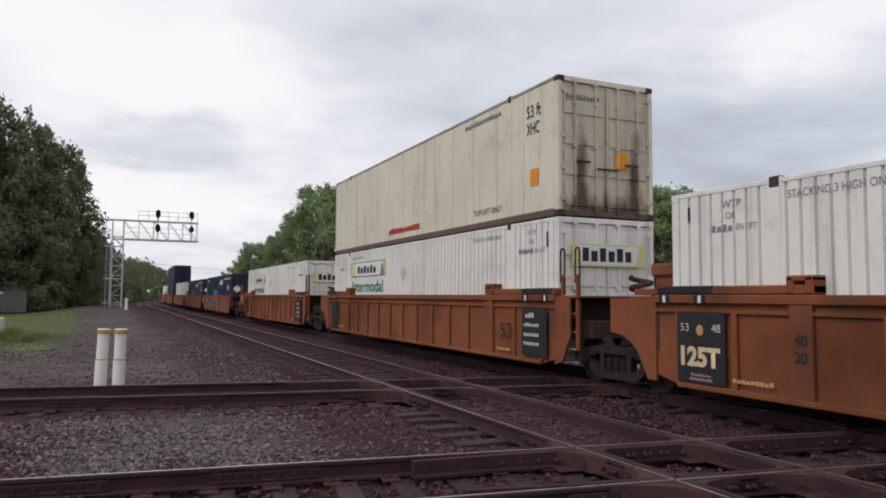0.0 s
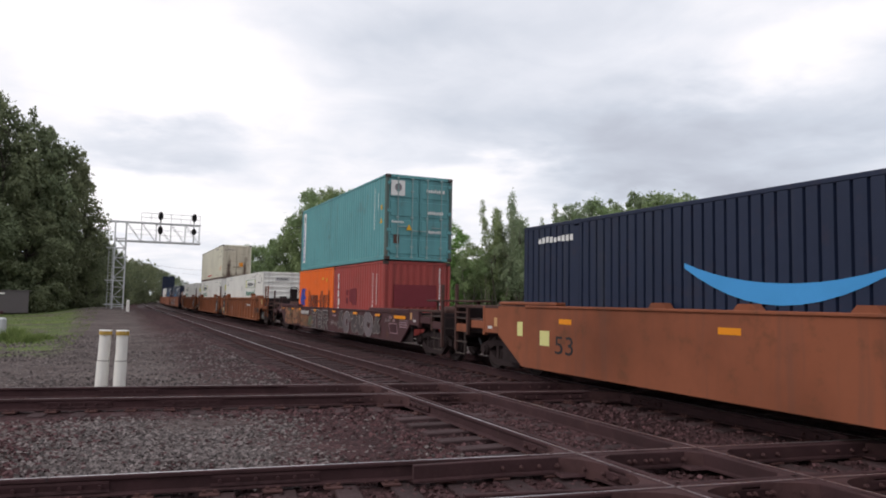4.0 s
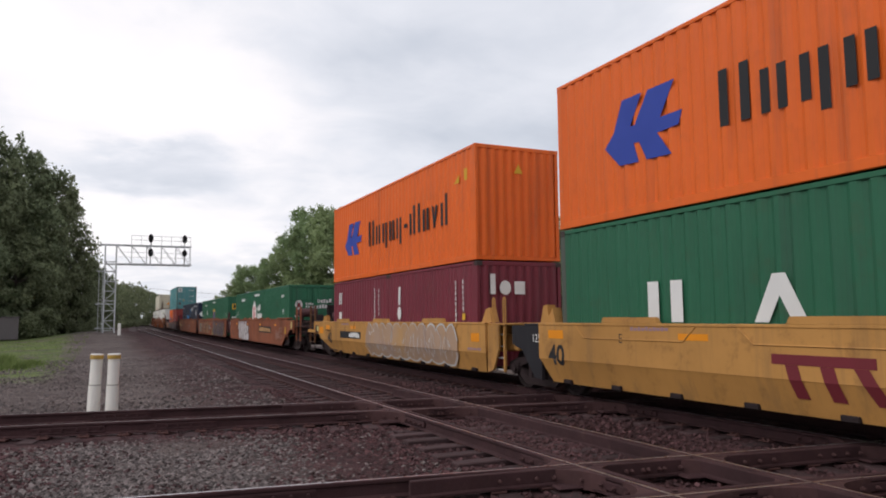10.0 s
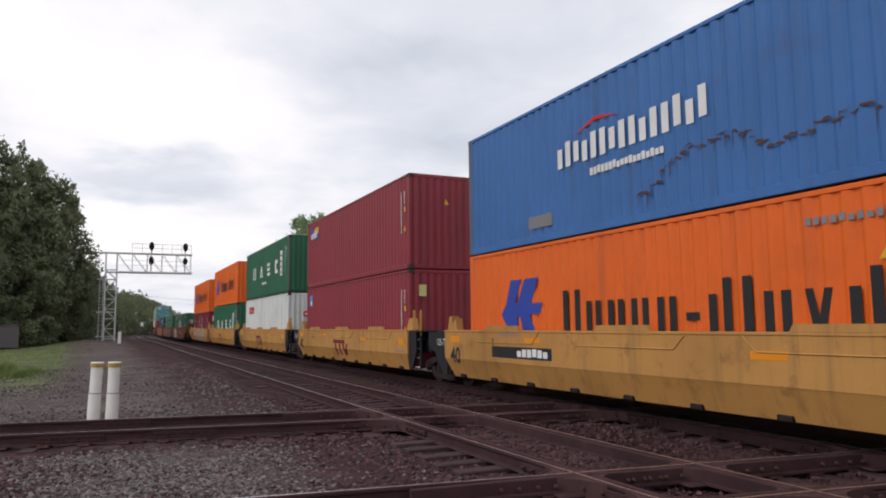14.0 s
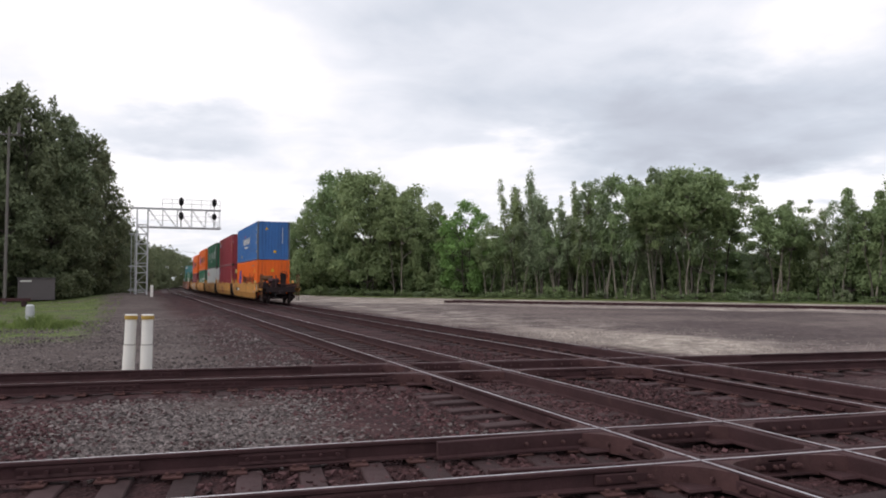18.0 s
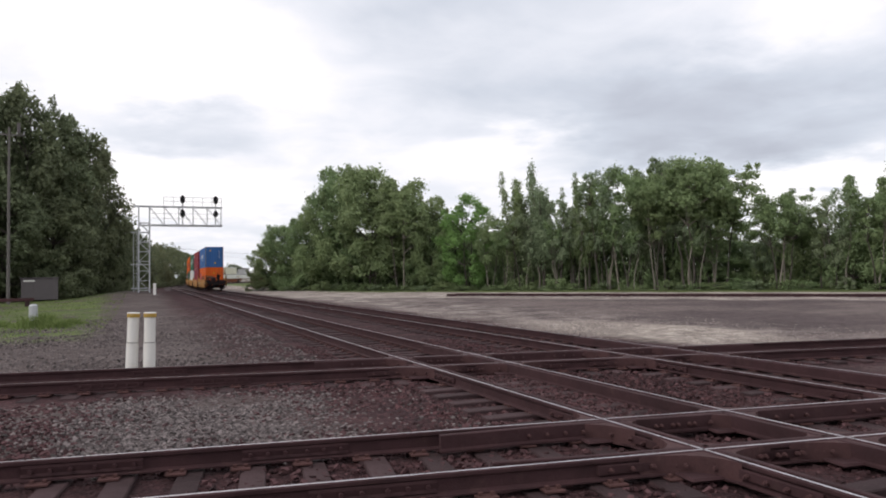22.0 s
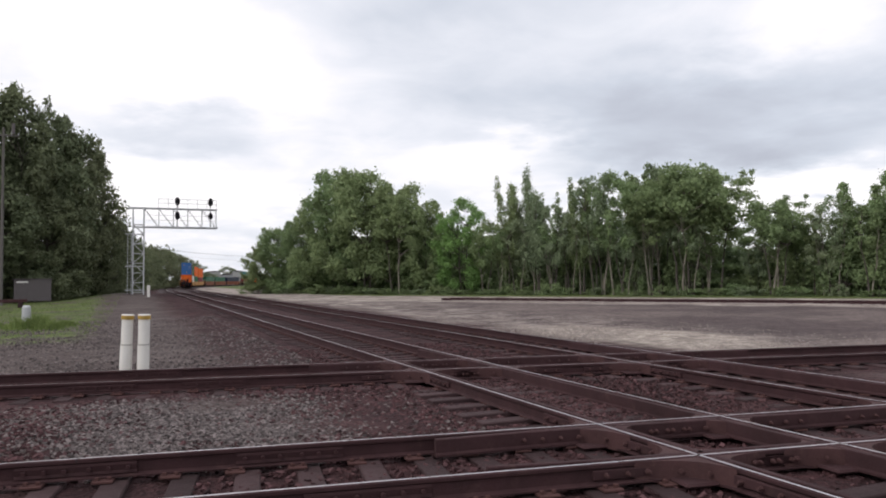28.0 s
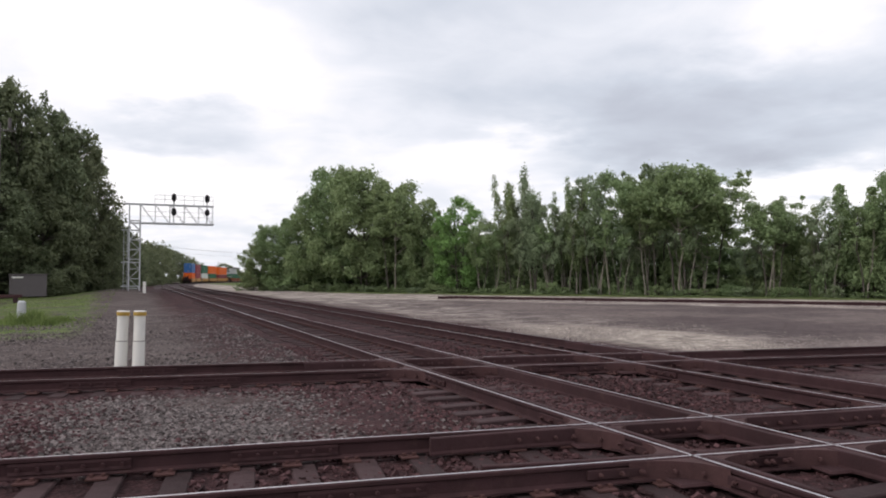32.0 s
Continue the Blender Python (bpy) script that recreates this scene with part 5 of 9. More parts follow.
def well_car(u_mid, half, kind, mat, label, front="joint", back="joint", black_ends=False):
    """One unit of a double-stack car; half = half the length of its side sills. front / back: 'joint' (shared bogie) or 'coupler'."""
    ob = thing("well_car", label, "railway car", "well cars of the train")
    end_mat = CAR_BLACK if black_ends else CAR_PLUM if kind == "smooth" else mat
    gear_mat = CAR_GEAR
    top, bot, X = {"ribbed": (1.66, 0.28, 1.44), "smooth": (1.52, 0.26, 1.46), "yellow": (1.45, 0.30, 1.48), "low": (1.24, 0.36, 1.46)}[kind]
    cutF = (0.5, 0.12) if kind == "ribbed" else (1.35, 0.5) if kind == "yellow" and front == "coupler" else (0.7, 0.50) if kind == "low" else (1.05, 0.62) if front == "coupler" else (0.25, 0.1)
    cutB = (0.5, 0.12) if kind == "ribbed" else (0.75, 0.5) if kind == "yellow" and back == "coupler" else (0.7, 0.50) if kind == "low" else (1.05, 0.62) if back == "coupler" else (0.25, 0.1)
    for sx in (-1, 1):
        g = Geo()
        if kind == "yellow":
            zc = bot + 0.45
            side_plate(g, -half, half, sx * X, sx, top, zc, (0, 0), (0, 0))
            poly = [(-half, 0), (-half + cutB[0], 1), (half - cutF[0], 1), (half, 0)]
            vs = []
            for th in (0, 0.05):
                for a, d in poly:
                    vs.append((sx * (X - d * 0.17 - th), a, zc - d * 0.45 + (0.02 if d == 0 and (abs(a) == half) else 0)))
            g.add(vs, [(0, 1, 2, 3), (7, 6, 5, 4), (0, 4, 5, 1), (1, 5, 6, 2), (2, 6, 7, 3), (3, 7, 4, 0)])
            part("top_flange", Geo().box(min(sx * (X + 0.012), sx * (X - 0.16)), -half, top - 0.05, max(sx * (X + 0.012), sx * (X - 0.16)), half, top, 0.01), mat, ob)
        elif kind == "ribbed":
            side_plate(g, -half, half, sx * (X - 0.06), sx, top - 0.1, bot, cutB, cutF, 0.03)
            xa, xb = sorted((sx * (X + 0.02), sx * (X - 0.22)))
            part("top_flange", Geo().box(xa, -half, top - 0.13, xb, half, top, 0.015), mat, ob)
            part("bottom_flange", Geo().box(xa, -half + 0.5, bot - 0.02, xb, half - 0.5, bot + 0.06, 0.012), mat, ob)
            xc, xd = sorted((sx * (X - 0.01), sx * (X - 0.07)))
            part("side_rail", Geo().box(xc, -half, top - 0.27, xd, half, top - 0.22, 0.006), mat, ob)
        else:
            side_plate(g, -half, half, sx * X, sx, top, bot, cutB, cutF)
            xa, xb = sorted((sx * (X + 0.03), sx * (X - 0.18)))
            part("top_flange", Geo().box(xa, -half + (1.2 if kind == "smooth" else 0), top - 0.02, xb, half - (1.2 if kind == "smooth" else 0), top + 0.03, 0.01), mat, ob)
        sill = part("side_sill", g, mat, ob)
        if kind == "low":
            for y0, y1 in ((-half, -half + 3.6), (half - 3.6, half)):
                xa, xb = sorted((sx * (X + 0.035), sx * (X - 0.20)))
                part("top_chord", Geo().box(xa, y0, top + 0.03, xb, y1, top + 0.12, 0.015), mat, ob)
        if kind == "ribbed":
            n = 15
            rib = Geo().box(-0.03, -0.05, bot + 0.05, 0.03, 0.05, top - 0.24, 0.012).mesh("rib", mat)
            for k in range(n):
                r = part("rib", rib, None, sill)
                r.location = (sx * (X - 0.035), -half + 0.5 + (2 * half - 1.0) * k / (n - 1), 0)
        if kind == "yellow":
            for k in range(3):
                y = -half + half * (0.42 + 0.58 * k)
                part("stop_block", Geo().prism([(-0.72, 0), (0.72, 0), (0.66, 0.10), (-0.66, 0.10)], lambda a, b, c, y=y: (c, y + a, top + b), sorted((sx * (X + 0.01), sx * (X - 0.06)))), mat, ob)
                gg = Geo()
                pts = [(-1.5, 0), (-1.25, -0.22), (1.25, -0.22), (1.5, 0)]
                for (a, b), (c2, d) in zip(pts, pts[1:]):
                    gg.cyl((sx * (X + 0.004), y + a, top - 0.05 + b), (sx * (X + 0.004), y + c2, top - 0.05 + d), 0.012, n=5)
                part("weld_bead", gg, mat, ob)
        if kind == "smooth":
            for y0, y1 in ((-half, -half + 2.3), (half - 2.3, half)):
                xa, xb = sorted((sx * (X - 0.02), sx * (X - 0.30)))
                part("top_chord", Geo().box(xa, y0, top + 0.03, xb, y1, top + 0.10, 0.02), mat, ob)
            for k in range(5):
                y = -half + 5.2 + (2 * half - 10.4) * k / 4
                part("stop_block", Geo().prism([(-0.2, 0), (0.2, 0), (0.12, 0.09), (-0.12, 0.09)], lambda a, b, c, y=y: (c, y + a, top + 0.03 + b), sorted((sx * (X - 0.02), sx * (X - 0.2)))), mat, ob)
        if kind == "ribbed":
            for y0, y1 in ((-half, -half + 2.9), (half - 2.9, half)):
                xa, xb = sorted((sx * (X - 0.0), sx * (X - 0.30)))
                part("top_chord", Geo().box(xa, y0, top, xb, y1, top + 0.13, 0.02), mat, ob)
                yy = y1 - 0.2 if y0 < 0 else y0 + 0.2
                part("stop_block", Geo().box(xa - 0.02, yy - 0.2, top + 0.01, xb, yy - 0.08, top + 0.24, 0.02).box(xa - 0.02, yy + 0.08, top + 0.01, xb, yy + 0.2, top + 0.24, 0.02).box(xa - 0.02, yy - 0.2, top + 0.17, xb, yy + 0.2, top + 0.25, 0.02), mat, ob)
                part("gusset", Geo().box(min(sx * (X + 0.005), sx * (X - 0.07)), yy - 0.17, bot + 0.05, max(sx * (X + 0.005), sx * (X - 0.07)), yy + 0.17, top - 0.12, 0.012), mat, ob)
                if (back if y0 < 0 else front) != "joint":
                    continue
                yc = (y0 + 0.05, y0 + 1.25) if y0 < 0 else (y1 - 1.25, y1 - 0.05)
                part("black_band", Geo().box(min(sx * (X + 0.004), sx * (X - 0.305)), yc[0], top + 0.004, max(sx * (X + 0.004), sx * (X - 0.305)), yc[1], top + 0.135, 0.02), CAR_BLACK, ob)
                for yt in (yc[0] + 0.25, yc[1] - 0.2):
                    part("black_band", Geo().box(min(sx * (X + 0.02), sx * (X + 0.025)), yt - 0.12, top - 0.128, max(sx * (X + 0.02), sx * (X + 0.025)), yt + 0.12, top - 0.004), CAR_BLACK, ob)
                    part("reflector_tick", Geo().box(min(sx * (X + 0.024), sx * (X + 0.029)), yt - 0.03, top - 0.12, max(sx * (X + 0.024), sx * (X + 0.029)), yt + 0.03, top - 0.01), MARK_WHITE, ob)
    # well floor
    bearer = Geo().box(-X + 0.1, -0.12, bot, X - 0.1, 0.12, bot + 0.08, 0.01).mesh("cross_bearer", DARK_STEEL)
    for k in range(9):
        part("cross_bearer", bearer, None, ob).location = (0, -half + 0.8 + (2 * half - 1.6) * k / 8, 0)
    for way, style in ((1, front), (-1, back)):
        reach = half + (0.72 if style == "joint" else 2.35)
        y0, y1 = sorted((way * half, way * reach))
        plat_mat = DARK_STEEL if style == "coupler" else gear_mat if kind == "ribbed" and not black_ends else end_mat
        part("end_platform", Geo().box(-1.05, y0, 0.82, 1.05, y1, 1.16, 0.02), plat_mat, ob)
        part("end_bulkhead", Geo().box(-1.40, way * half - 0.05, 0.78, 1.40, way * half + 0.08, top - 0.02, 0.015), plat_mat, ob)
        part("centre_sill", Geo().box(-0.35, y0, 0.66, 0.35, y1, 0.818, 0.03), plat_mat, ob)
        if style == "coupler":       # dark plates that close the well above the bogie
            for x in (-1, 1):
                xa, xb = sorted((x * 1.30, x * 1.34))
                ya, yb = sorted((way * (half - 1.9), way * half))
                part("inner_plate", Geo().box(xa, ya, bot + 0.04, xb, yb, top - 0.2, 0.006), DARK_STEEL, ob)
        if style == "coupler":
            part("deck", Geo().box(-1.35, way * (half + 0.5) if way > 0 else -reach, 1.162, 1.35, reach if way > 0 else -(half + 0.5), 1.20, 0.008), DARK_STEEL if kind == "yellow" else gear_mat, ob)
            bogie(ob, way * (half + (0.9 if kind == "low" else 0.35 if kind != "yellow" else -0.1 if way > 0 else 0.55)))
            part("coupler", Geo().box(-0.14, min(way * reach, way * (reach + 0.42)), 0.72, 0.14, max(way * reach, way * (reach + 0.42)), 0.96, 0.03), DARK_STEEL, ob)
            part("air_hose", Geo().pipe([(-0.4, way * reach, 0.75), (-0.38, way * (reach + 0.2), 0.45), (-0.3, way * (reach + 0.42), 0.42)], 0.03), BLACK, ob)
            if kind == "low" or (kind == "smooth" and way > 0):
                low_end(ob, way, half, reach, top + (0.12 if kind == "low" else 0.0), mat)
                continue
            if kind == "yellow":
                yellow_end(ob, way, half, reach, top, X, mat)
            else:
                for sx in (-1, 1):
                    xa, xb = sorted((sx * (X - 0.005), sx * (X - 0.055)))
                    arch = [(half, top - 0.03), (half + 1.35, top - 0.03), (half + 1.35, 1.06), (half + 1.0, 1.06), (half + 0.55, 1.02), (half + 0.28, 0.90), (half + 0.1, 0.72), (half, 0.55)]
                    part("end_plate", Geo().prism([(way * a, b) for a, b in arch], lambda a, b, c: (c, a, b), (xa, xb)), mat, ob)
                    part("end_post", Geo().box(min(sx * (X + 0.01), sx * (X - 0.08)), way * (half + 1.35) - 0.06, 0.9, max(sx * (X + 0.01), sx * (X - 0.08)), way * (half + 1.35) + 0.06, top, 0.012), mat, ob)
                    part("placard", Geo().box(min(sx * X, sx * (X + 0.003)), way * (half + 1.0) - 0.08, top - 0.4, max(sx * X, sx * (X + 0.003)), way * (half + 1.0) + 0.08, top - 0.12), MARK_LEMON, ob)
                    if kind == "ribbed":
                        part("step_beam", Geo().box(min(sx * 1.42, sx * 1.34), min(way * (half + 1.41), way * reach), 0.98, max(sx * 1.42, sx * 1.34), max(way * (half + 1.41), way * reach), 1.155, 0.012), mat, ob)
                part("pipe_bundle", Geo().pipe([(-1.2, way * (half + 0.2), 1.30), (-0.7, way * (half + 0.7), 1.42), (-0.2, way * (reach - 0.5), 1.28), (0.7, way * (reach - 0.2), 1.34)], 0.035, 6), CAR_GEAR, ob)
                part("lever_rod", Geo().pipe([(-1.42, way * (reach + 0.02), 0.98), (-0.5, way * (reach + 0.05), 0.94), (-0.2, way * (reach + 0.12), 1.02)], 0.016, 6), CAR_GEAR, ob)
                part("step_platform", Geo().box(-1.38, min(way * (reach - 0.9), way * (reach - 0.05)), 1.20, -0.9, max(way * (reach - 0.9), way * (reach - 0.05)), 1.235, 0.006), CAR_GEAR, ob)
            for x in (-1.32, 1.32):
                for yy in (reach - 0.12, reach - 0.85):
                    part("handrail_post", Geo().box(x - 0.035, way * yy - 0.035, 0.55, x + 0.035, way * yy + 0.035, 2.34 if kind == "ribbed" else 2.12, 0.01), RUST_GEAR if kind == "yellow" else mat, ob)
                for z in (0.58, 0.86, 1.32, 1.72, 2.10):
                    part("rung", Geo().cyl((x, way * (reach - 0.12), z), (x, way * (reach - 0.85), z), 0.017, n=6), gear_mat, ob)
                step = Geo().pipe([(x, way * (reach - 0.12), 0.58), (x, way * (reach - 0.12), 0.26), (x, way * (reach - 0.85), 0.26), (x, way * (reach - 0.85), 0.58)], 0.02)
                part("stirrup_step", step, CASTING, ob)
            if way < 0:
                wheel_y = way * (reach - 0.55)
                bw = Geo()
                for k in range(16):
                    t0, t1 = 2 * math.pi * k / 16, 2 * math.pi * (k + 1) / 16
                    bw.cyl((0.3 + 0.27 * math.cos(t0), wheel_y, 2.05 + 0.27 * math.sin(t0)), (0.3 + 0.27 * math.cos(t1), wheel_y, 2.05 + 0.27 * math.sin(t1)), 0.02, n=5)
                for k in range(3):
                    t = 2 * math.pi * k / 3
                    bw.cyl((0.3, wheel_y, 2.05), (0.3 + 0.27 * math.cos(t), wheel_y, 2.05 + 0.27 * math.sin(t)), 0.015, n=5)
                part("brake_wheel", bw, DARK_STEEL, ob)
                part("brake_stand", Geo().box(0.1, wheel_y + 0.05, 1.2, 0.5, wheel_y + 0.3, 2.2, 0.03).box(-0.5, wheel_y + 0.05, 1.2, -0.1, wheel_y + 0.4, 1.75, 0.04), DARK_STEEL, ob)
                if kind == "ribbed":
                    continue
                yr = wheel_y + (1.55 if kind == "yellow" else 0.75)
                tank = Geo().cyl((-1.1, yr, 1.85), (-0.25, yr, 1.85), 0.2, n=16).cyl((-1.16, yr, 1.85), (-1.1, yr, 1.85), 0.12, 0.2, n=16)
                part("air_reservoir", tank, RUST_GEAR if kind == "yellow" else CAR_PLUM, ob, smooth=True)
                for x in (-0.95, -0.45):
                    part("reservoir_cradle", Geo().prism([(-0.2, 1.18), (0.2, 1.18), (0.1, 1.42), (0.16, 1.72), (-0.16, 1.72), (-0.1, 1.42)], lambda a, b, c: (c, yr + a, b), (x - 0.04, x + 0.04)), mat if kind == "yellow" else DARK_STEEL, ob)
        else:
            if way < 0:
                bogie(ob, -(half + 1.42 if kind != "yellow" else half + 1.62))
            for x in (-1.30, 1.30):
                if way < 0 and kind == "yellow":
                    for z in (0.40, 0.66, 0.92, 1.18):
                        part("rung", Geo().cyl((x, way * (half + 0.10), z), (x, way * (half + 0.58), z), 0.017, n=6), MARK_SILVER, ob)
                    for yy in (0.10, 0.58):
                        part("handrail_post", Geo().box(x - 0.03, way * (half + yy) - 0.03, 0.36, x + 0.03, way * (half + yy) + 0.03, 1.42, 0.008), end_mat, ob)
                        yb = way * (half + yy)
                        part("grab_loop", Geo().pipe([(x, yb - 0.045, 1.3), (x, yb - 0.045, 1.95), (x, yb - 0.02, 2.0), (x, yb + 0.02, 2.0), (x, yb + 0.045, 1.95), (x, yb + 0.045, 1.3)], 0.02, 6), mat, ob)
                    part("corner_guide", Geo().prism([(-0.25, 0), (0.25, 0), (0.05, 0.30), (-0.1, 0.34)], lambda a, b, c: (c, way * (half - 0.25) + a, top + b), sorted((x, x * 0.85))), mat, ob)
                elif way < 0:
                    for yy in (0.12, 0.62):
                        part("handrail_post", Geo().box(x - 0.035, way * (half + yy) - 0.04, 0.6, x + 0.035, way * (half + yy) + 0.04, 2.05, 0.01), end_mat, ob)
                    for z in (0.62, 0.95, 1.3, 1.65, 2.0):
                        part("rung", Geo().cyl((x, way * (half + 0.12), z), (x, way * (half + 0.62), z), 0.016, n=6), CAR_GEAR if kind == "smooth" else MARK_TAN, ob)
            if way > 0 and kind == "ribbed":
                part("gear_box", Geo().box(-0.80, half + 0.25, top - 0.02, -0.36, half + 0.72, top + 0.34, 0.03).box(-0.86, half + 0.2, top + 0.32, -0.30, half + 0.77, top + 0.54, 0.03), mat, ob)
                part("hose_coil", Geo().pipe([(-1.02 + 0.16 * math.cos(k * 0.7), half + 0.82 + 0.2 * math.sin(k * 0.7), top + 0.05 + 0.02 * k) for k in range(14)], 0.045, 6), CAR_GEAR, ob)
                part("tread_plate", Geo().box(-1.34, half + 0.1, top, -0.92, half + 0.62, top + 0.10, 0.012), mat, ob)
            if way < 0 and kind == "ribbed":
                for yy in (0.12, 0.62):
                    yb = -(half + yy)
                    part("grab_loop", Geo().pipe([(-1.30, yb - 0.05, 1.6), (-1.30, yb - 0.05, 2.5), (-1.30, yb - 0.02, 2.56), (-1.30, yb + 0.06, 2.56), (-1.30, yb + 0.09, 2.5), (-1.30, yb + 0.09, 1.9)], 0.02, 6), CAR_GEAR, ob)
            if way > 0 and kind == "yellow":
                for x in (-1.30, 1.30):
                    part("corner_guide", Geo().prism([(-0.28, 0), (0.25, 0), (0.14, 0.34), (0.0, 0.36), (-0.05, 0.12), (-0.2, 0.30)], lambda a, b, c: (c, half - 0.05 + a, top + b), sorted((x, x * 0.85))), mat, ob)
            part("cross_platform", Geo().box(-1.38, min(way * (half + 0.05), way * reach), top - 0.06, 1.38, max(way * (half + 0.05), way * reach), top - 0.02, 0.006), end_mat, ob)
            # fender plate over the shared wheels
            for sx in (-1, 1):
                xa, xb = sorted((sx * 1.42, sx * 1.37))
                poly = [(half, top - 0.06), (half + 1.15, top - 0.06), (half + 1.15, 1.0), (half + 0.75, 0.88), (half + 0.28, bot + 0.05), (half, bot + 0.02)]
                if way < 0:
                    poly = [(half, top - 0.06), (half + 0.5, top - 0.06), (half + 0.5, 0.85), (half + 0.25, bot + 0.1), (half, bot + 0.02)]
                if way > 0 and kind == "ribbed":
                    poly = [(half, top - 0.06), (half + 1.15, top - 0.06), (half + 1.15, 1.02), (half + 0.86, 0.98), (half + 0.62, 0.88), (half + 0.44, 0.72), (half + 0.31, 0.5), (half + 0.2, bot + 0.02), (half, bot + 0.02)]
                if way > 0 or kind in ("ribbed", "yellow"):
                    part("fender", Geo().prism([(way * a, b) for a, b in poly], lambda a, b, c: (c, a, b), (xa, xb)), end_mat, ob)
    RIDERS.append((ob, u_mid, 0.0, 0.0))
    return ob


class Slope(Side):
    """The yellow cars' side, whose lower part leans inwards."""

    def at(self, a, z, c):
        return (self.x - c + 0.17 * max(0.0, 0.75 - z) / 0.45, self.y - a, z)


def stroke(pts, width, ends=(1.0, 1.0), sub=5):
    """Quads of a smooth brush stroke through the points."""
    p = [pts[0]] + list(pts) + [pts[-1]]
    line = []
    for k in range(1, len(p) - 2):
        for j in range(sub):
            t = j / sub
            line.append(tuple(0.5 * (2 * p[k][i] + (p[k + 1][i] - p[k - 1][i]) * t + (2 * p[k - 1][i] - 5 * p[k][i] + 4 * p[k + 1][i] - p[k + 2][i]) * t * t
                                     + (3 * p[k][i] - p[k - 1][i] - 3 * p[k + 1][i] + p[k + 2][i]) * t ** 3) for i in (0, 1)))
    line.append(tuple(pts[-1]))
    rows = []
    n = len(line)
    for k, (x, y) in enumerate(line):
        dx, dy = (line[min(n - 1, k + 1)][i] - line[max(0, k - 1)][i] for i in (0, 1))
        d = math.hypot(dx, dy) or 1.0
        q = k / (n - 1)
        w = width / 2 * (ends[0] + (1 - ends[0]) * min(1, q * 3)) * (ends[1] + (1 - ends[1]) * min(1, (1 - q) * 3))
        rows.append(((x - dy / d * w, y + dx / d * w), (x + dy / d * w, y - dx / d * w)))
    return [(a[0], a[1], b[1], b[0]) for a, b in zip(rows, rows[1:])]


def spray(parent, face, quads, mat, lift, lo=-9.0, hi=9.0):
    g = Geo()
    last, layer, row = None, 0, 0
    for q in quads:
        row += 1
        q = [(a, min(hi, max(lo, z))) for a, z in q]
        if last and (round(q[0][0], 5), round(q[0][1], 5)) == last:       # goes on from the piece before
            o = len(g.v)
            g.v += [face.at(a, z, lift + 0.0003 * layer + 0.00016 * row) for a, z in q[2:]]
            g.f.append((o - 1, o - 2, o, o + 1))
        else:
            layer += 1
            o = len(g.v)
            g.v += [face.at(a, z, lift + 0.0003 * layer + 0.00016 * row) for a, z in (q[0], q[1], q[2], q[3])]
            g.f.append((o, o + 1, o + 2, o + 3))
        last = (round(q[3][0], 5), round(q[3][1], 5))
    return tagged(part("graffiti", g, mat, parent), "loose strokes of sprayed paint", kind="stuff")


# brush shapes within a unit box: hooks, swirls, blades and loops
SHAPES = (
    (((0.95, 0.55), (0.7, 0.95), (0.25, 0.9), (0.05, 0.5), (0.3, 0.1), (0.75, 0.2), (0.7, 0.5)),),
    (((0.0, 0.85), (0.35, 1.0), (0.55, 0.6), (0.35, 0.25), (0.7, 0.0), (1.0, 0.25)),),
    (((0.45, 0.6), (0.6, 0.85), (0.2, 0.9), (0.05, 0.4), (0.5, 0.05), (1.0, 0.35), (0.9, 0.9)),),
    (((-0.1, 0.7), (0.3, 0.95), (0.7, 0.7), (0.3, 0.35), (0.6, 0.05), (1.1, 0.3)),),
    (((0.1, 0.1), (0.15, 0.7), (0.5, 1.0), (0.75, 0.6), (0.4, 0.3), (0.8, 0.0), (1.2, 0.4)),),
    (((0.0, 0.2), (0.4, 0.35), (0.6, 0.8), (1.05, 1.0)), ((0.5, 0.6), (0.75, 0.3), (1.1, 0.3))),
    (((0.1, 1.0), (0.05, 0.5), (0.4, 0.1), (0.8, 0.1), (1.0, 0.55)), ((0.55, 0.95), (0.5, 0.4))),
    (((0.0, 0.0), (0.3, 0.15), (0.55, 0.5), (0.35, 0.85), (0.75, 1.0), (1.0, 0.75)),),
)


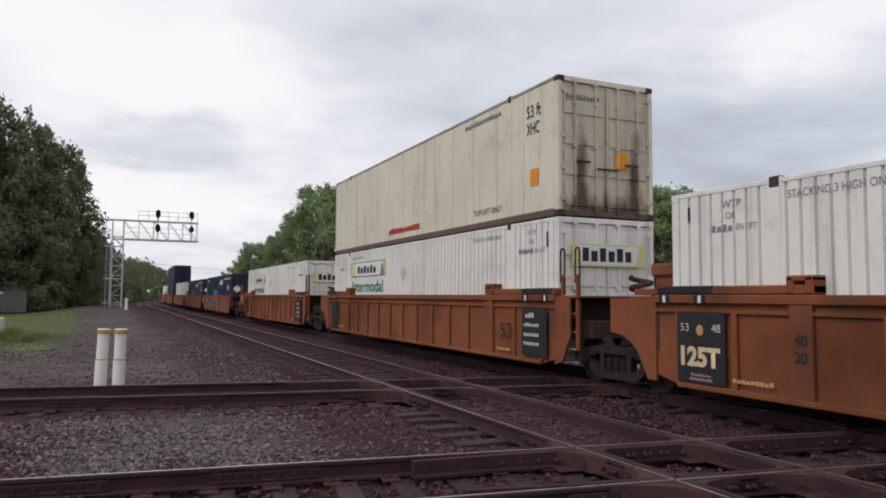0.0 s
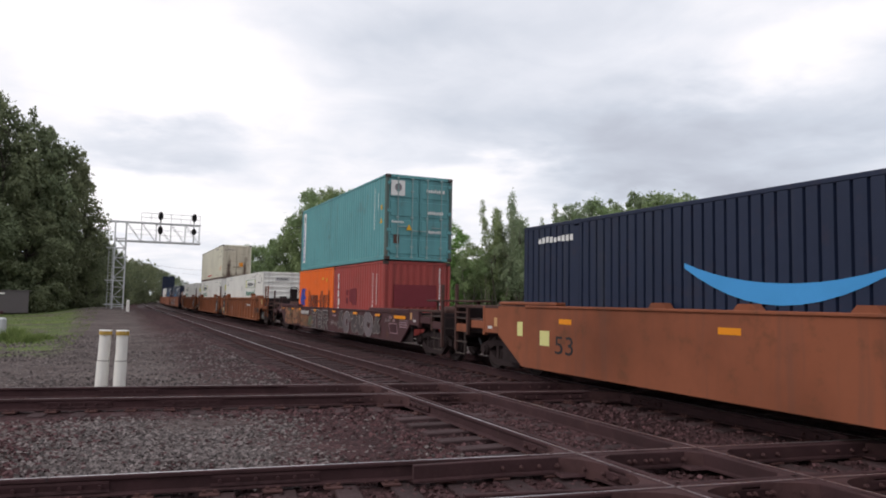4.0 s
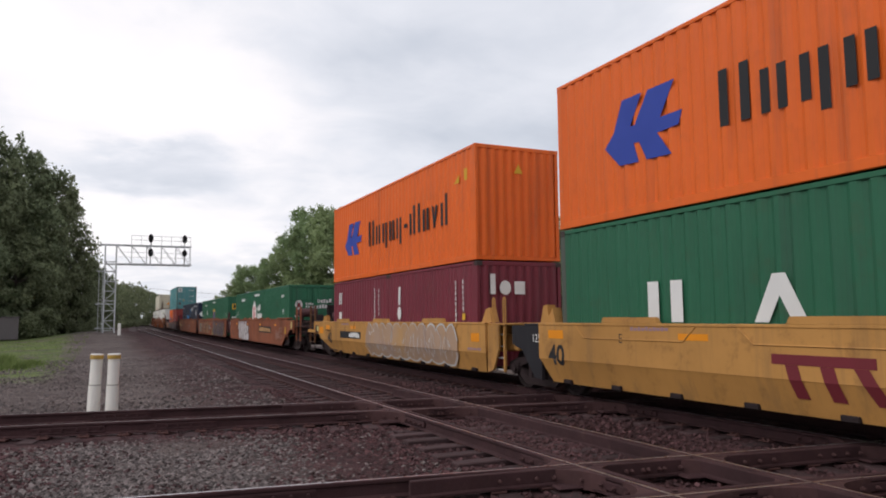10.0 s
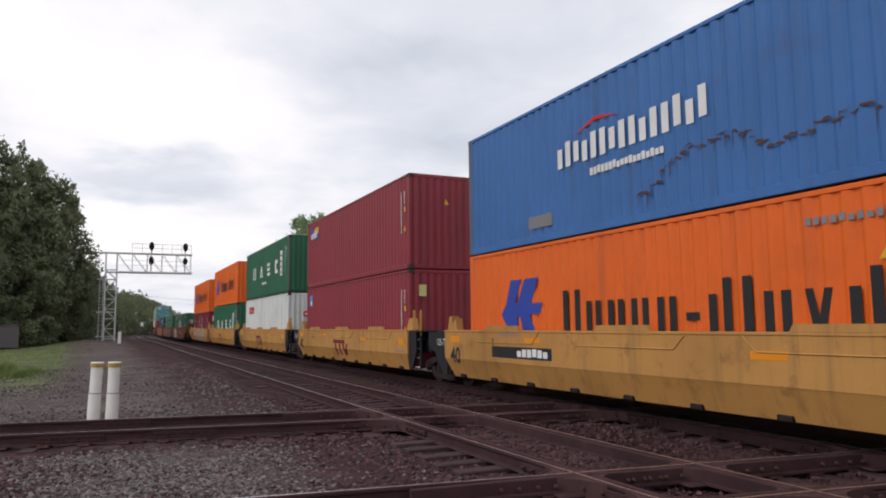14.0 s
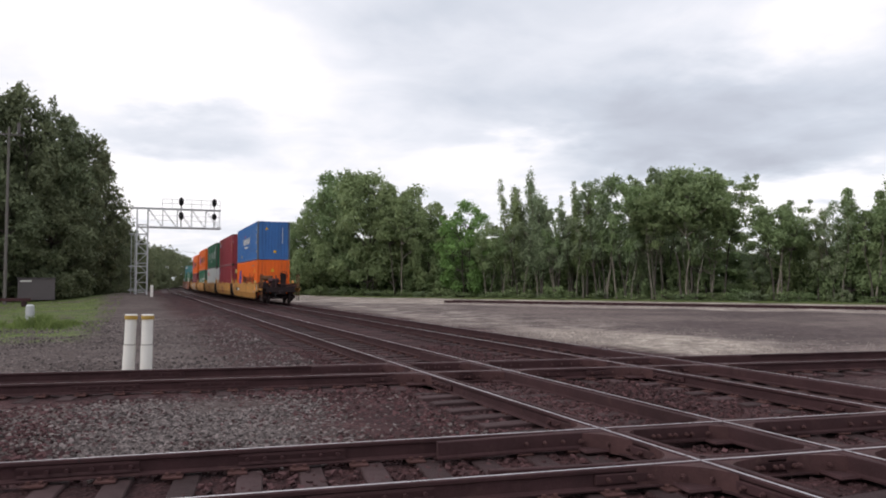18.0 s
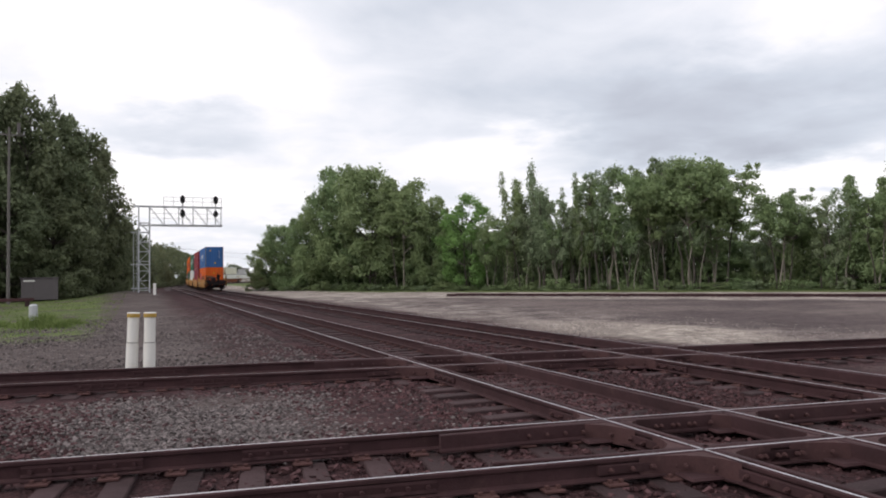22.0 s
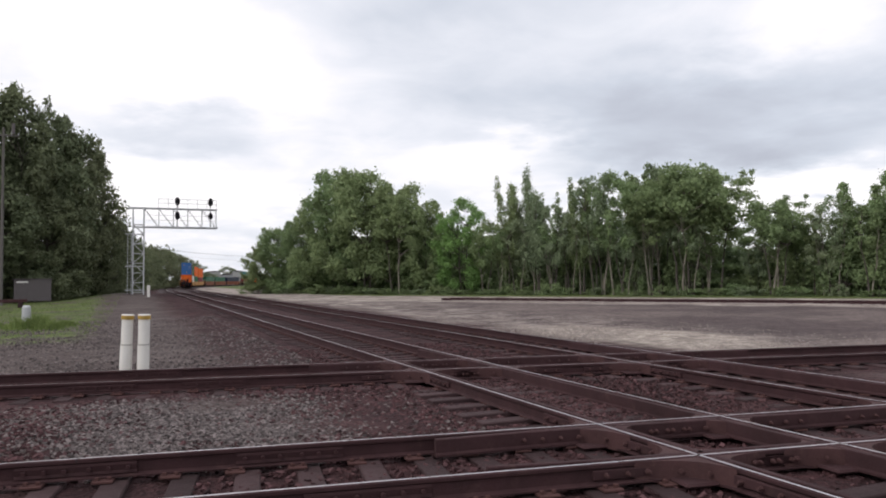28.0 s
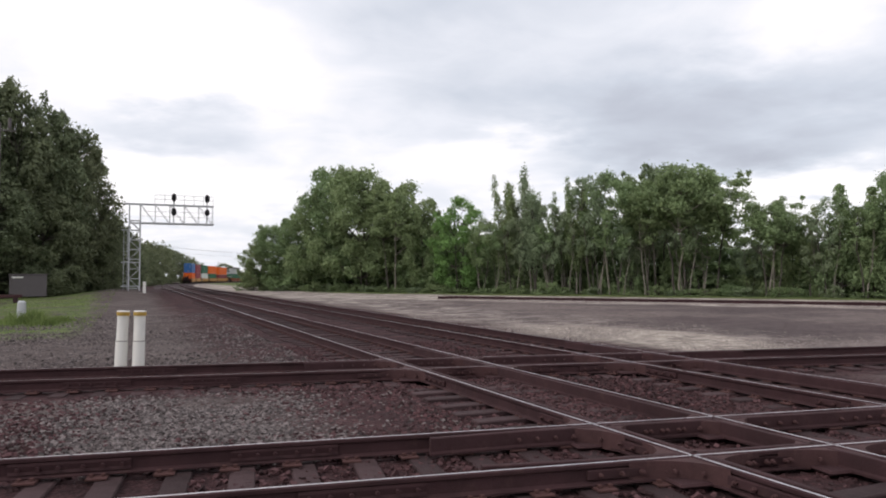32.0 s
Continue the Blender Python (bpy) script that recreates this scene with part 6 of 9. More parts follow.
def graffiti(parent, face, a0, z0, w, h, n, fill, line, seed, back=None, lean=0.1, thick=0.30, edge=0.035, shine=None, span=None):
    """Painted shapes of overlapping brush strokes, each with its outline, on a cloudy ground."""
    r = random.Random(seed)
    lo, hi = span or (z0 - 0.04, z0 + h + 0.04)
    step = w / n
    if back:
        cols = []
        m = max(6, int(w / 0.3))
        for k in range(m):
            qa, qb = a0 + w * k / m, a0 + w * (k + 1) / m
            za = [z0 + h * (0.10 + 0.16 * noise.noise((qa * 1.1, seed, 0))), z0 + h * (0.86 + 0.2 * noise.noise((qa * 0.9, seed, 5)))]
            zb = [z0 + h * (0.10 + 0.16 * noise.noise((qb * 1.1, seed, 0))), z0 + h * (0.86 + 0.2 * noise.noise((qb * 0.9, seed, 5)))]
            cols.append(((qa, za[0]), (qa, za[1]), (qb, zb[1]), (qb, zb[0])))
        spray(parent, face, cols, back, 0.003, lo, hi)
    for k in range(n):
        sh = SHAPES[(seed + k * 3 + k // 4) % len(SHAPES)]
        x0, ww = a0 + k * step - step * 0.06, step * r.uniform(0.95, 1.2)
        zz, hh = z0 + h * r.uniform(0.06, 0.16), h * r.uniform(0.72, 0.86)
        body = thick * min(ww, hh)
        out_, in_ = [], []
        for line_ in sh:
            pts = [(x0 + ww * (0.12 + 0.76 * px) + lean * (py - 0.5) * hh + r.uniform(-0.03, 0.03), zz + hh * py) for px, py in line_]
            out_ += stroke(pts, body + 2 * edge, (0.8, 0.55))
            in_ += stroke(pts, body, (0.75, 0.4))
        spray(parent, face, out_, line, 0.010 + 0.004 * k, lo, hi)
        spray(parent, face, in_, fill[k % len(fill)], 0.0135 + 0.004 * k, lo, hi)
        if shine:
            drips = []
            for _ in range(3):
                x, z = x0 + ww * r.uniform(0.15, 0.85), zz + hh * r.uniform(0.6, 0.95)
                drips += stroke([(x, z), (x + 0.05, z - 0.02), (x + 0.06, z - hh * r.uniform(0.15, 0.4))], 0.028, (0.6, 0.4), 3)
            spray(parent, face, drips, shine, 0.020 + 0.004 * k, lo, hi)


def scribble(parent, face, a, z, w, h, n, mat, seed, lift=0.006, width=0.022):
    """A thin hasty line of loops, no word."""
    r = random.Random(seed)
    q = []
    for k in range(n):
        x = a + w * k / n
        pts = [(x + w / n * r.uniform(0, 0.9), z + h * r.random()) for _ in range(4)]
        q += stroke(pts, width, (0.8, 0.8), 4)
    spray(parent, face, q, mat, lift)


def cloud(parent, face, a0, a1, z0, z1, n, fill, line, seed):
    """A scalloped cloud of thin paint with a pale outline."""
    r = random.Random(seed)
    m = n * 8
    top, bot = [], []
    for k in range(m + 1):
        q = k / m
        b = abs(math.sin(math.pi * q * n)) ** 0.6
        end = min(1, 0.12 + q * 22, 0.12 + (1 - q) * 22) ** 0.5
        mid = (z0 + z1) / 2
        top.append((a0 + (a1 - a0) * q, mid + (z1 - mid) * end * (0.66 + 0.34 * b)))
        b2 = abs(math.sin(math.pi * q * (n - 2) + 0.8)) ** 0.6
        bot.append((a0 + (a1 - a0) * q, mid - (mid - z0) * end * (0.80 + 0.20 * b2)))
    zs = 0.75
    quads = [(bot[k], (bot[k][0], zs), (bot[k + 1][0], zs), bot[k + 1]) for k in range(m)]
    quads += [((top[k][0], zs), top[k], top[k + 1], (top[k + 1][0], zs)) for k in range(m)]
    spray(parent, face, quads, fill, 0.004)
    spray(parent, face, stroke(top, 0.05, sub=2) + stroke(bot, 0.045, sub=2), line, 0.008)
    for k in range(1, 2 * n):
        q = (k + r.uniform(-0.25, 0.25)) / (2 * n)
        x = a0 + (a1 - a0) * q
        spray(parent, face, stroke([(x, z1 - r.uniform(0.15, 0.5)), (x + 0.08, (z0 + z1) / 2), (x + r.uniform(-0.3, 0.2), z0 + r.uniform(0.06, 0.3))], 0.022, (0.5, 0.5), 4), line, 0.009 + 0.0006 * k)


def reflectors(parent, face, length, z, mat=MARK_ORANGE, n=4):
    marks(parent, face, [rect(length * (k + 0.6) / (n + 0.3), z, 0.42, 0.10) for k in range(n)], mat, "reflector_strip")

# ---- the consist, from the front of what is seen to the last unit; distances along the train at the clip's start
LOW53, LOW40 = 0.35, 0.35
H9, H8 = 2.896, 2.591


def white_box(u, end, label, p=2.24, pl=7.6):
    """p: where the name panel begins, pl: where the placard sits, from the far end."""
    c = container(u, LOW53, 16.154, H9, WHITE, label, "ribbed", end)
    f = Side(-1.219, 16.154)
    marks(c, f, [rect(p, 1.96, 3.74, 0.52)], MARK_LEMON, "name_panel", 0.004)
    marks(c, f, [[(p + 0.55, 1.99), (p + 3.2, 1.99), (p + 3.45, 2.45), (p + 0.35, 2.45)]], MARK_WHITE, "name_panel", 0.007)
    marks(c, f, bars(p + 0.78, 2.07, 2.1, 0.26, 6, 0.28, 3), MARK_BLACK, "name_bars", 0.010)
    marks(c, f, [rect(p, 2.455, 3.74, 0.025), rect(p, 1.96, 3.74, 0.025), rect(p, 1.985, 0.025, 0.47), rect(p + 3.715, 1.985, 0.025, 0.47)], MARK_GREEN, "name_border", 0.010)
    marks(c, f, [[(p + 3.25, 2.0), (p + 3.6, 1.98), (p + 3.62, 2.15), (p + 3.4, 2.4)]], MARK_GREY, "name_border", 0.012)
    writing("Intermodal", f, p + 0.12, 1.42, 0.40, MARK_GREEN, c, 3.4, bold=0.010)
    marks(c, f, [oval(pl, 1.95, 0.24, 0.24, 4)], MARK_SILVER, "placard")
    writing("WTP", f, 14.95, 2.58, 0.13, MARK_GREY, c)
    writing("OR", f, 15.02, 2.40, 0.11, MARK_GREY, c)
    marks(c, f, bars(14.6, 2.20, 0.62, 0.11, 6, 0.3, 6), MARK_GREY, "small_writing")
    writing("EN LIFT", f, 15.26, 2.20, 0.11, MARK_GREY, c, 0.42)
    for a in (2.2, 12.35):
        writing("STACKING 3 HIGH ONLY", f, a, 2.60, 0.11, MARK_GREY, c, 1.5)
    writing("WTP", f, 1.05, 2.58, 0.12, MARK_GREY, c)
    writing("OR", f, 1.12, 2.42, 0.10, MARK_GREY, c)
    marks(c, f, bars(0.85, 2.24, 0.42, 0.10, 4, 0.3, 6), MARK_GREY, "small_writing")
    writing("EN LIFT", f, 1.32, 2.24, 0.10, MARK_GREY, c, 0.36)
    marks(c, f, [rect(0.36, 2.45, 0.05, 0.22)], MARK_BLACK, "small_writing")
    marks(c, f, [rect(15.72, 2.30, 0.06, 0.32)], MARK_BLACK, "small_writing")
    e = End(-0.03)
    if end == "doors":
        marks(c, e, [rect(0.30, 1.90, 1.85, 0.46)], MARK_LEMON, "name_panel", 0.016)
        marks(c, e, [[(0.52, 1.93), (1.9, 1.93), (2.02, 2.33), (0.42, 2.33)]], MARK_WHITE, "name_panel", 0.019)
        marks(c, e, bars(0.55, 2.0, 1.3, 0.28, 6, 0.28, 3), MARK_BLACK, "name_bars", 0.022)
    else:
        marks(c, e, [rect(0.75, 2.35, 0.9, 0.26)], MARK_SILVER, "name_panel", 0.012)
        marks(c, e, bars(0.85, 2.42, 0.7, 0.12, 6, 0.28, 3), MARK_BLACK, "name_bars", 0.016)
        marks(c, e, [[(0.1, 1.35), (0.4, 1.05), (0.7, 1.35), (0.4, 1.65)]], MARK_WHITE, "placard", 0.016)
    return c


white_box(28.18, "doors", "white ribbed 53-foot container with a lemon name panel")
white_box(7.3, "doors", "white ribbed 53-foot container under a beige one")
white_box(-12.1, "ribbed", "white ribbed 53-foot container with green lettering", 9.89, 8.11)

up = container(7.3, 3.28, 16.154, H9, BEIGE, "yellowed white flat-sided 53-foot container, doors streaked with rust", "flat", "doors", BEIGE_DOOR)
f = Side(-1.219, 16.154)
writing("53 ft", f, 14.93, 2.22, 0.28, MARK_BLACK, up, 0.58)
writing("XHC", f, 14.93, 1.84, 0.28, MARK_BLACK, up, 0.52)
writing("TOP LIFT ONLY", f, 12.4, 0.32, 0.14, MARK_BLACK, up, 1.45)
marks(up, f, bars(11.9, 2.58, 1.9, 0.11, 14, 0.3, 4), MARK_GREY, "small_writing")
marks(up, f, bars(6.26, 0.32, 2.65, 0.17, 20, 0.3, 8), MARK_RED, "small_writing")
marks(up, f, [rect(15.08, 0.72, 0.32, 0.36)], MARK_ORANGE, "placard")
e = End(0.0)
marks(up, e, [rect(1.42, 1.05, 0.34, 0.34)], MARK_ORANGE, "placard", 0.02)
marks(up, e, bars(0.2, 2.42, 0.85, 0.10, 10, 0.3, 2), MARK_GREY, "small_writing", 0.006)
tl = container(-34.15, LOW40 + H8 + 0.035, 12.192, H9, TEAL, "teal corrugated 40-foot container with barred doors", "corrugated", "doors")
f = Side(-1.219, 12.192)
marks(tl, f, [rect(0.55, 0.35, 0.42, 2.35)], MARK_WHITE, "name_panel")
marks(tl, f, bars(0.63, 0.45, 0.28, 1.75, 8, 0.25, 4, True), MARK_BLUE, "name_bars", 0.008)
marks(tl, f, [oval(0.76, 2.42, 0.12, 0.17, 12)], MARK_GREY, "emblem", 0.008)
marks(tl, f, bars(10.98, 1.1, 0.11, 1.5, 12, 0.3, 9, True) + bars(11.36, 1.75, 0.1, 0.6, 6, 0.3, 2, True), MARK_WHITE, "small_writing")
marks(tl, f, [rect(11.66, 1.72, 0.14, 0.16), [(11.60, 1.26), (11.82, 1.26), (11.71, 1.46)]], MARK_YELLOW, "warning_label")
e = End(0.0)
marks(tl, e, [rect(0.16, 2.18, 0.5, 0.52)], MARK_WHITE, "placard", 0.006)
marks(tl, e, [oval(0.42, 2.46, 0.13, 0.14, 10)], MARK_GREY, "emblem", 0.010)
marks(tl, e, [[(0.72, 1.02), (0.94, 1.02), (0.83, 1.22)]], MARK_YELLOW, "warning_label", 0.02)
marks(tl, e, bars(1.45, 2.35, 0.7, 0.11, 9, 0.3, 4) + bars(1.5, 1.6, 0.6, 0.1, 8, 0.3, 5) + bars(1.55, 0.95, 0.5, 0.09, 7, 0.3, 6) + bars(0.2, 1.25, 0.45, 0.07, 8, 0.3, 6), MARK_WHITE, "small_writing", 0.02)
marks(tl, e, [rect(0.28, 0.55, 0.2, 0.3)], MARK_RUST, "rust_patch", 0.006)

oc = container(-27.93, LOW40, 6.058, H8, ORANGE, "orange corrugated 20-foot container with a blue emblem", "corrugated", "wall")
rc = container(-34.08, LOW40, 6.058, H8, RED_OXIDE, "faded red corrugated 20-foot container with a painted-over end", "corrugated", "wall")
f = Side(-1.219, 6.058)
marks(rc, f, bars(0.62, 0.40, 0.34, 1.95, 6, 0.2, 4, True), MARK_WHITE, "name_bars")
marks(rc, f, bars(4.9, 0.35, 0.11, 1.9, 14, 0.3, 4, True) + bars(5.3, 1.1, 0.1, 1.1, 9, 0.3, 6, True), MARK_WHITE, "small_writing")
marks(rc, f, [rect(5.28, 0.8, 0.16, 0.2)], MARK_YELLOW, "warning_label")
marks(rc, f, [rect(1.75, 1.45, 0.28, 0.2), rect(1.75, 1.12, 0.3, 0.22), rect(2.2, 1.18, 0.34, 0.5), rect(2.58, 1.08, 0.5, 0.62)], MARK_DKRED, "paint_patch")
e = End(-0.016)
marks(rc, e, [rect(0.35, 1.05, 1.55, 0.75)], MARK_DKRED, "paint_patch", 0.006)
marks(rc, e, bars(2.0, 0.9, 0.1, 1.5, 14, 0.3, 3, True), MARK_WHITE, "small_writing", 0.008)


def blue_emblem(c, f, a, z, k, kz, mat=MARK_BLUE):
    """Two slanted strokes with a step between, as the carrier's sign."""
    polys = [[(0.26, 1), (0.52, 1), (0.36, 0.58), (0.42, 0.58), (0.60, 1), (0.92, 1), (0.74, 0.56), (1.0, 0.56), (0.95, 0.38), (0.70, 0.36), (0.86, 0.02), (0.56, 0.04), (0.47, 0.32), (0.40, 0.32), (0.46, 0.04), (0.2, 0.06), (0.0, 0.37), (0.13, 0.56)]]
    marks(c, f, [[(a + p * k, z + q * kz) for p, q in poly] for poly in polys], mat, "emblem")


def carrier_name(c, f, a, z, w, h):
    """The carrier's name as plain dark bars of the letters' widths and heights."""
    word = ((1.0, 1.0, 0), (0.8, 0.74, 0), (0.8, 0.74, -0.22), (0.8, 0.74, 0), (0.8, 0.74, -0.22), (0.5, 0.14, 0.3), (0.8, 1.0, 0), (0.3, 1.0, 0), (0.8, 0.74, 0), (0.75, 0.74, -0.22), (0.8, 1.0, 0))
    tot = sum(q for q, _, _ in word) + 0.34 * (len(word) - 1)
    k, x = w / tot, a
    for n, (q, hh, low) in enumerate(word):
        z0, z1 = z + h * low, z + h * hh * (1 if low <= 0 else 1) + (h * low if low > 0 else 0)
        ww = q * k
        if n == 0:
            polys = [rect(x, z0, ww * 0.3, z1 - z0), rect(x + ww * 0.7, z0, ww * 0.3, z1 - z0)]
        elif q < 0.6:
            polys = [rect(x, z0, ww, z1 - z0)]
        elif n == 9:
            polys = [rect(x + ww * 0.3, z, ww * 0.28, h * 0.74, ww * 0.36), rect(x + ww * 0.3, z, ww * 0.28, h * 0.74, -ww * 0.3)]
        else:          # two plain bars to each letter's width
            polys = [rect(x, z, ww * 0.34, h * 0.74), rect(x + ww * 0.62, z0, ww * 0.34, z1 - z0)]
        for p in polys:
            marks(c, f, [p], MARK_BLACK, "name_bar")
        x += (q + 0.34) * k


f = Side(-1.219, 6.058)
blue_emblem(oc, f, 0.33, 0.95, 1.1, 0.80)
carrier_name(oc, f, 1.92, 0.92, 3.55, 0.72)
marks(oc, f, [rect(5.0, 2.0, 0.14, 0.16), rect(4.3, 2.1, 0.3, 0.1)], MARK_YELLOW, "warning_label")


def navy_box(u, label):
    c = container(u, LOW53, 16.154, H9, NAVY, label, "ribbed", "doors")
    f = Side(-1.219, 16.154)
    lo, hi = [], []
    for k in range(15):
        q = k / 14
        z = 1.42 + 0.75 * (1.75 * q - 0.78) ** 2
        t = 0.13 * math.sin(math.pi * min(1, q * 1.15 + 0.05)) + 0.02
        lo.append((4.9 + 4.2 * q, z - t))
        hi.append((4.9 + 4.2 * q, z + t))
    marks(c, f, [lo + hi[::-1]], MARK_SKY, "emblem")
    marks(c, f, [[(8.6, 2.2), (9.5, 2.45), (9.4, 1.75), (9.1, 2.1)]], MARK_SKY, "emblem")
    marks(c, f, bars(9.65, 2.1, 1.7, 0.40, 5, 0.25, 9), MARK_WHITE, "name_bars")
    marks(c, f, [[(14.0, 1.85), (14.35, 1.5), (14.7, 1.85), (14.35, 2.2)]] + bars(12.0, 2.5, 1.8, 0.12, 12, 0.3, 3) + bars(14.2, 2.5, 1.2, 0.12, 10, 0.3, 4) + bars(0.6, 2.5, 1.3, 0.12, 9, 0.3, 5), MARK_WHITE, "small_writing")
    e = End(0.0)
    marks(c, e, [[(0.12, 1.75), (0.42, 1.45), (0.72, 1.75), (0.42, 2.05)]] + bars(0.15, 0.75, 0.7, 0.14, 6, 0.3, 3), MARK_WHITE, "placard", 0.02)
    return c


navy_box(-59.3, "navy blue ribbed 53-foot container with a pale blue arc on it")


def green_box(u, label):
    return container(u, LOW53, 16.154, H9, GREEN, label, "ribbed", "doors")


emp = green_box(-79.15, "dark green ribbed 53-foot container with a yellow square panel")
f, e = Side(-1.219, 16.154), End(0.0)
marks(emp, f, [rect(7.54, 1.17, 1.52, 0.86)], MARK_YELLOW, "name_panel")
marks(emp, f, [rect(7.66, 1.26, 0.13, 0.68), rect(7.88, 1.26, 0.10, 0.68)], MARK_BLACK, "name_bars", 0.008)
marks(emp, f, [rect(8.08, 1.26, 0.14, 0.62), rect(8.28, 1.26, 0.12, 0.62), rect(8.46, 1.26, 0.12, 0.62), rect(8.66, 1.26, 0.12, 0.62), rect(8.84, 1.26, 0.10, 0.62)], MARK_BLUE, "name_bars", 0.011)
marks(emp, f, bars(2.3, 2.38, 1.3, 0.16, 10, 0.3, 3) + bars(7.5, 2.56, 1.65, 0.14, 16, 0.2, 4) + [[(3.55, 1.78), (3.8, 1.45), (4.05, 1.78), (3.8, 2.11)]], MARK_WHITE, "small_writing")
writing("53'", f, 0.85, 1.45, 0.24, MARK_WHITE, emp)
writing("53'", f, 14.85, 1.45, 0.24, MARK_WHITE, emp)
marks(emp, e, [rect(0.30, 1.95, 0.75, 0.42)], MARK_YELLOW, "name_panel", 0.02)
marks(emp, e, bars(0.38, 2.02, 0.58, 0.28, 3, 0.2, 3), MARK_BLACK, "name_bars", 0.024)
marks(emp, e, bars(1.4, 2.12, 0.8, 0.16, 5, 0.3, 3) + bars(1.4, 1.9, 0.8, 0.16, 6, 0.3, 4) + [[(1.5, 1.3), (1.75, 1.05), (2.0, 1.3), (1.75, 1.6)]] + bars(0.3, 1.3, 0.6, 0.14, 5, 0.3, 6), MARK_WHITE, "small_writing", 0.02)

hub = green_box(-99.05, "green ribbed 53-foot container with a white house-shaped emblem")
marks(hub, f, [[(6.27, 1.22), (7.6, 1.22), (7.6, 1.85), (6.95, 2.34), (6.27, 1.85)]], MARK_WHITE, "emblem")
marks(hub, f, [rect(6.58, 1.28, 0.22, 0.36), rect(7.02, 1.28, 0.22, 0.36), rect(6.58, 1.70, 0.22, 0.28), rect(7.02, 1.70, 0.22, 0.28)], MARK_RED, "emblem", 0.008)
marks(hub, f, bars(7.95, 1.68, 0.95, 0.34, 3, 0.25, 5) + bars(7.95, 1.24, 1.4, 0.34, 5, 0.2, 6), MARK_WHITE, "name_bars")
marks(hub, f, bars(2.25, 2.38, 1.35, 0.17, 10, 0.3, 3) + bars(7.0, 2.58, 1.6, 0.12, 16, 0.2, 4) + bars(14.5, 2.3, 0.6, 0.14, 3, 0.3, 5), MARK_WHITE, "small_writing")
writing("53'", f, 0.65, 1.45, 0.26, MARK_WHITE, hub)
writing("53'", f, 14.75, 1.45, 0.26, MARK_WHITE, hub)
marks(hub, e, [oval(0.5, 1.9, 0.2, 0.26, 6)], MARK_SILVER, "emblem", 0.02)
marks(hub, e, [rect(0.42, 1.80, 0.16, 0.2)], MARK_DKRED, "emblem", 0.024)
marks(hub, e, bars(0.85, 1.9, 0.4, 0.10, 4, 0.3, 3) + bars(0.85, 1.76, 0.5, 0.10, 5, 0.3, 3) + bars(1.45, 2.0, 0.75, 0.18, 5, 0.3, 4) + bars(1.4, 1.72, 0.85, 0.18, 6, 0.3, 5) + bars(0.3, 1.3, 0.8, 0.1, 8, 0.3, 5), MARK_SILVER, "small_writing", 0.02)


def small_marks(c, f, a, z, h, label_mat=MARK_YELLOW):
    marks(c, f, bars(a, z, 0.12, h, int(h / 0.13), 0.25, 7, True) + bars(a + 0.42, z + h * 0.55, 0.1, h * 0.45, int(h / 0.3), 0.25, 8, True), MARK_WHITE, "small_writing")
    marks(c, f, [rect(a + 0.40, z + h * 0.42, 0.16, 0.16), [(a + 0.34, z + h * 0.05), (a + 0.64, z + h * 0.05), (a + 0.49, z + h * 0.05 + 0.26)]], label_mat, "warning_label")


F40 = Side(-1.219, 12.192)
E0 = End(-0.016)
hl1 = container(-119.1, LOW40 + H8 + 0.035, 12.192, H9, ORANGE, "orange corrugated 40-foot container stacked on two maroon ones")
hl2 = container(-134.9, LOW40 + H9 + 0.035, 12.192, H9, ORANGE, "orange corrugated 40-foot container stacked on a green one")
for c in (hl1, hl2):
    blue_emblem(c, F40, 1.5, 0.85, 1.95, 1.22)
    carrier_name(c, F40, 4.2, 1.05, 6.4, 0.85)
    marks(c, F40, [[(11.0, 2.05), (11.3, 2.05), (11.3, 2.25)], rect(11.6, 2.05, 0.16, 0.30)], MARK_YELLOW, "warning_label")
    marks(c, E0, [[(1.1, 2.2), (1.35, 2.2), (1.22, 2.45)]], MARK_YELLOW, "warning_label", 0.01)
tx1 = container(-113.02, LOW40, 6.058, H8, MAROON, "maroon corrugated 20-foot container with white vertical writing")
tx2 = container(-119.12, LOW40, 6.058, H8, MAROON, "maroon corrugated 20-foot container with white blocks on its end")
F20 = Side(-1.219, 6.058)
marks(tx1, F20, [rect(0.68, 1.74, 0.13, 0.45, 0.06), rect(0.90, 1.74, 0.10, 0.45, 0.06), rect(0.68, 0.85, 0.3, 0.6, 0.06)], MARK_WHITE, "name_bars")
marks(tx1, F20, bars(4.75, 0.5, 0.12, 1.75, 14, 0.25, 7, True) + bars(5.15, 1.3, 0.1, 0.9, 6, 0.25, 8, True), MARK_WHITE, "small_writing")
marks(tx2, F20, [rect(0.84, 1.62, 0.16, 0.55, 0.03), oval(0.92, 1.36, 0.15, 0.2, 14), rect(0.76, 0.72, 0.28, 0.38)], MARK_WHITE, "name_bars")
small_marks(tx2, F20, 4.85, 0.4, 1.8)
marks(tx2, E0, [rect(0.36, 1.78, 0.14, 0.5), oval(0.78, 1.94, 0.16, 0.18, 14), rect(1.04, 1.78, 0.3, 0.32)], MARK_WHITE, "name_bars", 0.01)


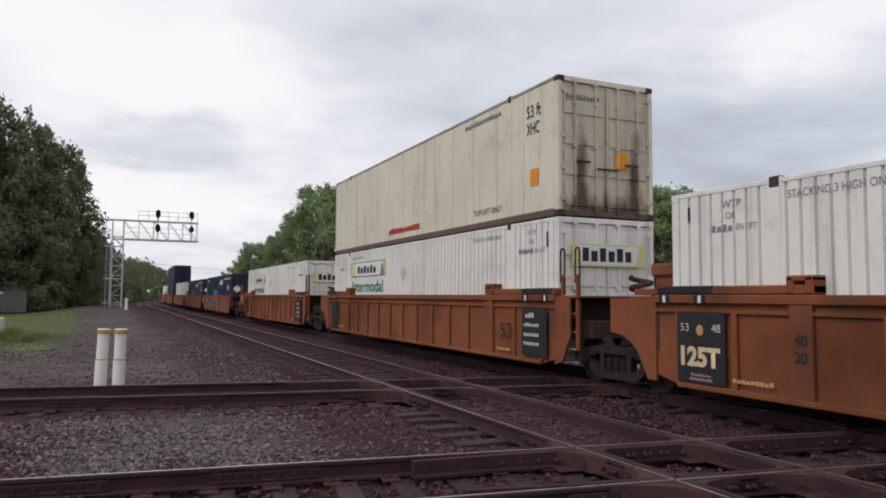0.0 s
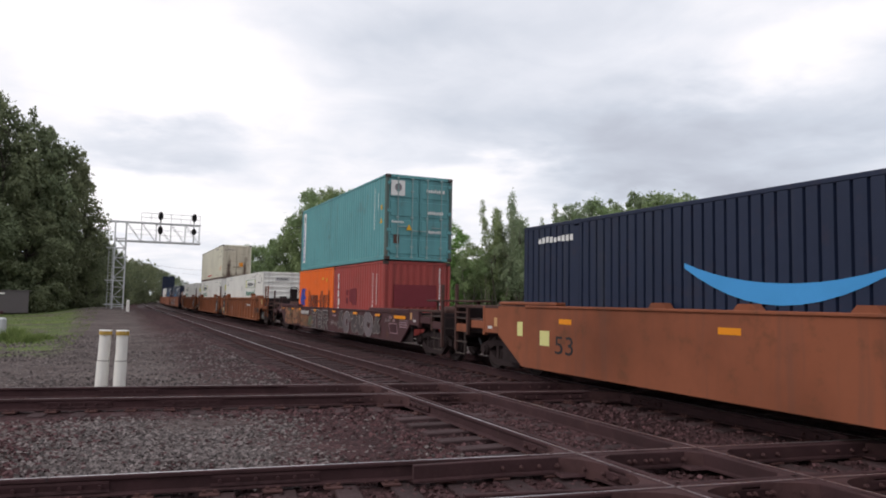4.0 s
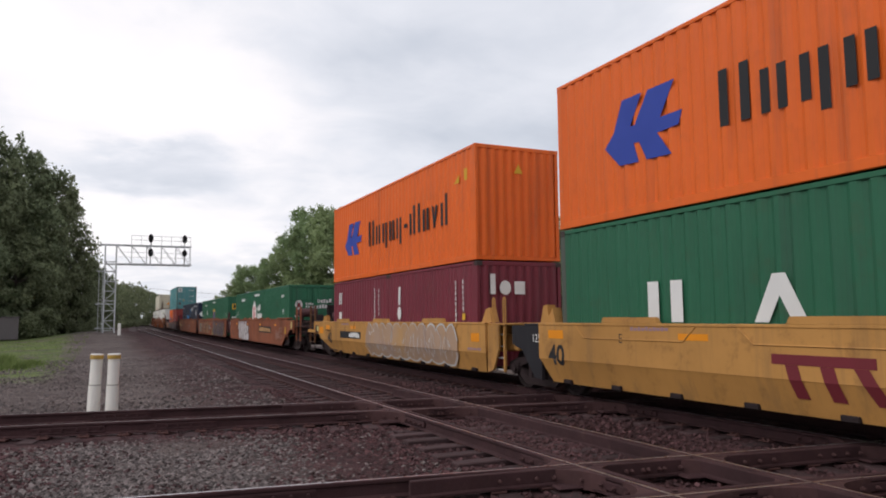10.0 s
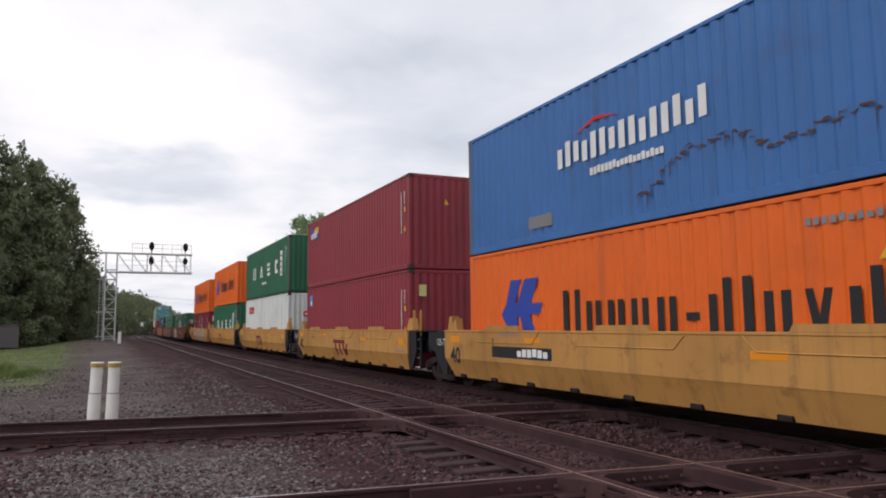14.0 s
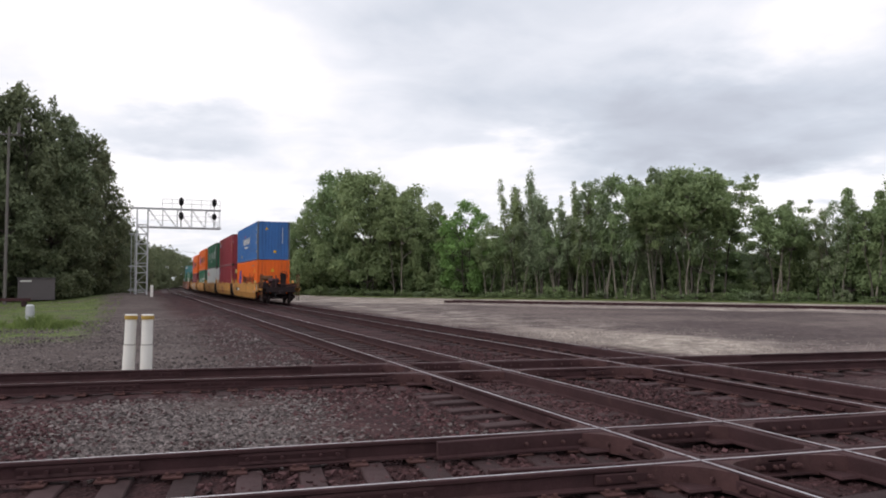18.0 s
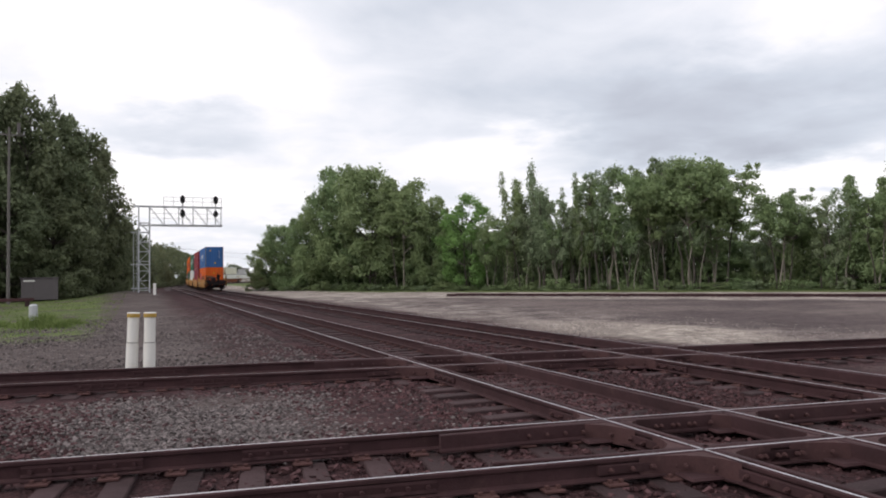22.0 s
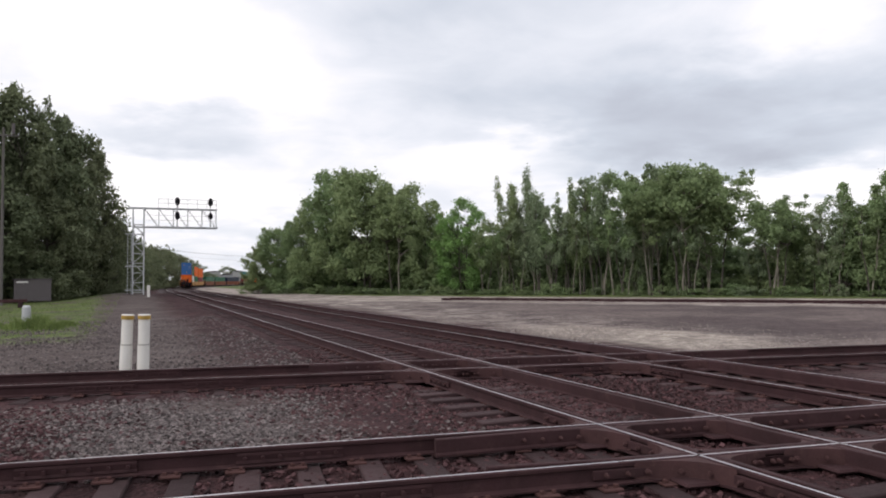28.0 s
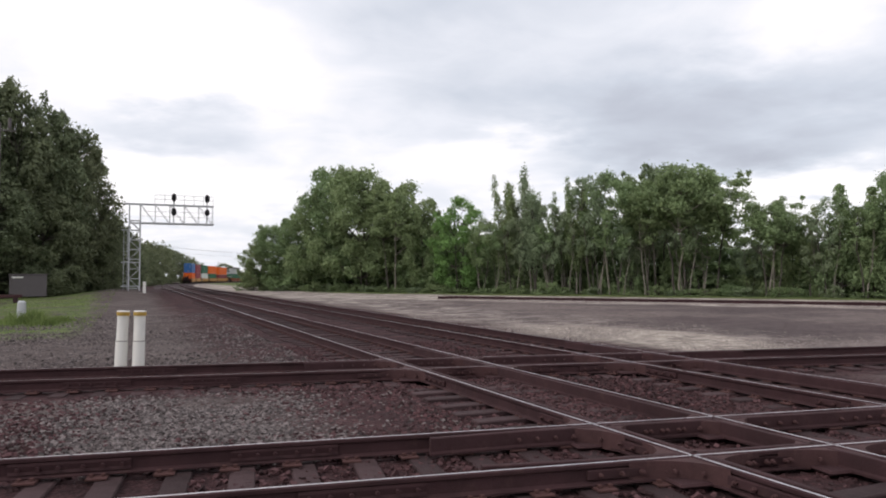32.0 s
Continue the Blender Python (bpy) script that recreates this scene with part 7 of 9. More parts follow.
def blocks(c, f, a, z, step, w, h, mat):
    """Four bold plain figures where the carrier's sign stands: two posts, a wedge, three bars, a notched block."""
    x = [a + step * k for k in range(4)]
    marks(c, f, [rect(x[0], z, w * 0.3, h)], mat, "name_block")
    marks(c, f, [rect(x[0] + w * 0.62, z, w * 0.3, h)], mat, "name_block")
    marks(c, f, [[(x[1], z), (x[1] + w * 0.28, z), (x[1] + w * 0.5, z + h * 0.55), (x[1] + w * 0.72, z), (x[1] + w, z), (x[1] + w * 0.62, z + h), (x[1] + w * 0.38, z + h)]], mat, "name_block")
    for k in range(3):
        marks(c, f, [rect(x[2] + w * (0.08, 0.0, 0.0)[k], z + h * 0.375 * k, w * 0.85, h * 0.24)], mat, "name_block")
    marks(c, f, [[(x[3], z), (x[3] + w * 0.8, z), (x[3] + w * 0.8, z + h * 0.28), (x[3] + w * 0.34, z + h * 0.28), (x[3] + w * 0.34, z + h * 0.72), (x[3] + w * 0.8, z + h * 0.72), (x[3] + w * 0.8, z + h), (x[3], z + h)]], mat, "name_block")


ua1 = container(-134.9, LOW40, 12.192, H9, GREEN, "green corrugated 40-foot container under an orange one")
ua2 = container(-150.7, LOW40 + H9 + 0.035, 12.192, H9, GREEN, "green corrugated 40-foot container stacked on a grey one")
blocks(ua1, F40, 2.5, 1.12, 2.15, 0.86, 0.66, MARK_WHITE)
blocks(ua2, F40, 2.5, 1.15, 2.13, 0.86, 0.72, MARK_WHITE)
for c in (ua1, ua2):
    marks(c, F40, [rect(10.2, 0.95, 0.5, 1.3)], MARK_WHITE, "name_panel")
    marks(c, F40, [rect(10.28, 1.05 + 0.3 * k, 0.34, 0.1) for k in range(4)], MARK_GREY, "small_writing", 0.008)
    marks(c, F40, bars(11.25, 1.1, 0.11, 1.35, 12, 0.25, 7, True) + bars(11.6, 1.8, 0.1, 0.65, 5, 0.25, 8, True), MARK_WHITE, "small_writing")
    marks(c, E0, bars(2.05, 0.8, 0.1, 1.6, 14, 0.25, 7, True), MARK_WHITE, "small_writing", 0.01)
marks(ua2, F40, bars(5.3, 0.72, 1.3, 0.16, 9, 0.25, 3), MARK_WHITE, "small_writing")
oo = container(-150.7, LOW40, 12.192, H9, PALE_GREY, "pale grey corrugated 40-foot container with red blocks")


def red_name(c, f, a, z, h):
    """Four red rounded blocks, the second with a pale five-petal dot."""
    for k, q in enumerate((0.9, 1.0, 0.8, 0.75)):
        x = a + h * (0.45, 1.42, 2.42, 3.32)[k]
        marks(c, f, [oval(x, z + h / 2, q * h / 2, h * (0.5, 0.54, 0.5, 0.5)[k], 14, (0.8, 1.0, 0.6, 0.3)[k])], MARK_RED, "name_block")
    marks(c, f, [oval(a + h * 1.42, z + h / 2, h * 0.24, h * 0.25, 5)], MARK_WHITE, "name_block", 0.008)
    for x in (0.5, 2.55):
        marks(c, f, [oval(a + h * x, z + h / 2, h * 0.2, h * 0.2, 10)], PALE_GREY, "name_block", 0.008)


red_name(oo, F40, 1.16, 2.02, 0.43)
red_name(oo, E0, 0.75, 1.7, 0.30)
marks(oo, F40, bars(10.7, 0.9, 0.11, 1.6, 12, 0.25, 7, True), MARK_GREY, "small_writing")
marks(oo, E0, bars(2.05, 0.8, 0.1, 1.6, 14, 0.25, 7, True), MARK_GREY, "small_writing", 0.01)
mr1 = container(-166.65, LOW40 + H9 + 0.035, 12.192, H9, CRIMSON, "maroon corrugated 40-foot container with a small badge, stacked high")
mr2 = container(-166.65, LOW40, 12.192, H9, CRIMSON, "maroon corrugated 40-foot container in a yellow well car")
for c, z in ((mr1, 0.7), (mr2, 0.6)):
    marks(c, F40, bars(11.53, z + 0.4, 0.11, 1.32, 12, 0.25, 7, True) + bars(11.78, z + 1.3, 0.10, 0.42, 4, 0.25, 8, True), MARK_WHITE, "small_writing")
    marks(c, F40, [rect(11.78, z + 1.05, 0.12, 0.16), [(11.74, z + 0.45), (11.92, z + 0.45), (11.83, z + 0.62)]], MARK_YELLOW, "warning_label")
    marks(c, E0, bars(2.05, 0.8, 0.1, 1.6, 14, 0.25, 7, True), MARK_WHITE, "small_writing", 0.01)
marks(mr1, F40, [rect(0.62, 2.08, 1.25, 0.5)], MARK_BLUE, "badge")
marks(mr1, F40, [[(1.0, 2.36), (1.86, 2.30), (1.86, 2.57), (1.4, 2.57)]], MARK_YELLOW, "badge", 0.008)
marks(mr1, F40, bars(0.68, 2.13, 0.95, 0.22, 5, 0.25, 7), MARK_WHITE, "badge", 0.011)
marks(mr1, E0, [[(1.16, 1.98), (1.32, 1.98), (1.2, 2.16)]], MARK_YELLOW, "warning_label", 0.01)
marks(mr2, F40, [rect(0.57, 2.1, 0.38, 0.46)], MARK_SKY, "badge")
marks(mr2, F40, [rect(0.64, 2.14, 0.24, 0.18)], MARK_WHITE, "badge", 0.008)
marks(mr2, E0, [rect(0.30, 2.1, 0.24, 0.34)], MARK_LEMON, "placard", 0.01)
bl = container(-182.8, LOW40 + H9 + 0.035, 12.192, H9, BLUE, "scratched blue corrugated 40-foot container on the train's end")
marks(bl, F40, bars(3.95, 1.38, 4.1, 0.50, 15, 0.40, 12), MARK_WHITE, "name_bars")
marks(bl, F40, bars(5.0, 1.06, 2.0, 0.14, 18, 0.2, 13), MARK_WHITE, "small_writing")
marks(bl, F40, [[(4.5, 1.93), (5.2, 2.08), (5.9, 2.02), (5.2, 2.16)]], MARK_RED, "emblem")
rr = random.Random(5)
GRAZE = ((6.3, 0.42), (6.75, 0.62), (7.2, 0.98), (7.9, 1.05), (8.6, 0.96), (8.85, 0.70), (9.5, 0.78), (10.2, 0.84), (11.0, 0.76))
for (xa, za), (xb, zb) in zip(GRAZE, GRAZE[1:]):
    n = max(3, int((xb - xa) / 0.11))
    for k in range(n):
        q = k / n
        x0, z0 = xa + (xb - xa) * q + rr.uniform(-0.03, 0.03), za + (zb - za) * q + rr.uniform(-0.07, 0.07)
        w_ = rr.uniform(0.015, 0.05)
        spray(bl, F40, stroke([(x0, z0), (x0 + 0.05, z0 + rr.uniform(-0.02, 0.03)), (x0 + rr.uniform(0.08, 0.2), z0 + (zb - za) * 0.08 + rr.uniform(-0.04, 0.04))], w_, (0.4, 0.2), 3), MARK_RUST, 0.004 + 0.0003 * (k % 5)).name = "scrape"
        if rr.random() < 0.35:
            spray(bl, F40, stroke([(x0, z0), (x0 + 0.01, z0 - 0.06), (x0, z0 - rr.uniform(0.1, 0.3))], 0.014, (0.8, 0.2), 3), MARK_RUST, 0.0036).name = "rust_streak"
marks(bl, F40, [rect(2.8, 0.3, 0.9, 0.26)], MARK_GREY, "paint_patch")
small_marks(bl, F40, 11.4, 1.15, 1.35)
marks(bl, F40, [rect(11.75, 0.5, 0.16, 0.24)], MARK_YELLOW, "warning_label")
marks(bl, E0, [[(0.55, 2.25), (0.8, 2.25), (0.67, 2.5)], rect(1.2, 0.5, 0.2, 0.2)], MARK_YELLOW, "warning_label", 0.01)
marks(bl, E0, bars(1.85, 1.25, 0.1, 1.2, 10, 0.25, 7, True), MARK_WHITE, "small_writing", 0.01)
ob_ = container(-182.8, LOW40, 12.192, H9, ORANGE, "orange corrugated 40-foot container sunk in the last yellow well")
blue_emblem(ob_, F40, 1.55, 1.0, 1.7, 1.2)
carrier_name(ob_, F40, 4.0, 1.0, 6.5, 0.88)
marks(ob_, F40, [[(10.45, 1.95), (10.8, 1.95), (10.62, 2.2)], rect(11.1, 1.95, 0.2, 0.3)], MARK_YELLOW, "warning_label")
marks(ob_, E0, [[(1.0, 2.0), (1.3, 2.0), (1.15, 2.3)]], MARK_YELLOW, "warning_label", 0.01)
marks(ob_, F40, bars(9.5, 2.45, 1.2, 0.1, 10, 0.3, 7), MARK_GREY, "small_writing")

# what runs ahead, seen small and far
navy_box(52.0, "navy blue ribbed 53-foot container with a pale blue arc")
navy_box(71.9, "navy blue ribbed 53-foot container in a red-brown well, far ahead")
container(91.8, LOW53, 16.154, H9, WHITE, "white ribbed 53-foot container far ahead in the train", "ribbed", "doors")
container(113.0, LOW53, 16.154, H9, NAVY, "dark 53-foot container far ahead, under another", "ribbed", "doors")
container(113.0, 3.26, 16.154, H9, NAVY, "dark 53-foot container stacked high, far ahead", "ribbed", "doors")
container(133.0, LOW53, 16.154, H9, WHITE, "white 53-foot container far ahead under a dark one", "ribbed", "doors")
container(153.0, LOW53, 16.154, H9, NAVY, "dark 53-foot container at the head of what is seen", "ribbed", "doors")

# ---- cars
JB_LABEL = "rust-orange ribbed well car with black stencil panels"
for u, fr, bk in ((36.25, "coupler", "joint"), (15.38, "joint", "joint"), (-4.02, "joint", "coupler")):
    w = well_car(u, 8.25, "ribbed", CAR_BROWN, JB_LABEL, fr, bk)
    f = Side(-1.44, 8.25)
    marks(w, f, [rect(0.52, 0.36, 0.95, 1.05)], MARK_BLACK, "stencil_panel", 0.012)
    if u > 0:
        marks(w, f, [rect(15.3, 0.4, 0.95, 0.98)], MARK_BLACK, "stencil_panel", 0.012)
    if u == -4.02:
        writing("125T", f, 0.60, 0.62, 0.27, MARK_CREAM, w, 0.78, 0.018, bold=0.018)
        writing("53", f, 0.60, 1.12, 0.12, MARK_SILVER, w, 0.17, 0.018)
        writing("48", f, 1.22, 1.12, 0.12, MARK_SILVER, w, 0.17, 0.018)
        marks(w, f, [oval(0.99, 1.14, 0.07, 0.08, 12)], MARK_TAN, "emblem", 0.018)
        marks(w, f, bars(0.80, 0.46, 0.4, 0.04, 8, 0.2, 2) + bars(0.78, 0.40, 0.45, 0.04, 9, 0.2, 3), MARK_MAUVE, "small_writing", 0.018)
        writing("40", Side(-1.445, 8.25), 2.60, 1.02, 0.14, MARK_BLACK, w, 0.2, 0.006, bold=0.006)
        writing("20", Side(-1.445, 8.25), 2.60, 0.80, 0.14, MARK_BLACK, w, 0.2, 0.006, bold=0.006)
        writing("53", f, 15.1, 0.72, 0.30, MARK_BLACK, w, 0.5, 0.014, bold=0.01)
        marks(w, f, bars(12.05, 1.10, 1.5, 0.15, 10, 0.4, 3), MARK_SILVER, "car_number_bars", 0.0)
        marks(w, f, [rect(16.0, 0.75, 0.4, 0.28)], MARK_BLACK, "stencil_panel", 0.0)
        scribble(w, Side(-1.39, 8.25), 4.2, 0.42, 1.5, 0.8, 4, G_CHALK, 4, 0.006, 0.03)
    else:
        writing("53", f, 14.3, 0.72, 0.34, MARK_BLACK, w, 0.5, 0.0)
    if u > 0:
        marks(w, f, bars(15.38, 0.62, 0.6, 0.07, 8, 0.3, 3) + bars(15.38, 0.8, 0.6, 0.07, 8, 0.3, 4) + bars(15.38, 1.0, 0.6, 0.07, 8, 0.3, 5) + bars(15.45, 1.18, 0.35, 0.1, 3, 0.3, 5), MARK_SILVER, "small_writing", 0.018)
    marks(w, f, bars(14.2, 0.44, 0.6, 0.06, 9, 0.2, 3) + bars(1.6, 0.44, 0.7, 0.06, 9, 0.2, 6), MARK_TAN, "small_writing", 0.018)

def block_shapes(parent, face, a0, z0, w, h, fill, line, thick=0.17, edge=0.035):
    """Angular painted shapes of straight bars with a pale outline."""
    sets = ((((0.95, 1), (0.08, 1.0), (0.15, 0.52), (0.8, 0.55)), ((0.72, 0.62), (0.8, 0.08), (0.12, 0.02))),
            (((0.12, 1), (0.32, 0)), ((0.2, 0.97), (0.82, 0.9), (0.8, 0.52), (0.35, 0.46)), ((0.75, 0.48), (0.95, 0.1), (0.36, 0.03))),
            (((0.05, 1), (0.25, -0.02)), ((0.1, 1), (0.85, 1.0), (0.9, 0.6), (0.35, 0.5)), ((0.5, 0.52), (0.95, -0.12))))
    for k, bars_ in enumerate(sets):
        for grow, mt, lift in ((edge, line, 0.010), (0.0, fill, 0.014)):
            quads = []
            for pts in bars_:
                p = [(a0 + w * (k + 0.06 + 0.84 * q) / 3, z0 + h * v) for q, v in pts]
                for (xa, za), (xb, zb) in zip(p, p[1:]):
                    d = math.hypot(xb - xa, zb - za)
                    ux, uz, t = (xb - xa) / d, (zb - za) / d, thick / 2 + grow
                    xa, za, xb, zb = xa - ux * t, za - uz * t, xb + ux * t, zb + uz * t
                    quads.append(((xa - uz * t, za + ux * t), (xa + uz * t, za - ux * t), (xb + uz * t, zb - ux * t), (xb - uz * t, zb + ux * t)))
            spray(parent, face, quads, mt, lift + 0.008 * k, 0.21, 1.33)


plum_car = well_car(-28.15, 8.9, "low", CAR_PLUM, "plum-brown low well car covered in grey and ochre graffiti", "coupler", "coupler")
class LowSide(Side):
    """The low car's shallow side, with its marks squeezed to its height."""

    def at(self, a, z, c):
        return (self.x - c, self.y - a, 0.36 + (z - 0.20) * 0.745)


f = LowSide(-1.46, 8.9)
graffiti(plum_car, f, 0.85, 0.24, 3.5, 1.06, 6, (G_CLAY, G_CLAY, G_TAN), G_WINE, 11, G_SAGE, 0.22, 0.46, 0.028, None, (0.21, 1.33))
scribble(plum_car, f, 0.9, 0.3, 3.4, 0.95, 15, G_WINE, 71, 0.056, 0.028)
scribble(plum_car, f, 1.0, 0.35, 3.2, 0.85, 11, G_SAGE, 72, 0.064, 0.04)
graffiti(plum_car, f, 4.2, 0.22, 2.2, 0.74, 3, (G_CLAY, G_TAN, G_SAGE), G_TAN, 14, G_TAN, 0.5, 0.36, 0.03, None, (0.21, 0.96))
scribble(plum_car, f, 4.2, 0.26, 2.1, 0.6, 9, G_WINE, 74, 0.056, 0.026)
scribble(plum_car, f, 4.3, 0.26, 1.9, 0.55, 6, G_SAGE, 75, 0.064, 0.035)
block_shapes(plum_car, f, 6.2, 0.30, 2.85, 0.88, G_SMOKE, G_CHALK)
scribble(plum_car, f, 9.15, 0.5, 1.15, 0.3, 6, G_CHALK, 16, 0.006, 0.03)
graffiti(plum_car, f, 10.3, 0.22, 5.1, 1.1, 6, (G_SMOKE, G_GREY, G_SMOKE), G_CHALK, 13, None, 0.0, 0.40, 0.022, span=(0.21, 1.33))
scribble(plum_car, f, 15.6, 0.95, 0.7, 0.2, 4, G_CHALK, 15)
marks(plum_car, f, [[(16.12, 0.9), (16.22, 0.54), (16.86, 0.54), (16.74, 0.9)]], G_WINE, "stencil_panel", 0.006)
marks(plum_car, f, [[(16.10, 0.93), (16.11, 0.9), (16.76, 0.9), (16.77, 0.93)], [(16.21, 0.54), (16.22, 0.51), (16.88, 0.51), (16.87, 0.54)], [(16.08, 0.93), (16.20, 0.51), (16.22, 0.51), (16.10, 0.93)], [(16.75, 0.93), (16.87, 0.51), (16.89, 0.51), (16.77, 0.93)]], MARK_MAUVE, "stencil_border", 0.009)
marks(plum_car, f, bars(4.35, 0.99, 1.5, 0.22, 8, 0.34, 3), MARK_SILVER, "car_number_bars", 0.045)
marks(plum_car, f, [rect(0.55, 1.2, 0.3, 0.1), rect(2.5, 1.2, 0.4, 0.1), rect(4.0, 1.22, 0.4, 0.1), rect(6.8, 1.2, 0.4, 0.1), rect(9.75, 1.2, 0.42, 0.1), rect(12.5, 1.2, 0.45, 0.1), rect(14.9, 1.18, 0.5, 0.1), rect(16.7, 1.14, 0.95, 0.13)], MARK_ORANGE, "reflector_strip", 0.07)
marks(plum_car, f, [b for k in range(4) for b in bars(17.0, 1.06 - 0.09 * k, 0.68, 0.055, 10, 0.2, 3 + k)] + bars(16.1, 1.12, 0.3, 0.10, 2, 0.4, 4) + bars(16.42, 0.98, 0.22, 0.12, 2, 0.4, 5) + bars(9.6, 1.0, 0.5, 0.1, 3, 0.3, 6), MARK_MAUVE, "small_writing", 0.006)

for u, fr, bk in ((-51.2, "coupler", "joint"), (-71.1, "joint", "joint"), (-90.95, "joint", "coupler")):
    w = well_car(u, 8.75, "smooth", CAR_RED, "red-brown smooth-sided well car tagged with paint", fr, bk)
    f = Side(-1.46, 8.75)
    if u == -51.2:
        writing("53", f, 2.3, 0.62, 0.36, MARK_BLACK, w, 0.62)
        scribble(w, f, 9.5, 0.45, 2.4, 0.8, 7, G_CHALK, 21, 0.006, 0.035)
        marks(w, f, [rect(0.85, 0.9, 0.22, 0.3), rect(1.75, 0.75, 0.35, 0.3)], MARK_LEMON, "placard")
    elif u == -71.1:
        graffiti(w, f, 0.7, 0.34, 2.3, 1.0, 3, (G_CLAY, G_AQUA, CAR_RED), G_WINE, 31, G_OLIVE, span=(0.28, 1.5))
        graffiti(w, f, 3.0, 0.28, 5.3, 1.15, 10, (G_CLAY, CAR_RED, G_CLAY, G_OLIVE), G_WINE, 32, G_CLAY, 0.2, 0.40, 0.022, G_PINK, (0.28, 1.5))
        for a, z, ww in ((3.0, 0.6, 0.7), (5.6, 1.05, 0.6), (8.0, 0.85, 0.9)):
            marks(w, f, [oval(a, z, ww * 0.4, 0.2, 9, 0.8, 0.5)], G_AQUA, "graffiti", 0.007)
        scribble(w, f, 8.35, 1.12, 1.0, 0.24, 6, MARK_WHITE, 36)
        scribble(w, f, 8.3, 0.72, 0.8, 0.30, 4, MARK_WHITE, 37)
        graffiti(w, f, 9.7, 0.28, 1.0, 0.55, 2, (G_OLIVE,), G_OLIVE, 38, G_OLIVE, span=(0.28, 0.9))
        graffiti(w, f, 10.35, 0.27, 6.3, 1.2, 8, (G_GREY, G_GREY, G_MAUVE), G_WINE, 33, G_OLIVE, 0.1, 0.42, 0.045, G_PINK, (0.27, 1.5))
        scribble(w, f, 10.5, 0.35, 6.1, 1.0, 14, G_WINE, 79, 0.058, 0.04)
        scribble(w, f, 10.5, 0.55, 6.1, 0.8, 10, G_PINK, 80, 0.064, 0.014)
        scribble(w, f, 3.1, 0.4, 5.1, 0.9, 12, G_PINK, 77, 0.066, 0.014)
        scribble(w, f, 3.0, 0.35, 5.2, 0.95, 16, G_WINE, 81, 0.060, 0.03)
        marks(w, f, [rect(9.15, 1.0, 0.85, 0.14), rect(9.5, 0.62, 0.16, 0.38)], MARK_DKRED, "graffiti", 0.006)
        marks(w, f, [rect(2.3, 0.95, 0.4, 0.11), rect(8.9, 1.08, 0.35, 0.1), rect(12.5, 1.12, 0.55, 0.12)], MARK_ORANGE, "reflector_strip", 0.05)
    else:
        writing("53", f, 0.90, 0.48, 0.34, MARK_BLACK, w, 0.6)
        for k, (a, z, rx, rz, lean, sq) in enumerate(((3.98, 0.68, 0.44, 0.35, -0.2, 0.85), (3.72, 1.14, 0.36, 0.29, 0.35, 0.9), (4.95, 0.62, 0.42, 0.33, 0.1, 0.8), (4.62, 1.08, 0.42, 0.37, -0.1, 0.85),
                                                      (5.82, 0.76, 0.46, 0.48, -0.05, 0.7), (5.38, 0.98, 0.32, 0.46, 0.05, 0.7), (6.78, 0.54, 0.58, 0.25, -0.06, 0.7), (6.78, 0.94, 0.46, 0.19, 0.12, 0.7), (6.35, 1.06, 0.30, 0.40, 0.1, 0.7))):
            marks(w, f, [oval(a, z, rx + 0.035, rz + 0.035, 22, sq, lean)], G_SMOKE, "graffiti", 0.006 + 0.005 * k)
            marks(w, f, [oval(a, z, rx, rz, 22, sq, lean)], G_PALE, "graffiti", 0.0085 + 0.005 * k)
        for pts in (((3.55, 1.15), (3.68, 1.26), (3.75, 1.02), (3.92, 1.2)), ((4.62, 1.34), (4.68, 0.98)), ((3.9, 0.76), (4.12, 0.82)), ((5.6, 1.1), (5.65, 0.72)), ((7.5, 1.2), (7.7, 1.0), (7.75, 1.3), (7.95, 0.9))):
            spray(w, f, stroke(pts, 0.022, (0.7, 0.7), 4), G_SMOKE, 0.058)
        marks(w, f, [rect(10.5, 0.82, 3.35, 0.34)], MARK_BLACK, "stencil_panel")
        marks(w, f, bars(10.6, 0.88, 3.1, 0.22, 11, 0.22, 8), MARK_TAN, "car_number_bars", 0.008)
        scribble(w, f, 15.0, 0.5, 1.6, 0.7, 7, G_PINK, 42, 0.006, 0.03)
        marks(w, f, [rect(17.1, 0.85, 0.2, 0.3)], MARK_YELLOW, "placard")
    reflectors(w, f, 17.5, 1.20)
    if fr == "joint":
        writing("125 T", Side(-1.42, 8.75 + 1.15), 0.22, 1.14, 0.2, MARK_WHITE, w, 0.62)
        marks(w, Side(-1.42, 8.75 + 1.15), [rect(0.86, 0.72, 0.2, 0.22)], MARK_YELLOW, "placard")

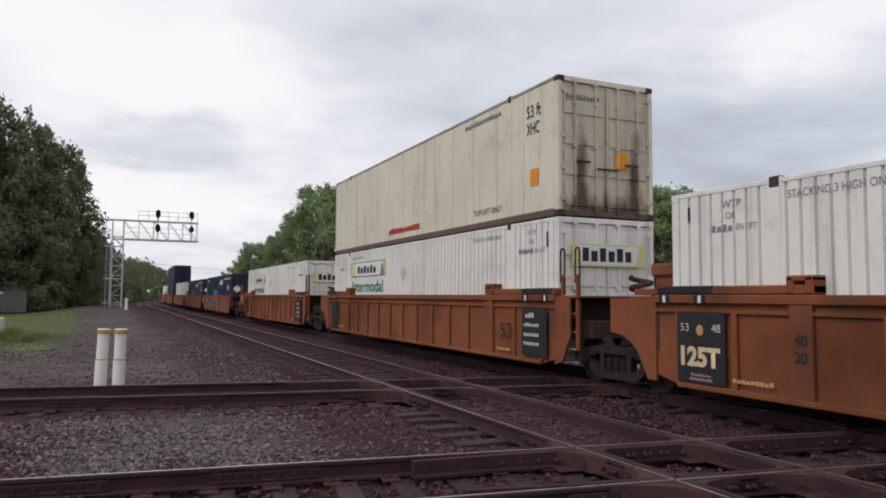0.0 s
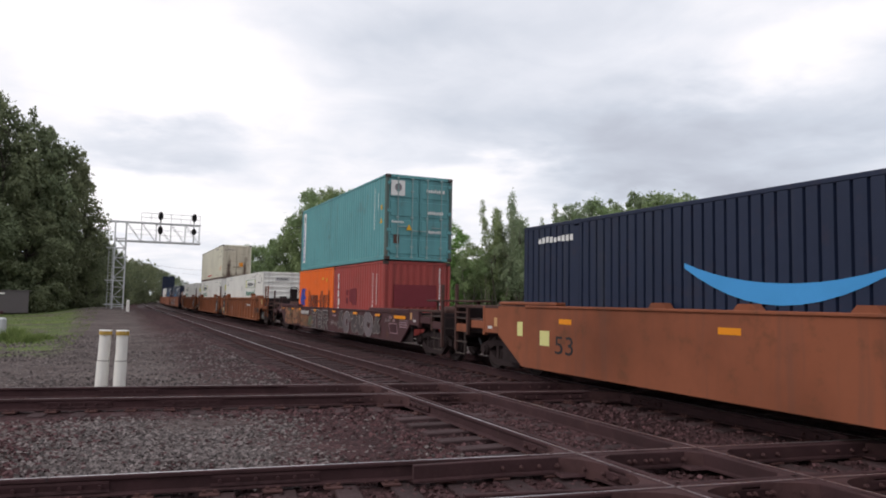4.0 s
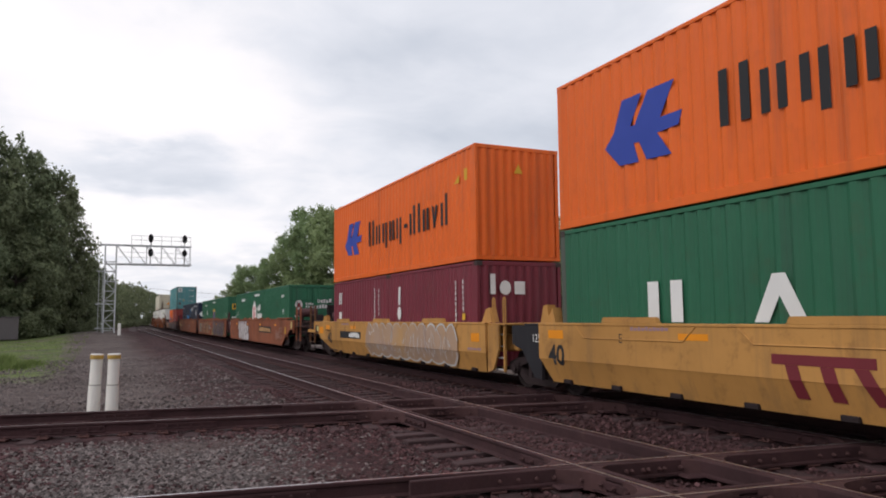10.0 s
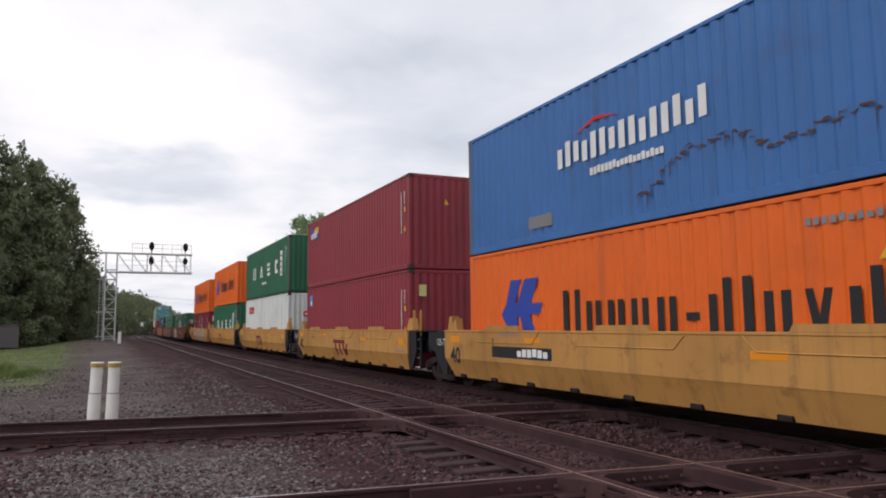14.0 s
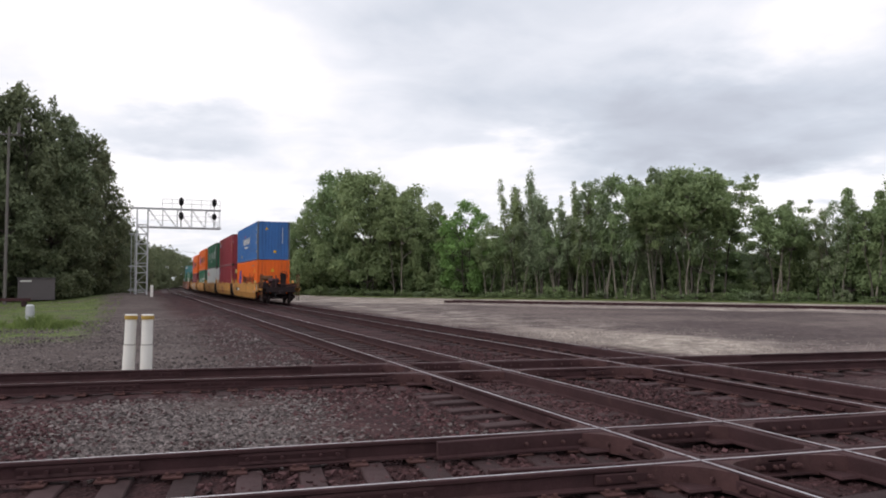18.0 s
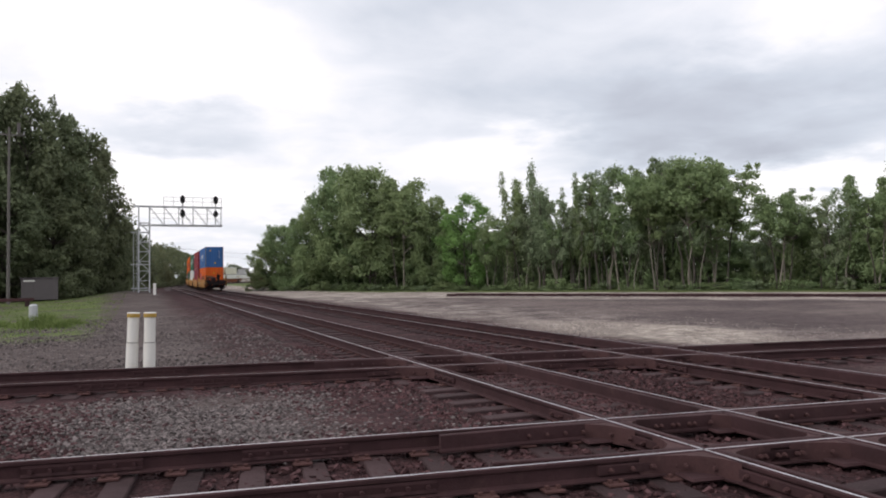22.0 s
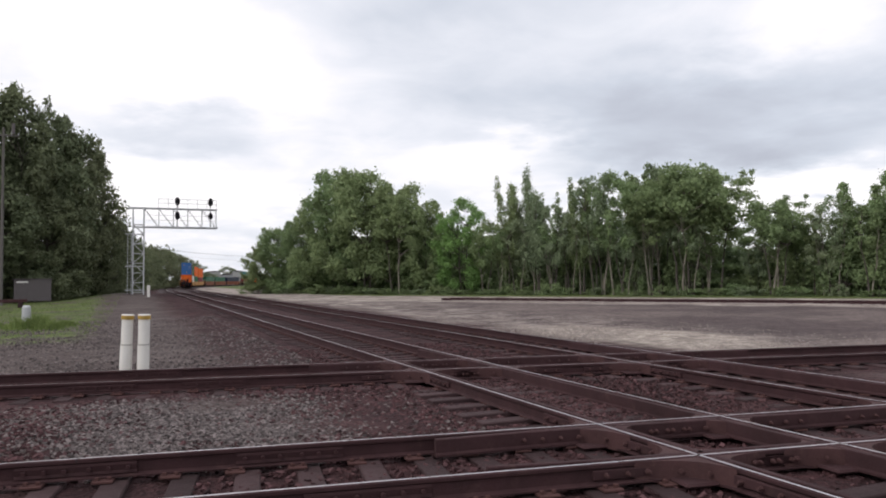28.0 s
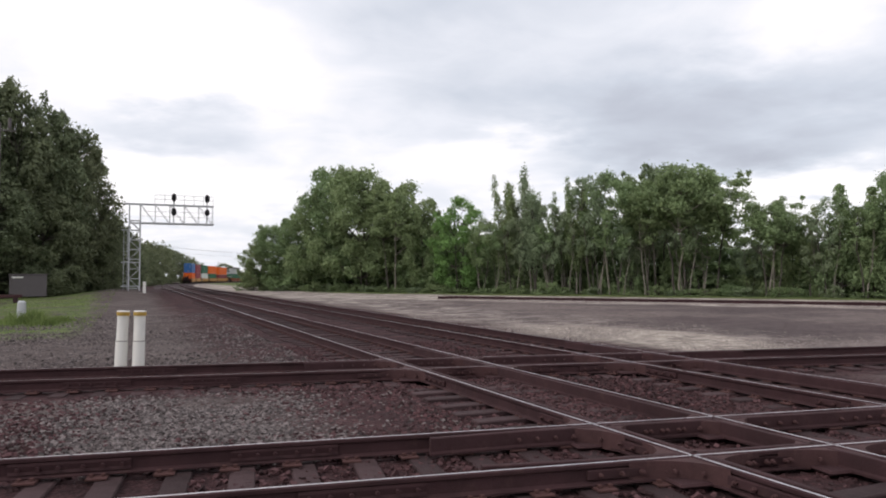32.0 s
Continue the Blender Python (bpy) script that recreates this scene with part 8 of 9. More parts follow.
YL = "ochre yellow well car with dull red marks"
for k, (u, fr, bk) in enumerate(((-113.0, "coupler", "joint"), (-128.8, "joint", "joint"), (-144.6, "joint", "joint"), (-160.55, "joint", "joint"), (-176.65, "joint", "coupler"))):
    w = well_car(u, 6.55 if k not in (0, 4) else 7.0, "yellow", CAR_YELLOW, YL, fr, bk, black_ends=(k != 0))
    half = 6.55 if k not in (0, 4) else 7.0
    f = Side(-1.48, half)
    if k in (0, 4):
        a0 = 1.25 if k == 0 else 1.1
        marks(w, f, [rect(a0 + 1.4, 0.86, 2.4, 0.24)], MARK_BLACK, "stencil_panel")
        marks(w, f, bars(a0 + 2.5, 0.90, 1.2, 0.16, 6, 0.22, 8), MARK_WHITE, "car_number_bars", 0.008)
    else:
        sl = Slope(-1.48, half)
        marks(w, f, [rect(5.58, 0.94, 1.42, 0.13)], MARK_DKRED, "name_block", 0.006)
        for a, d in ((5.78, 0.10), (6.28, 0.10), (6.72, 0.22), (7.18, -0.16)):
            spray(w, sl, [((a, 0.938), (a + 0.19, 0.938), (a + 0.19 + d * 0.5, 0.75), (a + d * 0.5, 0.75)), ((a + d * 0.5 + 1e-4, 0.75), (a + 0.19 + d * 0.5, 0.75), (a + 0.19 + d, 0.52), (a + d, 0.52))], MARK_DKRED, 0.006).name = "name_block"
    if k == 0:
        sl = Slope(-1.48, half)
        cloud(w, sl, 5.6, 12.6, 0.36, 1.40, 11, G_CLOUD, MARK_SILVER, 51)
        scribble(w, sl, 5.9, 0.45, 6.4, 0.8, 22, MARK_SILVER, 78, 0.012, 0.018)
        scribble(w, sl, 5.9, 1.02, 0.6, 0.24, 4, MARK_WHITE, 52, 0.022)
        scribble(w, sl, 10.2, 0.92, 0.8, 0.22, 4, MARK_WHITE, 53, 0.022)
        scribble(w, sl, 6.8, 0.62, 1.4, 0.24, 6, G_PINK, 54, 0.022)
    writing("40", Slope(-1.48, half), 1.0 if k == 0 else 0.34, 0.66, 0.38, MARK_BLACK, w, 0.54, bold=0.014)
    writing("ABCDE"[5 - k] if k else "A", f, 2.5 if k else 3.2, 1.12, 0.16, MARK_BLACK, w)
    marks(w, f, [rect(0.35 if k else 0.75, 1.15, 0.5, 0.16), rect(2 * half - 4.3, 1.08, 0.6, 0.12), rect(3.9, 1.2, 0.6, 0.10)] + ([rect(2 * half - 0.72, 1.0, 0.42, 0.2)] if bk == "joint" else []), MARK_ORANGE, "reflector_strip")
    marks(w, f, bars(2 * half - 0.9, 0.80, 0.7, 0.06, 9, 0.2, 3) + bars(2.8, 1.33, 0.9, 0.06, 10, 0.2, 4), MARK_MAUVE, "small_writing")
    if bk == "joint":
        q = Side(-1.42, -half)
        writing("125-T", q, 1.95, 1.06, 0.17, MARK_WHITE, w, 0.5)

for u, fr, bk in ((60.1, "coupler", "joint"), (80.0, "joint", "joint"), (99.9, "joint", "coupler"), (121.1, "coupler", "joint"), (141.1, "joint", "joint"), (161.1, "joint", "coupler")):
    w = well_car(u, 8.75, "smooth", CAR_RED, "red-brown smooth-sided well car far ahead in the train", fr, bk)
    if u == 60.1:
        graffiti(w, Side(-1.46, 8.75), 1.5, 0.35, 11.0, 1.05, 9, (G_GREY, G_CHALK), G_SMOKE, 61)

# ---------------------------------------------------------------- signal bridge
def build_signal_bridge():
    Y, Z0, TOP, BOT = 76.0, 0.28, 9.25, 7.27
    ob = thing("signal_bridge", "grey steel cantilever signal bridge with two double signal masts", "signal bridge")
    legs = [(-9.6, Y - 0.5), (-8.56, Y - 0.5), (-9.6, Y + 0.5), (-8.56, Y + 0.5)]
    for x, y in legs:
        part("tower_leg", Geo().box(x - 0.07, y - 0.07, Z0, x + 0.07, y + 0.07, TOP, 0.01), GALV, ob)
    n = 7
    h = (BOT - Z0) / n
    for k in range(n + 1):
        z = Z0 + 0.25 + k * h
        for (xa, ya), (xb, yb) in ((legs[0], legs[1]), (legs[2], legs[3]), (legs[0], legs[2]), (legs[1], legs[3])):
            part("tower_brace", Geo().cyl((xa, ya, z), (xb, yb, z), 0.035, n=5), GALV, ob)
            if k < n:
                a, b = ((xa, ya, z), (xb, yb, z + h)) if k % 2 else ((xb, yb, z), (xa, ya, z + h))
                part("tower_brace", Geo().cyl(a, b, 0.03, n=5), GALV, ob)
    for y in (Y - 0.5, Y + 0.5):
        for z in (BOT, TOP):
            part("arm_chord", Geo().box(-10.1 if z == TOP else -9.6, y - 0.05, z - 0.055, -1.3, y + 0.05, z + 0.055, 0.01), GALV, ob)
        xs = np.linspace(-8.56, -1.4, 6)
        for a, b in zip(xs, xs[1:]):
            part("arm_brace", Geo().cyl((a, y, TOP), (b, y, BOT), 0.026, n=5), GALV, ob)
            part("arm_brace", Geo().cyl((b, y, BOT), (b, y, TOP), 0.026, n=5), GALV, ob)
    grating = Geo().box(0, -0.45, 0.055, 0.26, 0.45, 0.11).mesh("walkway_panel", GALV)
    for k in range(24):
        part("walkway_panel", grating, None, ob).location = (-8.4 + k * 0.3, Y, BOT)
    for z in (TOP + 0.55, TOP + 1.0):
        part("handrail", Geo().cyl((-7.2, Y - 0.5, z), (-1.4, Y - 0.5, z), 0.025, n=5), GALV, ob)
    for x in np.linspace(-7.2, -1.4, 7):
        part("handrail_post", Geo().cyl((x, Y - 0.5, TOP), (x, Y - 0.5, TOP + 1.0), 0.022, n=5), GALV, ob)
    for z in (8.0, 8.5):
        part("handrail", Geo().cyl((-8.4, Y - 0.52, z), (-1.4, Y - 0.52, z), 0.02, n=5), GALV, ob)
    for x in (-5.35, -2.03):
        mast = part("signal_mast", Geo().cyl((x, Y - 0.62, BOT - 0.1), (x, Y - 0.62, TOP + 0.9), 0.06, n=8), GALV, ob)
        for z in (TOP + 0.75, TOP - 0.75):
            head = Geo()
            head.prism(oval(0, 0, 0.25, 0.44 if z > TOP or x < -4 else 0.34, 16), lambda a, b, c, x=x, z=z: (x + a, Y - 0.85 + c, z + b), (0.0, 0.09))
            sg = part("signal_head", head, BLACK, mast)
            for dz in (-0.25, 0.0, 0.25):
                part("lamp_hood", Geo().cyl((x, Y - 0.86, z + dz), (x, Y - 1.12, z + dz + 0.01), 0.085, 0.09, 10, False), BLACK, mast)
    # ladder cage beside the tower
    for x in (-10.1, -9.75):
        part("ladder_rail", Geo().cyl((x, Y, Z0), (x, Y, 6.6), 0.03, n=5), GALV, ob)
    for z in np.arange(Z0 + 0.3, 6.6, 0.34):
        part("ladder_rung", Geo().cyl((-10.1, Y, z), (-9.75, Y, z), 0.02, n=4), GALV, ob)
    for z in (0.75, 3.2, 6.55):
        part("ladder_stay", Geo().box(-10.35, Y - 0.1, z - 0.05, -8.5, Y + 0.0, z + 0.05), GALV, ob)


build_signal_bridge()

# ---------------------------------------------------------------- white pipes beside the crossing
for (x, y, lean, h) in ((-9.47, 11.55, 2.0, 1.20), (-9.13, 11.40, 0.9, 1.20)):
    pp = thing("marker_pipe", "white plastic marker pipe with an ochre cap band, leaning a little", "post", "white marker pipes")
    pp.matrix_basis = pose(x, y, -0.30, 0, lean, 0)
    part("lower_pipe", Geo().cyl((0, 0, 0), (0, 0, 0.58), 0.120, n=24), WHITE_PVC, pp, smooth=False)
    part("upper_pipe", Geo().cyl((0, 0, 0.58), (0, 0, h - 0.09), 0.112, n=24), WHITE_PVC, pp)
    part("collar", Geo().cyl((0, 0, 0.565), (0, 0, 0.585), 0.123, n=24), PIPE_JOINT, pp)
    part("cap_band", Geo().cyl((0, 0, h - 0.10), (0, 0, h - 0.02), 0.126, n=24), YELLOW_BAND, pp)
    part("cap", Geo().cyl((0, 0, h - 0.02), (0, 0, h), 0.126, 0.116, n=24), WHITE_PVC, pp)

mk = thing("marker_post", "thin white marker post at the foot of the signal bridge", "post", geo=Geo().box(-0.14, -0.05, 0, 0.14, 0.05, 1.25, 0.015), mat=WHITE_PVC)
mk.matrix_basis = pose(-8.15, 71.0, 0.0)

# ---------------------------------------------------------------- shed, bumper and stub by the wood
sh = thing("equipment_shed", "low grey metal equipment shed at the wood's edge", "shed")
sh.matrix_basis = pose(-18.45, 74.5, -0.15, 0, 0, 8)
part("wall", Geo().box(-1.55, -1.2, 0, 1.55, 1.2, 2.05, 0.02), SHED_GREY, sh)
part("roof", Geo().box(-1.65, -1.3, 2.05, 1.65, 1.3, 2.14, 0.02), SHED_GREY, sh)
part("door", Geo().box(-1.3, -1.24, 0.08, -0.5, -1.2, 1.95, 0.008), SHED_GREY, sh)
part("vent", Geo().box(-1.35, -1.26, 1.75, -0.4, -1.2, 1.9, 0.008), WHITE_PVC, sh)
bu = thing("timber_stack", "dark red-brown stack of old timbers beside the grass", "timber stack")
bu.matrix_basis = pose(-18.9, 58.5, -0.3, 0, 0, 4)
for k in range(4):
    part("timber", Geo().box(-2.2 + 0.03 * k, -0.6 + 0.1 * (k % 2), 0.42 + 0.11 * (k // 2), 1.95, -0.2 + 0.42 * (k % 2), 0.53 + 0.11 * (k // 2), 0.01), CAR_PLUM, bu)
for x in (-1.6, 1.5):
    part("bearer", Geo().box(x - 0.15, -0.6, 0, x + 0.15, 0.6, 0.43, 0.015), TIE_WOOD, bu)
st = thing("pipe_stub", "short pale concrete pipe stub in the weeds", "pipe", geo=Geo().cyl((0, 0, 0), (0, 0, 0.85), 0.19, 0.17, 18).cyl((0, 0, 0.85), (0, 0, 0.92), 0.17, 0.10, 18), mat=GALV)
st.matrix_basis = pose(-13.7, 31.5, -0.33)

# ---------------------------------------------------------------- utility poles and wires
def utility_pole(x, y, h, z0=-0.3, arm=True):
    ob = thing("utility_pole", "weathered grey wooden utility pole with a crossarm", "utility pole", "utility poles")
    ob.matrix_basis = pose(x, y, z0)
    part("pole", Geo().cyl((0, 0, 0), (0, 0, h), 0.14, 0.09, 12), POLE_WOOD, ob)
    if arm:
        part("crossarm", Geo().box(-1.2, -0.08, h - 0.75, 1.2, 0.05, h - 0.6, 0.01), POLE_WOOD, ob)
        part("transformer", Geo().cyl((0.75, -0.2, h - 0.55), (0.75, -0.2, h + 0.35), 0.13, n=12), SHED_GREY, ob)
        for xx in (-1.1, -0.6, 0.6, 1.1):
            part("insulator", Geo().cyl((xx, 0, h - 0.6), (xx, 0, h - 0.4), 0.045, 0.03, 8), GALV, ob)
    return ob


utility_pole(-19.8, 66.0, 15.2)
utility_pole(0.5, 262.0, 13.5)
utility_pole(66.0, 330.0, 12.5)
wires = Geo()
for z, dx in ((12.9, -1.1), (12.9, 1.1), (11.2, 0.0)):
    pts = []
    for k in range(15):
        q = k / 14
        pts.append((0.5 + 65.5 * q + dx, 262 + 68 * q, z - 0.3 - (0.7 * q) - 3.0 * q * (1 - q)))
    wires.pipe(pts, 0.025, 4)
tagged(new("overhead_wires", wires.mesh("overhead_wires", BLACK)), "thin dark overhead wires between far poles", "wire")

# pale industrial sheds beyond the bend
def far_shed(x, y, w, d, h, wall_mat, label):
    ob = thing("industrial_shed", label, "building", "far industrial sheds")
    ob.matrix_basis = pose(x, y, -0.35)
    part("wall", Geo().box(-w / 2, 0, 0, w / 2, d, h, 0.03), wall_mat, ob)
    part("roof", Geo().prism([(-w / 2 - 0.3, h), (w / 2 + 0.3, h), (w / 2 + 0.3, h + 0.15), (0, h + w * 0.09), (-w / 2 - 0.3, h + 0.15)], lambda a, b, c: (a, c, b), (-0.4, d + 0.4)), SHED_GREY, ob)
    for k in range(3):
        part("loading_door", Geo().box(-w * 0.36 + k * w * 0.28, -0.05, 0.3, -w * 0.36 + k * w * 0.28 + w * 0.18, 0.02, h * 0.62, 0.01), SHED_GREY, ob)
    return ob


far_shed(21.5, 318.0, 5.5, 12, 6.0, MARK_SILVER, "pale low industrial shed beyond the far bend")
far_shed(27.2, 322.0, 5.0, 12, 4.8, GALV, "grey low industrial shed beyond the far bend")
far_shed(32.6, 326.0, 4.6, 12, 6.3, MARK_SILVER, "pale taller industrial shed beyond the far bend")

# low dark spoil heap on the inside of the far bend
hp = Geo()
for j in range(13):
    for i in range(25):
        u_, v_ = i / 24 * 2 - 1, j / 12 * 2 - 1
        r_ = max(0.0, 1 - u_ * u_ - v_ * v_)
        hp.v.append((u_ * 7.0, v_ * 3.0, 1.3 * math.sqrt(r_) * (0.8 + 0.5 * noise.noise((u_ * 3, v_ * 3, 2))) - 0.25))
for j in range(12):
    for i in range(24):
        hp.f.append((j * 25 + i, j * 25 + i + 1, j * 25 + i + 26, j * 25 + i + 25))
ho = tagged(new("spoil_heap", hp.mesh("spoil_heap", BED_STONE, True)), "low dark heap of old ballast inside the far bend", "heap")
ho.matrix_basis = pose(17.5, 158.0, -0.35, 0, 0, -60)

# ---------------------------------------------------------------- camera strap that swings up once before the lens
def build_strap():
    ob = thing("wrist_strap", "black webbing wrist strap with an eyelet, close to the lens", "strap")
    g = Geo()
    pts = [(0.0, 0.0), (0.0127, -0.0137), (0.0265, -0.0275), (0.046, -0.0355), (0.070, -0.046), (0.095, -0.064), (0.14, -0.11)]
    w, th = 0.0056, 0.0030
    n = len(pts)
    for k, (a, b) in enumerate(pts):
        da, db = (pts[min(k + 1, n - 1)][i] - pts[max(k - 1, 0)][i] for i in (0, 1))
        l = math.hypot(da, db)
        nx_, nz_ = -db / l, da / l
        ww = w * (1.1, 0.8, 1.05, 1.2, 0.95, 1.1, 1.0)[k]
        for t in range(10):
            q = 2 * math.pi * t / 10
            g.v.append((a + nx_ * ww * math.cos(q), th * math.sin(q) + 0.002 * math.sin(k), b + nz_ * ww * math.cos(q)))
    for k in range(n - 1):
        for t in range(10):
            g.f.append((k * 10 + t, k * 10 + (t + 1) % 10, (k + 1) * 10 + (t + 1) % 10, (k + 1) * 10 + t))
    g.f += [tuple(range(10)), tuple(range((n - 1) * 10, n * 10))]
    part("webbing", g, STRAP, ob, smooth=True)
    ring = Geo()
    for k in range(14):
        t0, t1 = 2 * math.pi * k / 14, 2 * math.pi * (k + 1) / 14
        ring.cyl((0.002 + 0.0032 * math.cos(t0), -0.0042, -0.002 + 0.004 * math.sin(t0)), (0.002 + 0.0032 * math.cos(t1), -0.0042, -0.002 + 0.004 * math.sin(t1)), 0.0012, n=5)
    part("eyelet", ring, BLACK, ob)
    part("eyelet_hole", Geo().cyl((0.002, -0.0044, -0.002), (0.002, -0.0030, -0.002), 0.0028, n=10), MARK_BLACK, ob)
    return ob


strap = build_strap()

# ---------------------------------------------------------------- trees
def crown_mesh(puffs, leaves, leaf, leaf_mat, r, seed):
    """Leaves on the skins of uneven puffs, most of them lying along the skin, some loose at the rim."""
    total = sum(pr ** 2 * fl for _, pr, fl in puffs)
    v, f = [], []
    for i, (c, pr, fl) in enumerate(puffs):
        for _ in range(max(10, round(leaves * pr ** 2 * fl / total))):
            d = Vector((r.gauss(0, 1), r.gauss(0, 1), r.gauss(0.3, 1))).normalized()
            lump = 0.88 + 0.62 * noise.noise((d.x * 2.3 + i * 3.1, d.y * 2.3 + seed, d.z * 2.3))
            rad = pr * lump * (r.uniform(0.35, 1.0) ** 0.5 if r.random() < 0.78 else r.uniform(0.95, 1.4))
            p = c + Vector((d.x, d.y, d.z * fl)) * rad
            s = leaf * r.uniform(0.6, 1.3)
            up = (d + Vector((r.gauss(0, 0.72), r.gauss(0, 0.72), r.gauss(0.3, 0.72)))).normalized()
            u_ = up.orthogonal().normalized()
            u_.rotate(Matrix.Rotation(r.uniform(0, 6.283), 3, up))
            w_ = up.cross(u_)
            o = len(v)
            v += [tuple(p - u_ * s * 0.62), tuple(p + u_ * s * 0.36 + w_ * s * 0.42), tuple(p + u_ * s * 0.5 - w_ * s * 0.36)]
            f.append((o, o + 1, o + 2))
    me = bpy.data.meshes.new("crown")
    me.from_pydata(v, [], f)
    me.materials.append(leaf_mat)
    return me


def tree_variant(name, seed, h, spread, base, n_boughs, leaves, leaf, leaf_mat, form, label, trunks=1):
    """A tree: tapered trunks, limbs that fork and end in uneven puffs of leaves, with gaps between the boughs."""
    r = random.Random(seed)
    ob = thing(name, label, "tree" if h > 3 else "bush")
    woods, puffs = [], []
    tr0 = h * 0.011 + 0.03
    stems, talls = [], []
    for k in range(trunks):
        a = 6.283 * (k + r.random() * 0.6) / trunks
        off = 0.0 if trunks == 1 else spread * r.uniform(0.06, 0.2)
        fan = 0.05 if trunks == 1 else spread * r.uniform(0.25, 0.5)
        tall = 1.0 if k == 0 or form != "feather" else r.uniform(0.68, 0.97)
        topz = h * tall * (0.93 if form == "feather" else r.uniform(0.72, 0.84))
        talls.append(tall)
        pts = []
        for i in range(7):
            q = i / 6
            w = off + fan * q ** 1.3
            wob = 0.014 * h * (i > 0)
            pts.append(Vector((math.cos(a) * w + r.uniform(-1, 1) * wob, math.sin(a) * w + r.uniform(-1, 1) * wob, -0.4 + (topz + 0.4) * q)))
        thin = tr0 * (1 if trunks == 1 else 0.72)
        woods.append(Geo())
        for i in range(6):
            woods[-1].cyl(pts[i], pts[i + 1], thin * (1 - 0.14 * i), thin * (1 - 0.14 * (i + 1)), 6, False)
        stems.append(pts)
    if form == "feather":       # upright stems feathered with short side sprays, thinning out upwards
        for pts, tall in zip(stems, talls):
            for k in range(n_boughs):
                q = (k + r.random()) / n_boughs
                z = base + (h * tall - base) * q
                f = min(5.99, max(0.0, (z + 0.4) / (h * tall * 0.93 + 0.4) * 6))
                at = pts[int(f)].lerp(pts[int(f) + 1], f - int(f))
                a, reach = r.uniform(0, 6.283), spread * (0.08 + 0.42 * (1 - q) ** 0.9) * r.uniform(0.3, 1.1)
                pr = spread * (0.19 + 0.18 * (1 - q)) * r.uniform(0.7, 1.25)
                puffs.append((Vector((at.x + math.cos(a) * reach, at.y + math.sin(a) * reach, z + reach * 0.3)), pr, r.uniform(1.1, 1.7)))
    else:
        gaps = [(r.uniform(0, 6.283), r.uniform(0.3, 0.95)) for _ in range(5)]
        for k in range(n_boughs):
            a = 2.39996 * k + r.uniform(-0.6, 0.6)
            q = (k + r.random()) / n_boughs
            rough = 1 + 0.30 * noise.noise((math.cos(a) * 1.4 + seed, math.sin(a) * 1.4, q * 2.5))
            if form == "dome":
                rad = spread * (1 - max(0.0, (q - 0.35) / 0.65) ** 2.2) ** 0.5 * (0.78 + 0.22 * min(1, q / 0.25))
                f, pr, fl = r.uniform(0.25, 1.0) ** 0.55, spread * r.uniform(0.18, 0.33), r.uniform(0.55, 0.8)
            elif form == "umbrella":       # boughs spread out flat near the top over bare stems
                rad = spread * (0.45 + 0.55 * math.sin(math.pi * min(1.0, 0.12 + q * 0.72)))
                f, pr, fl = r.uniform(0.15, 1.0) ** 0.6, spread * r.uniform(0.20, 0.34), r.uniform(0.42, 0.62)
            elif form == "spire":
                rad = spread * (1.0 - 0.93 * q ** 0.85)
                f, pr, fl = r.uniform(0.35, 1.0), spread * (0.36 - 0.20 * q) * r.uniform(0.8, 1.25), r.uniform(0.6, 0.9)
            else:
                rad = spread * (0.5 + 0.5 * math.sin(math.pi * min(1, 0.2 + q * 0.7)))
                f, pr, fl = r.uniform(0.3, 1.05), spread * r.uniform(0.18, 0.32), r.uniform(0.6, 1.0)
            if form in ("dome", "open") and any(abs((a - ga + 3.14159) % 6.28318 - 3.14159) < 0.34 and abs(q - gq) < 0.09 for ga, gq in gaps):
                continue
            z = base + (h - base) * q * 0.97 - pr * 0.4
            c = Vector((math.cos(a) * rad * f * rough, math.sin(a) * rad * f * rough, max(z, base + pr * 0.3)))
            puffs.append((c, pr, fl))
            if r.random() < 0.45:      # a spray that stands out from the bough
                t = Vector((math.cos(a) * r.uniform(0.2, 1.0), math.sin(a) * r.uniform(0.2, 1.0), r.uniform(0.2, 0.9)))
                puffs.append((c + t * pr * 1.15, pr * r.uniform(0.32, 0.5), 1.0))
    for c, pr, fl in puffs:
        if pr < spread * 0.14 and form != "feather":
            continue
        near = min(range(trunks), key=lambda k: (stems[k][4].xy - c.xy).length)
        pts = stems[near]
        low = [p for p in pts if p.z < c.z - 0.35 * (c.xy - p.xy).length] or pts[:1]
        b = low[-1]
        mid = (b + c) / 2 + Vector((r.uniform(-1, 1), r.uniform(-1, 1), -0.8)) * 0.015 * h
        woods[near].cyl(b, mid, tr0 * 0.34, tr0 * 0.22, 3, False).cyl(mid, c, tr0 * 0.22, tr0 * 0.07, 3, False)
    for k, wood in enumerate(woods):
        part("trunk", wood, BARK if k == 0 and form in ("open", "umbrella", "feather") else DARK_BARK, ob)
    part("crown", crown_mesh(puffs, leaves, leaf, leaf_mat, r, seed), None, ob)
    return ob


def shift(x, y, z, rz, s, sx=None):
    return Matrix.LocRotScale((x, y, z), Euler((0, 0, rz)), (sx or s, sx or s, s))


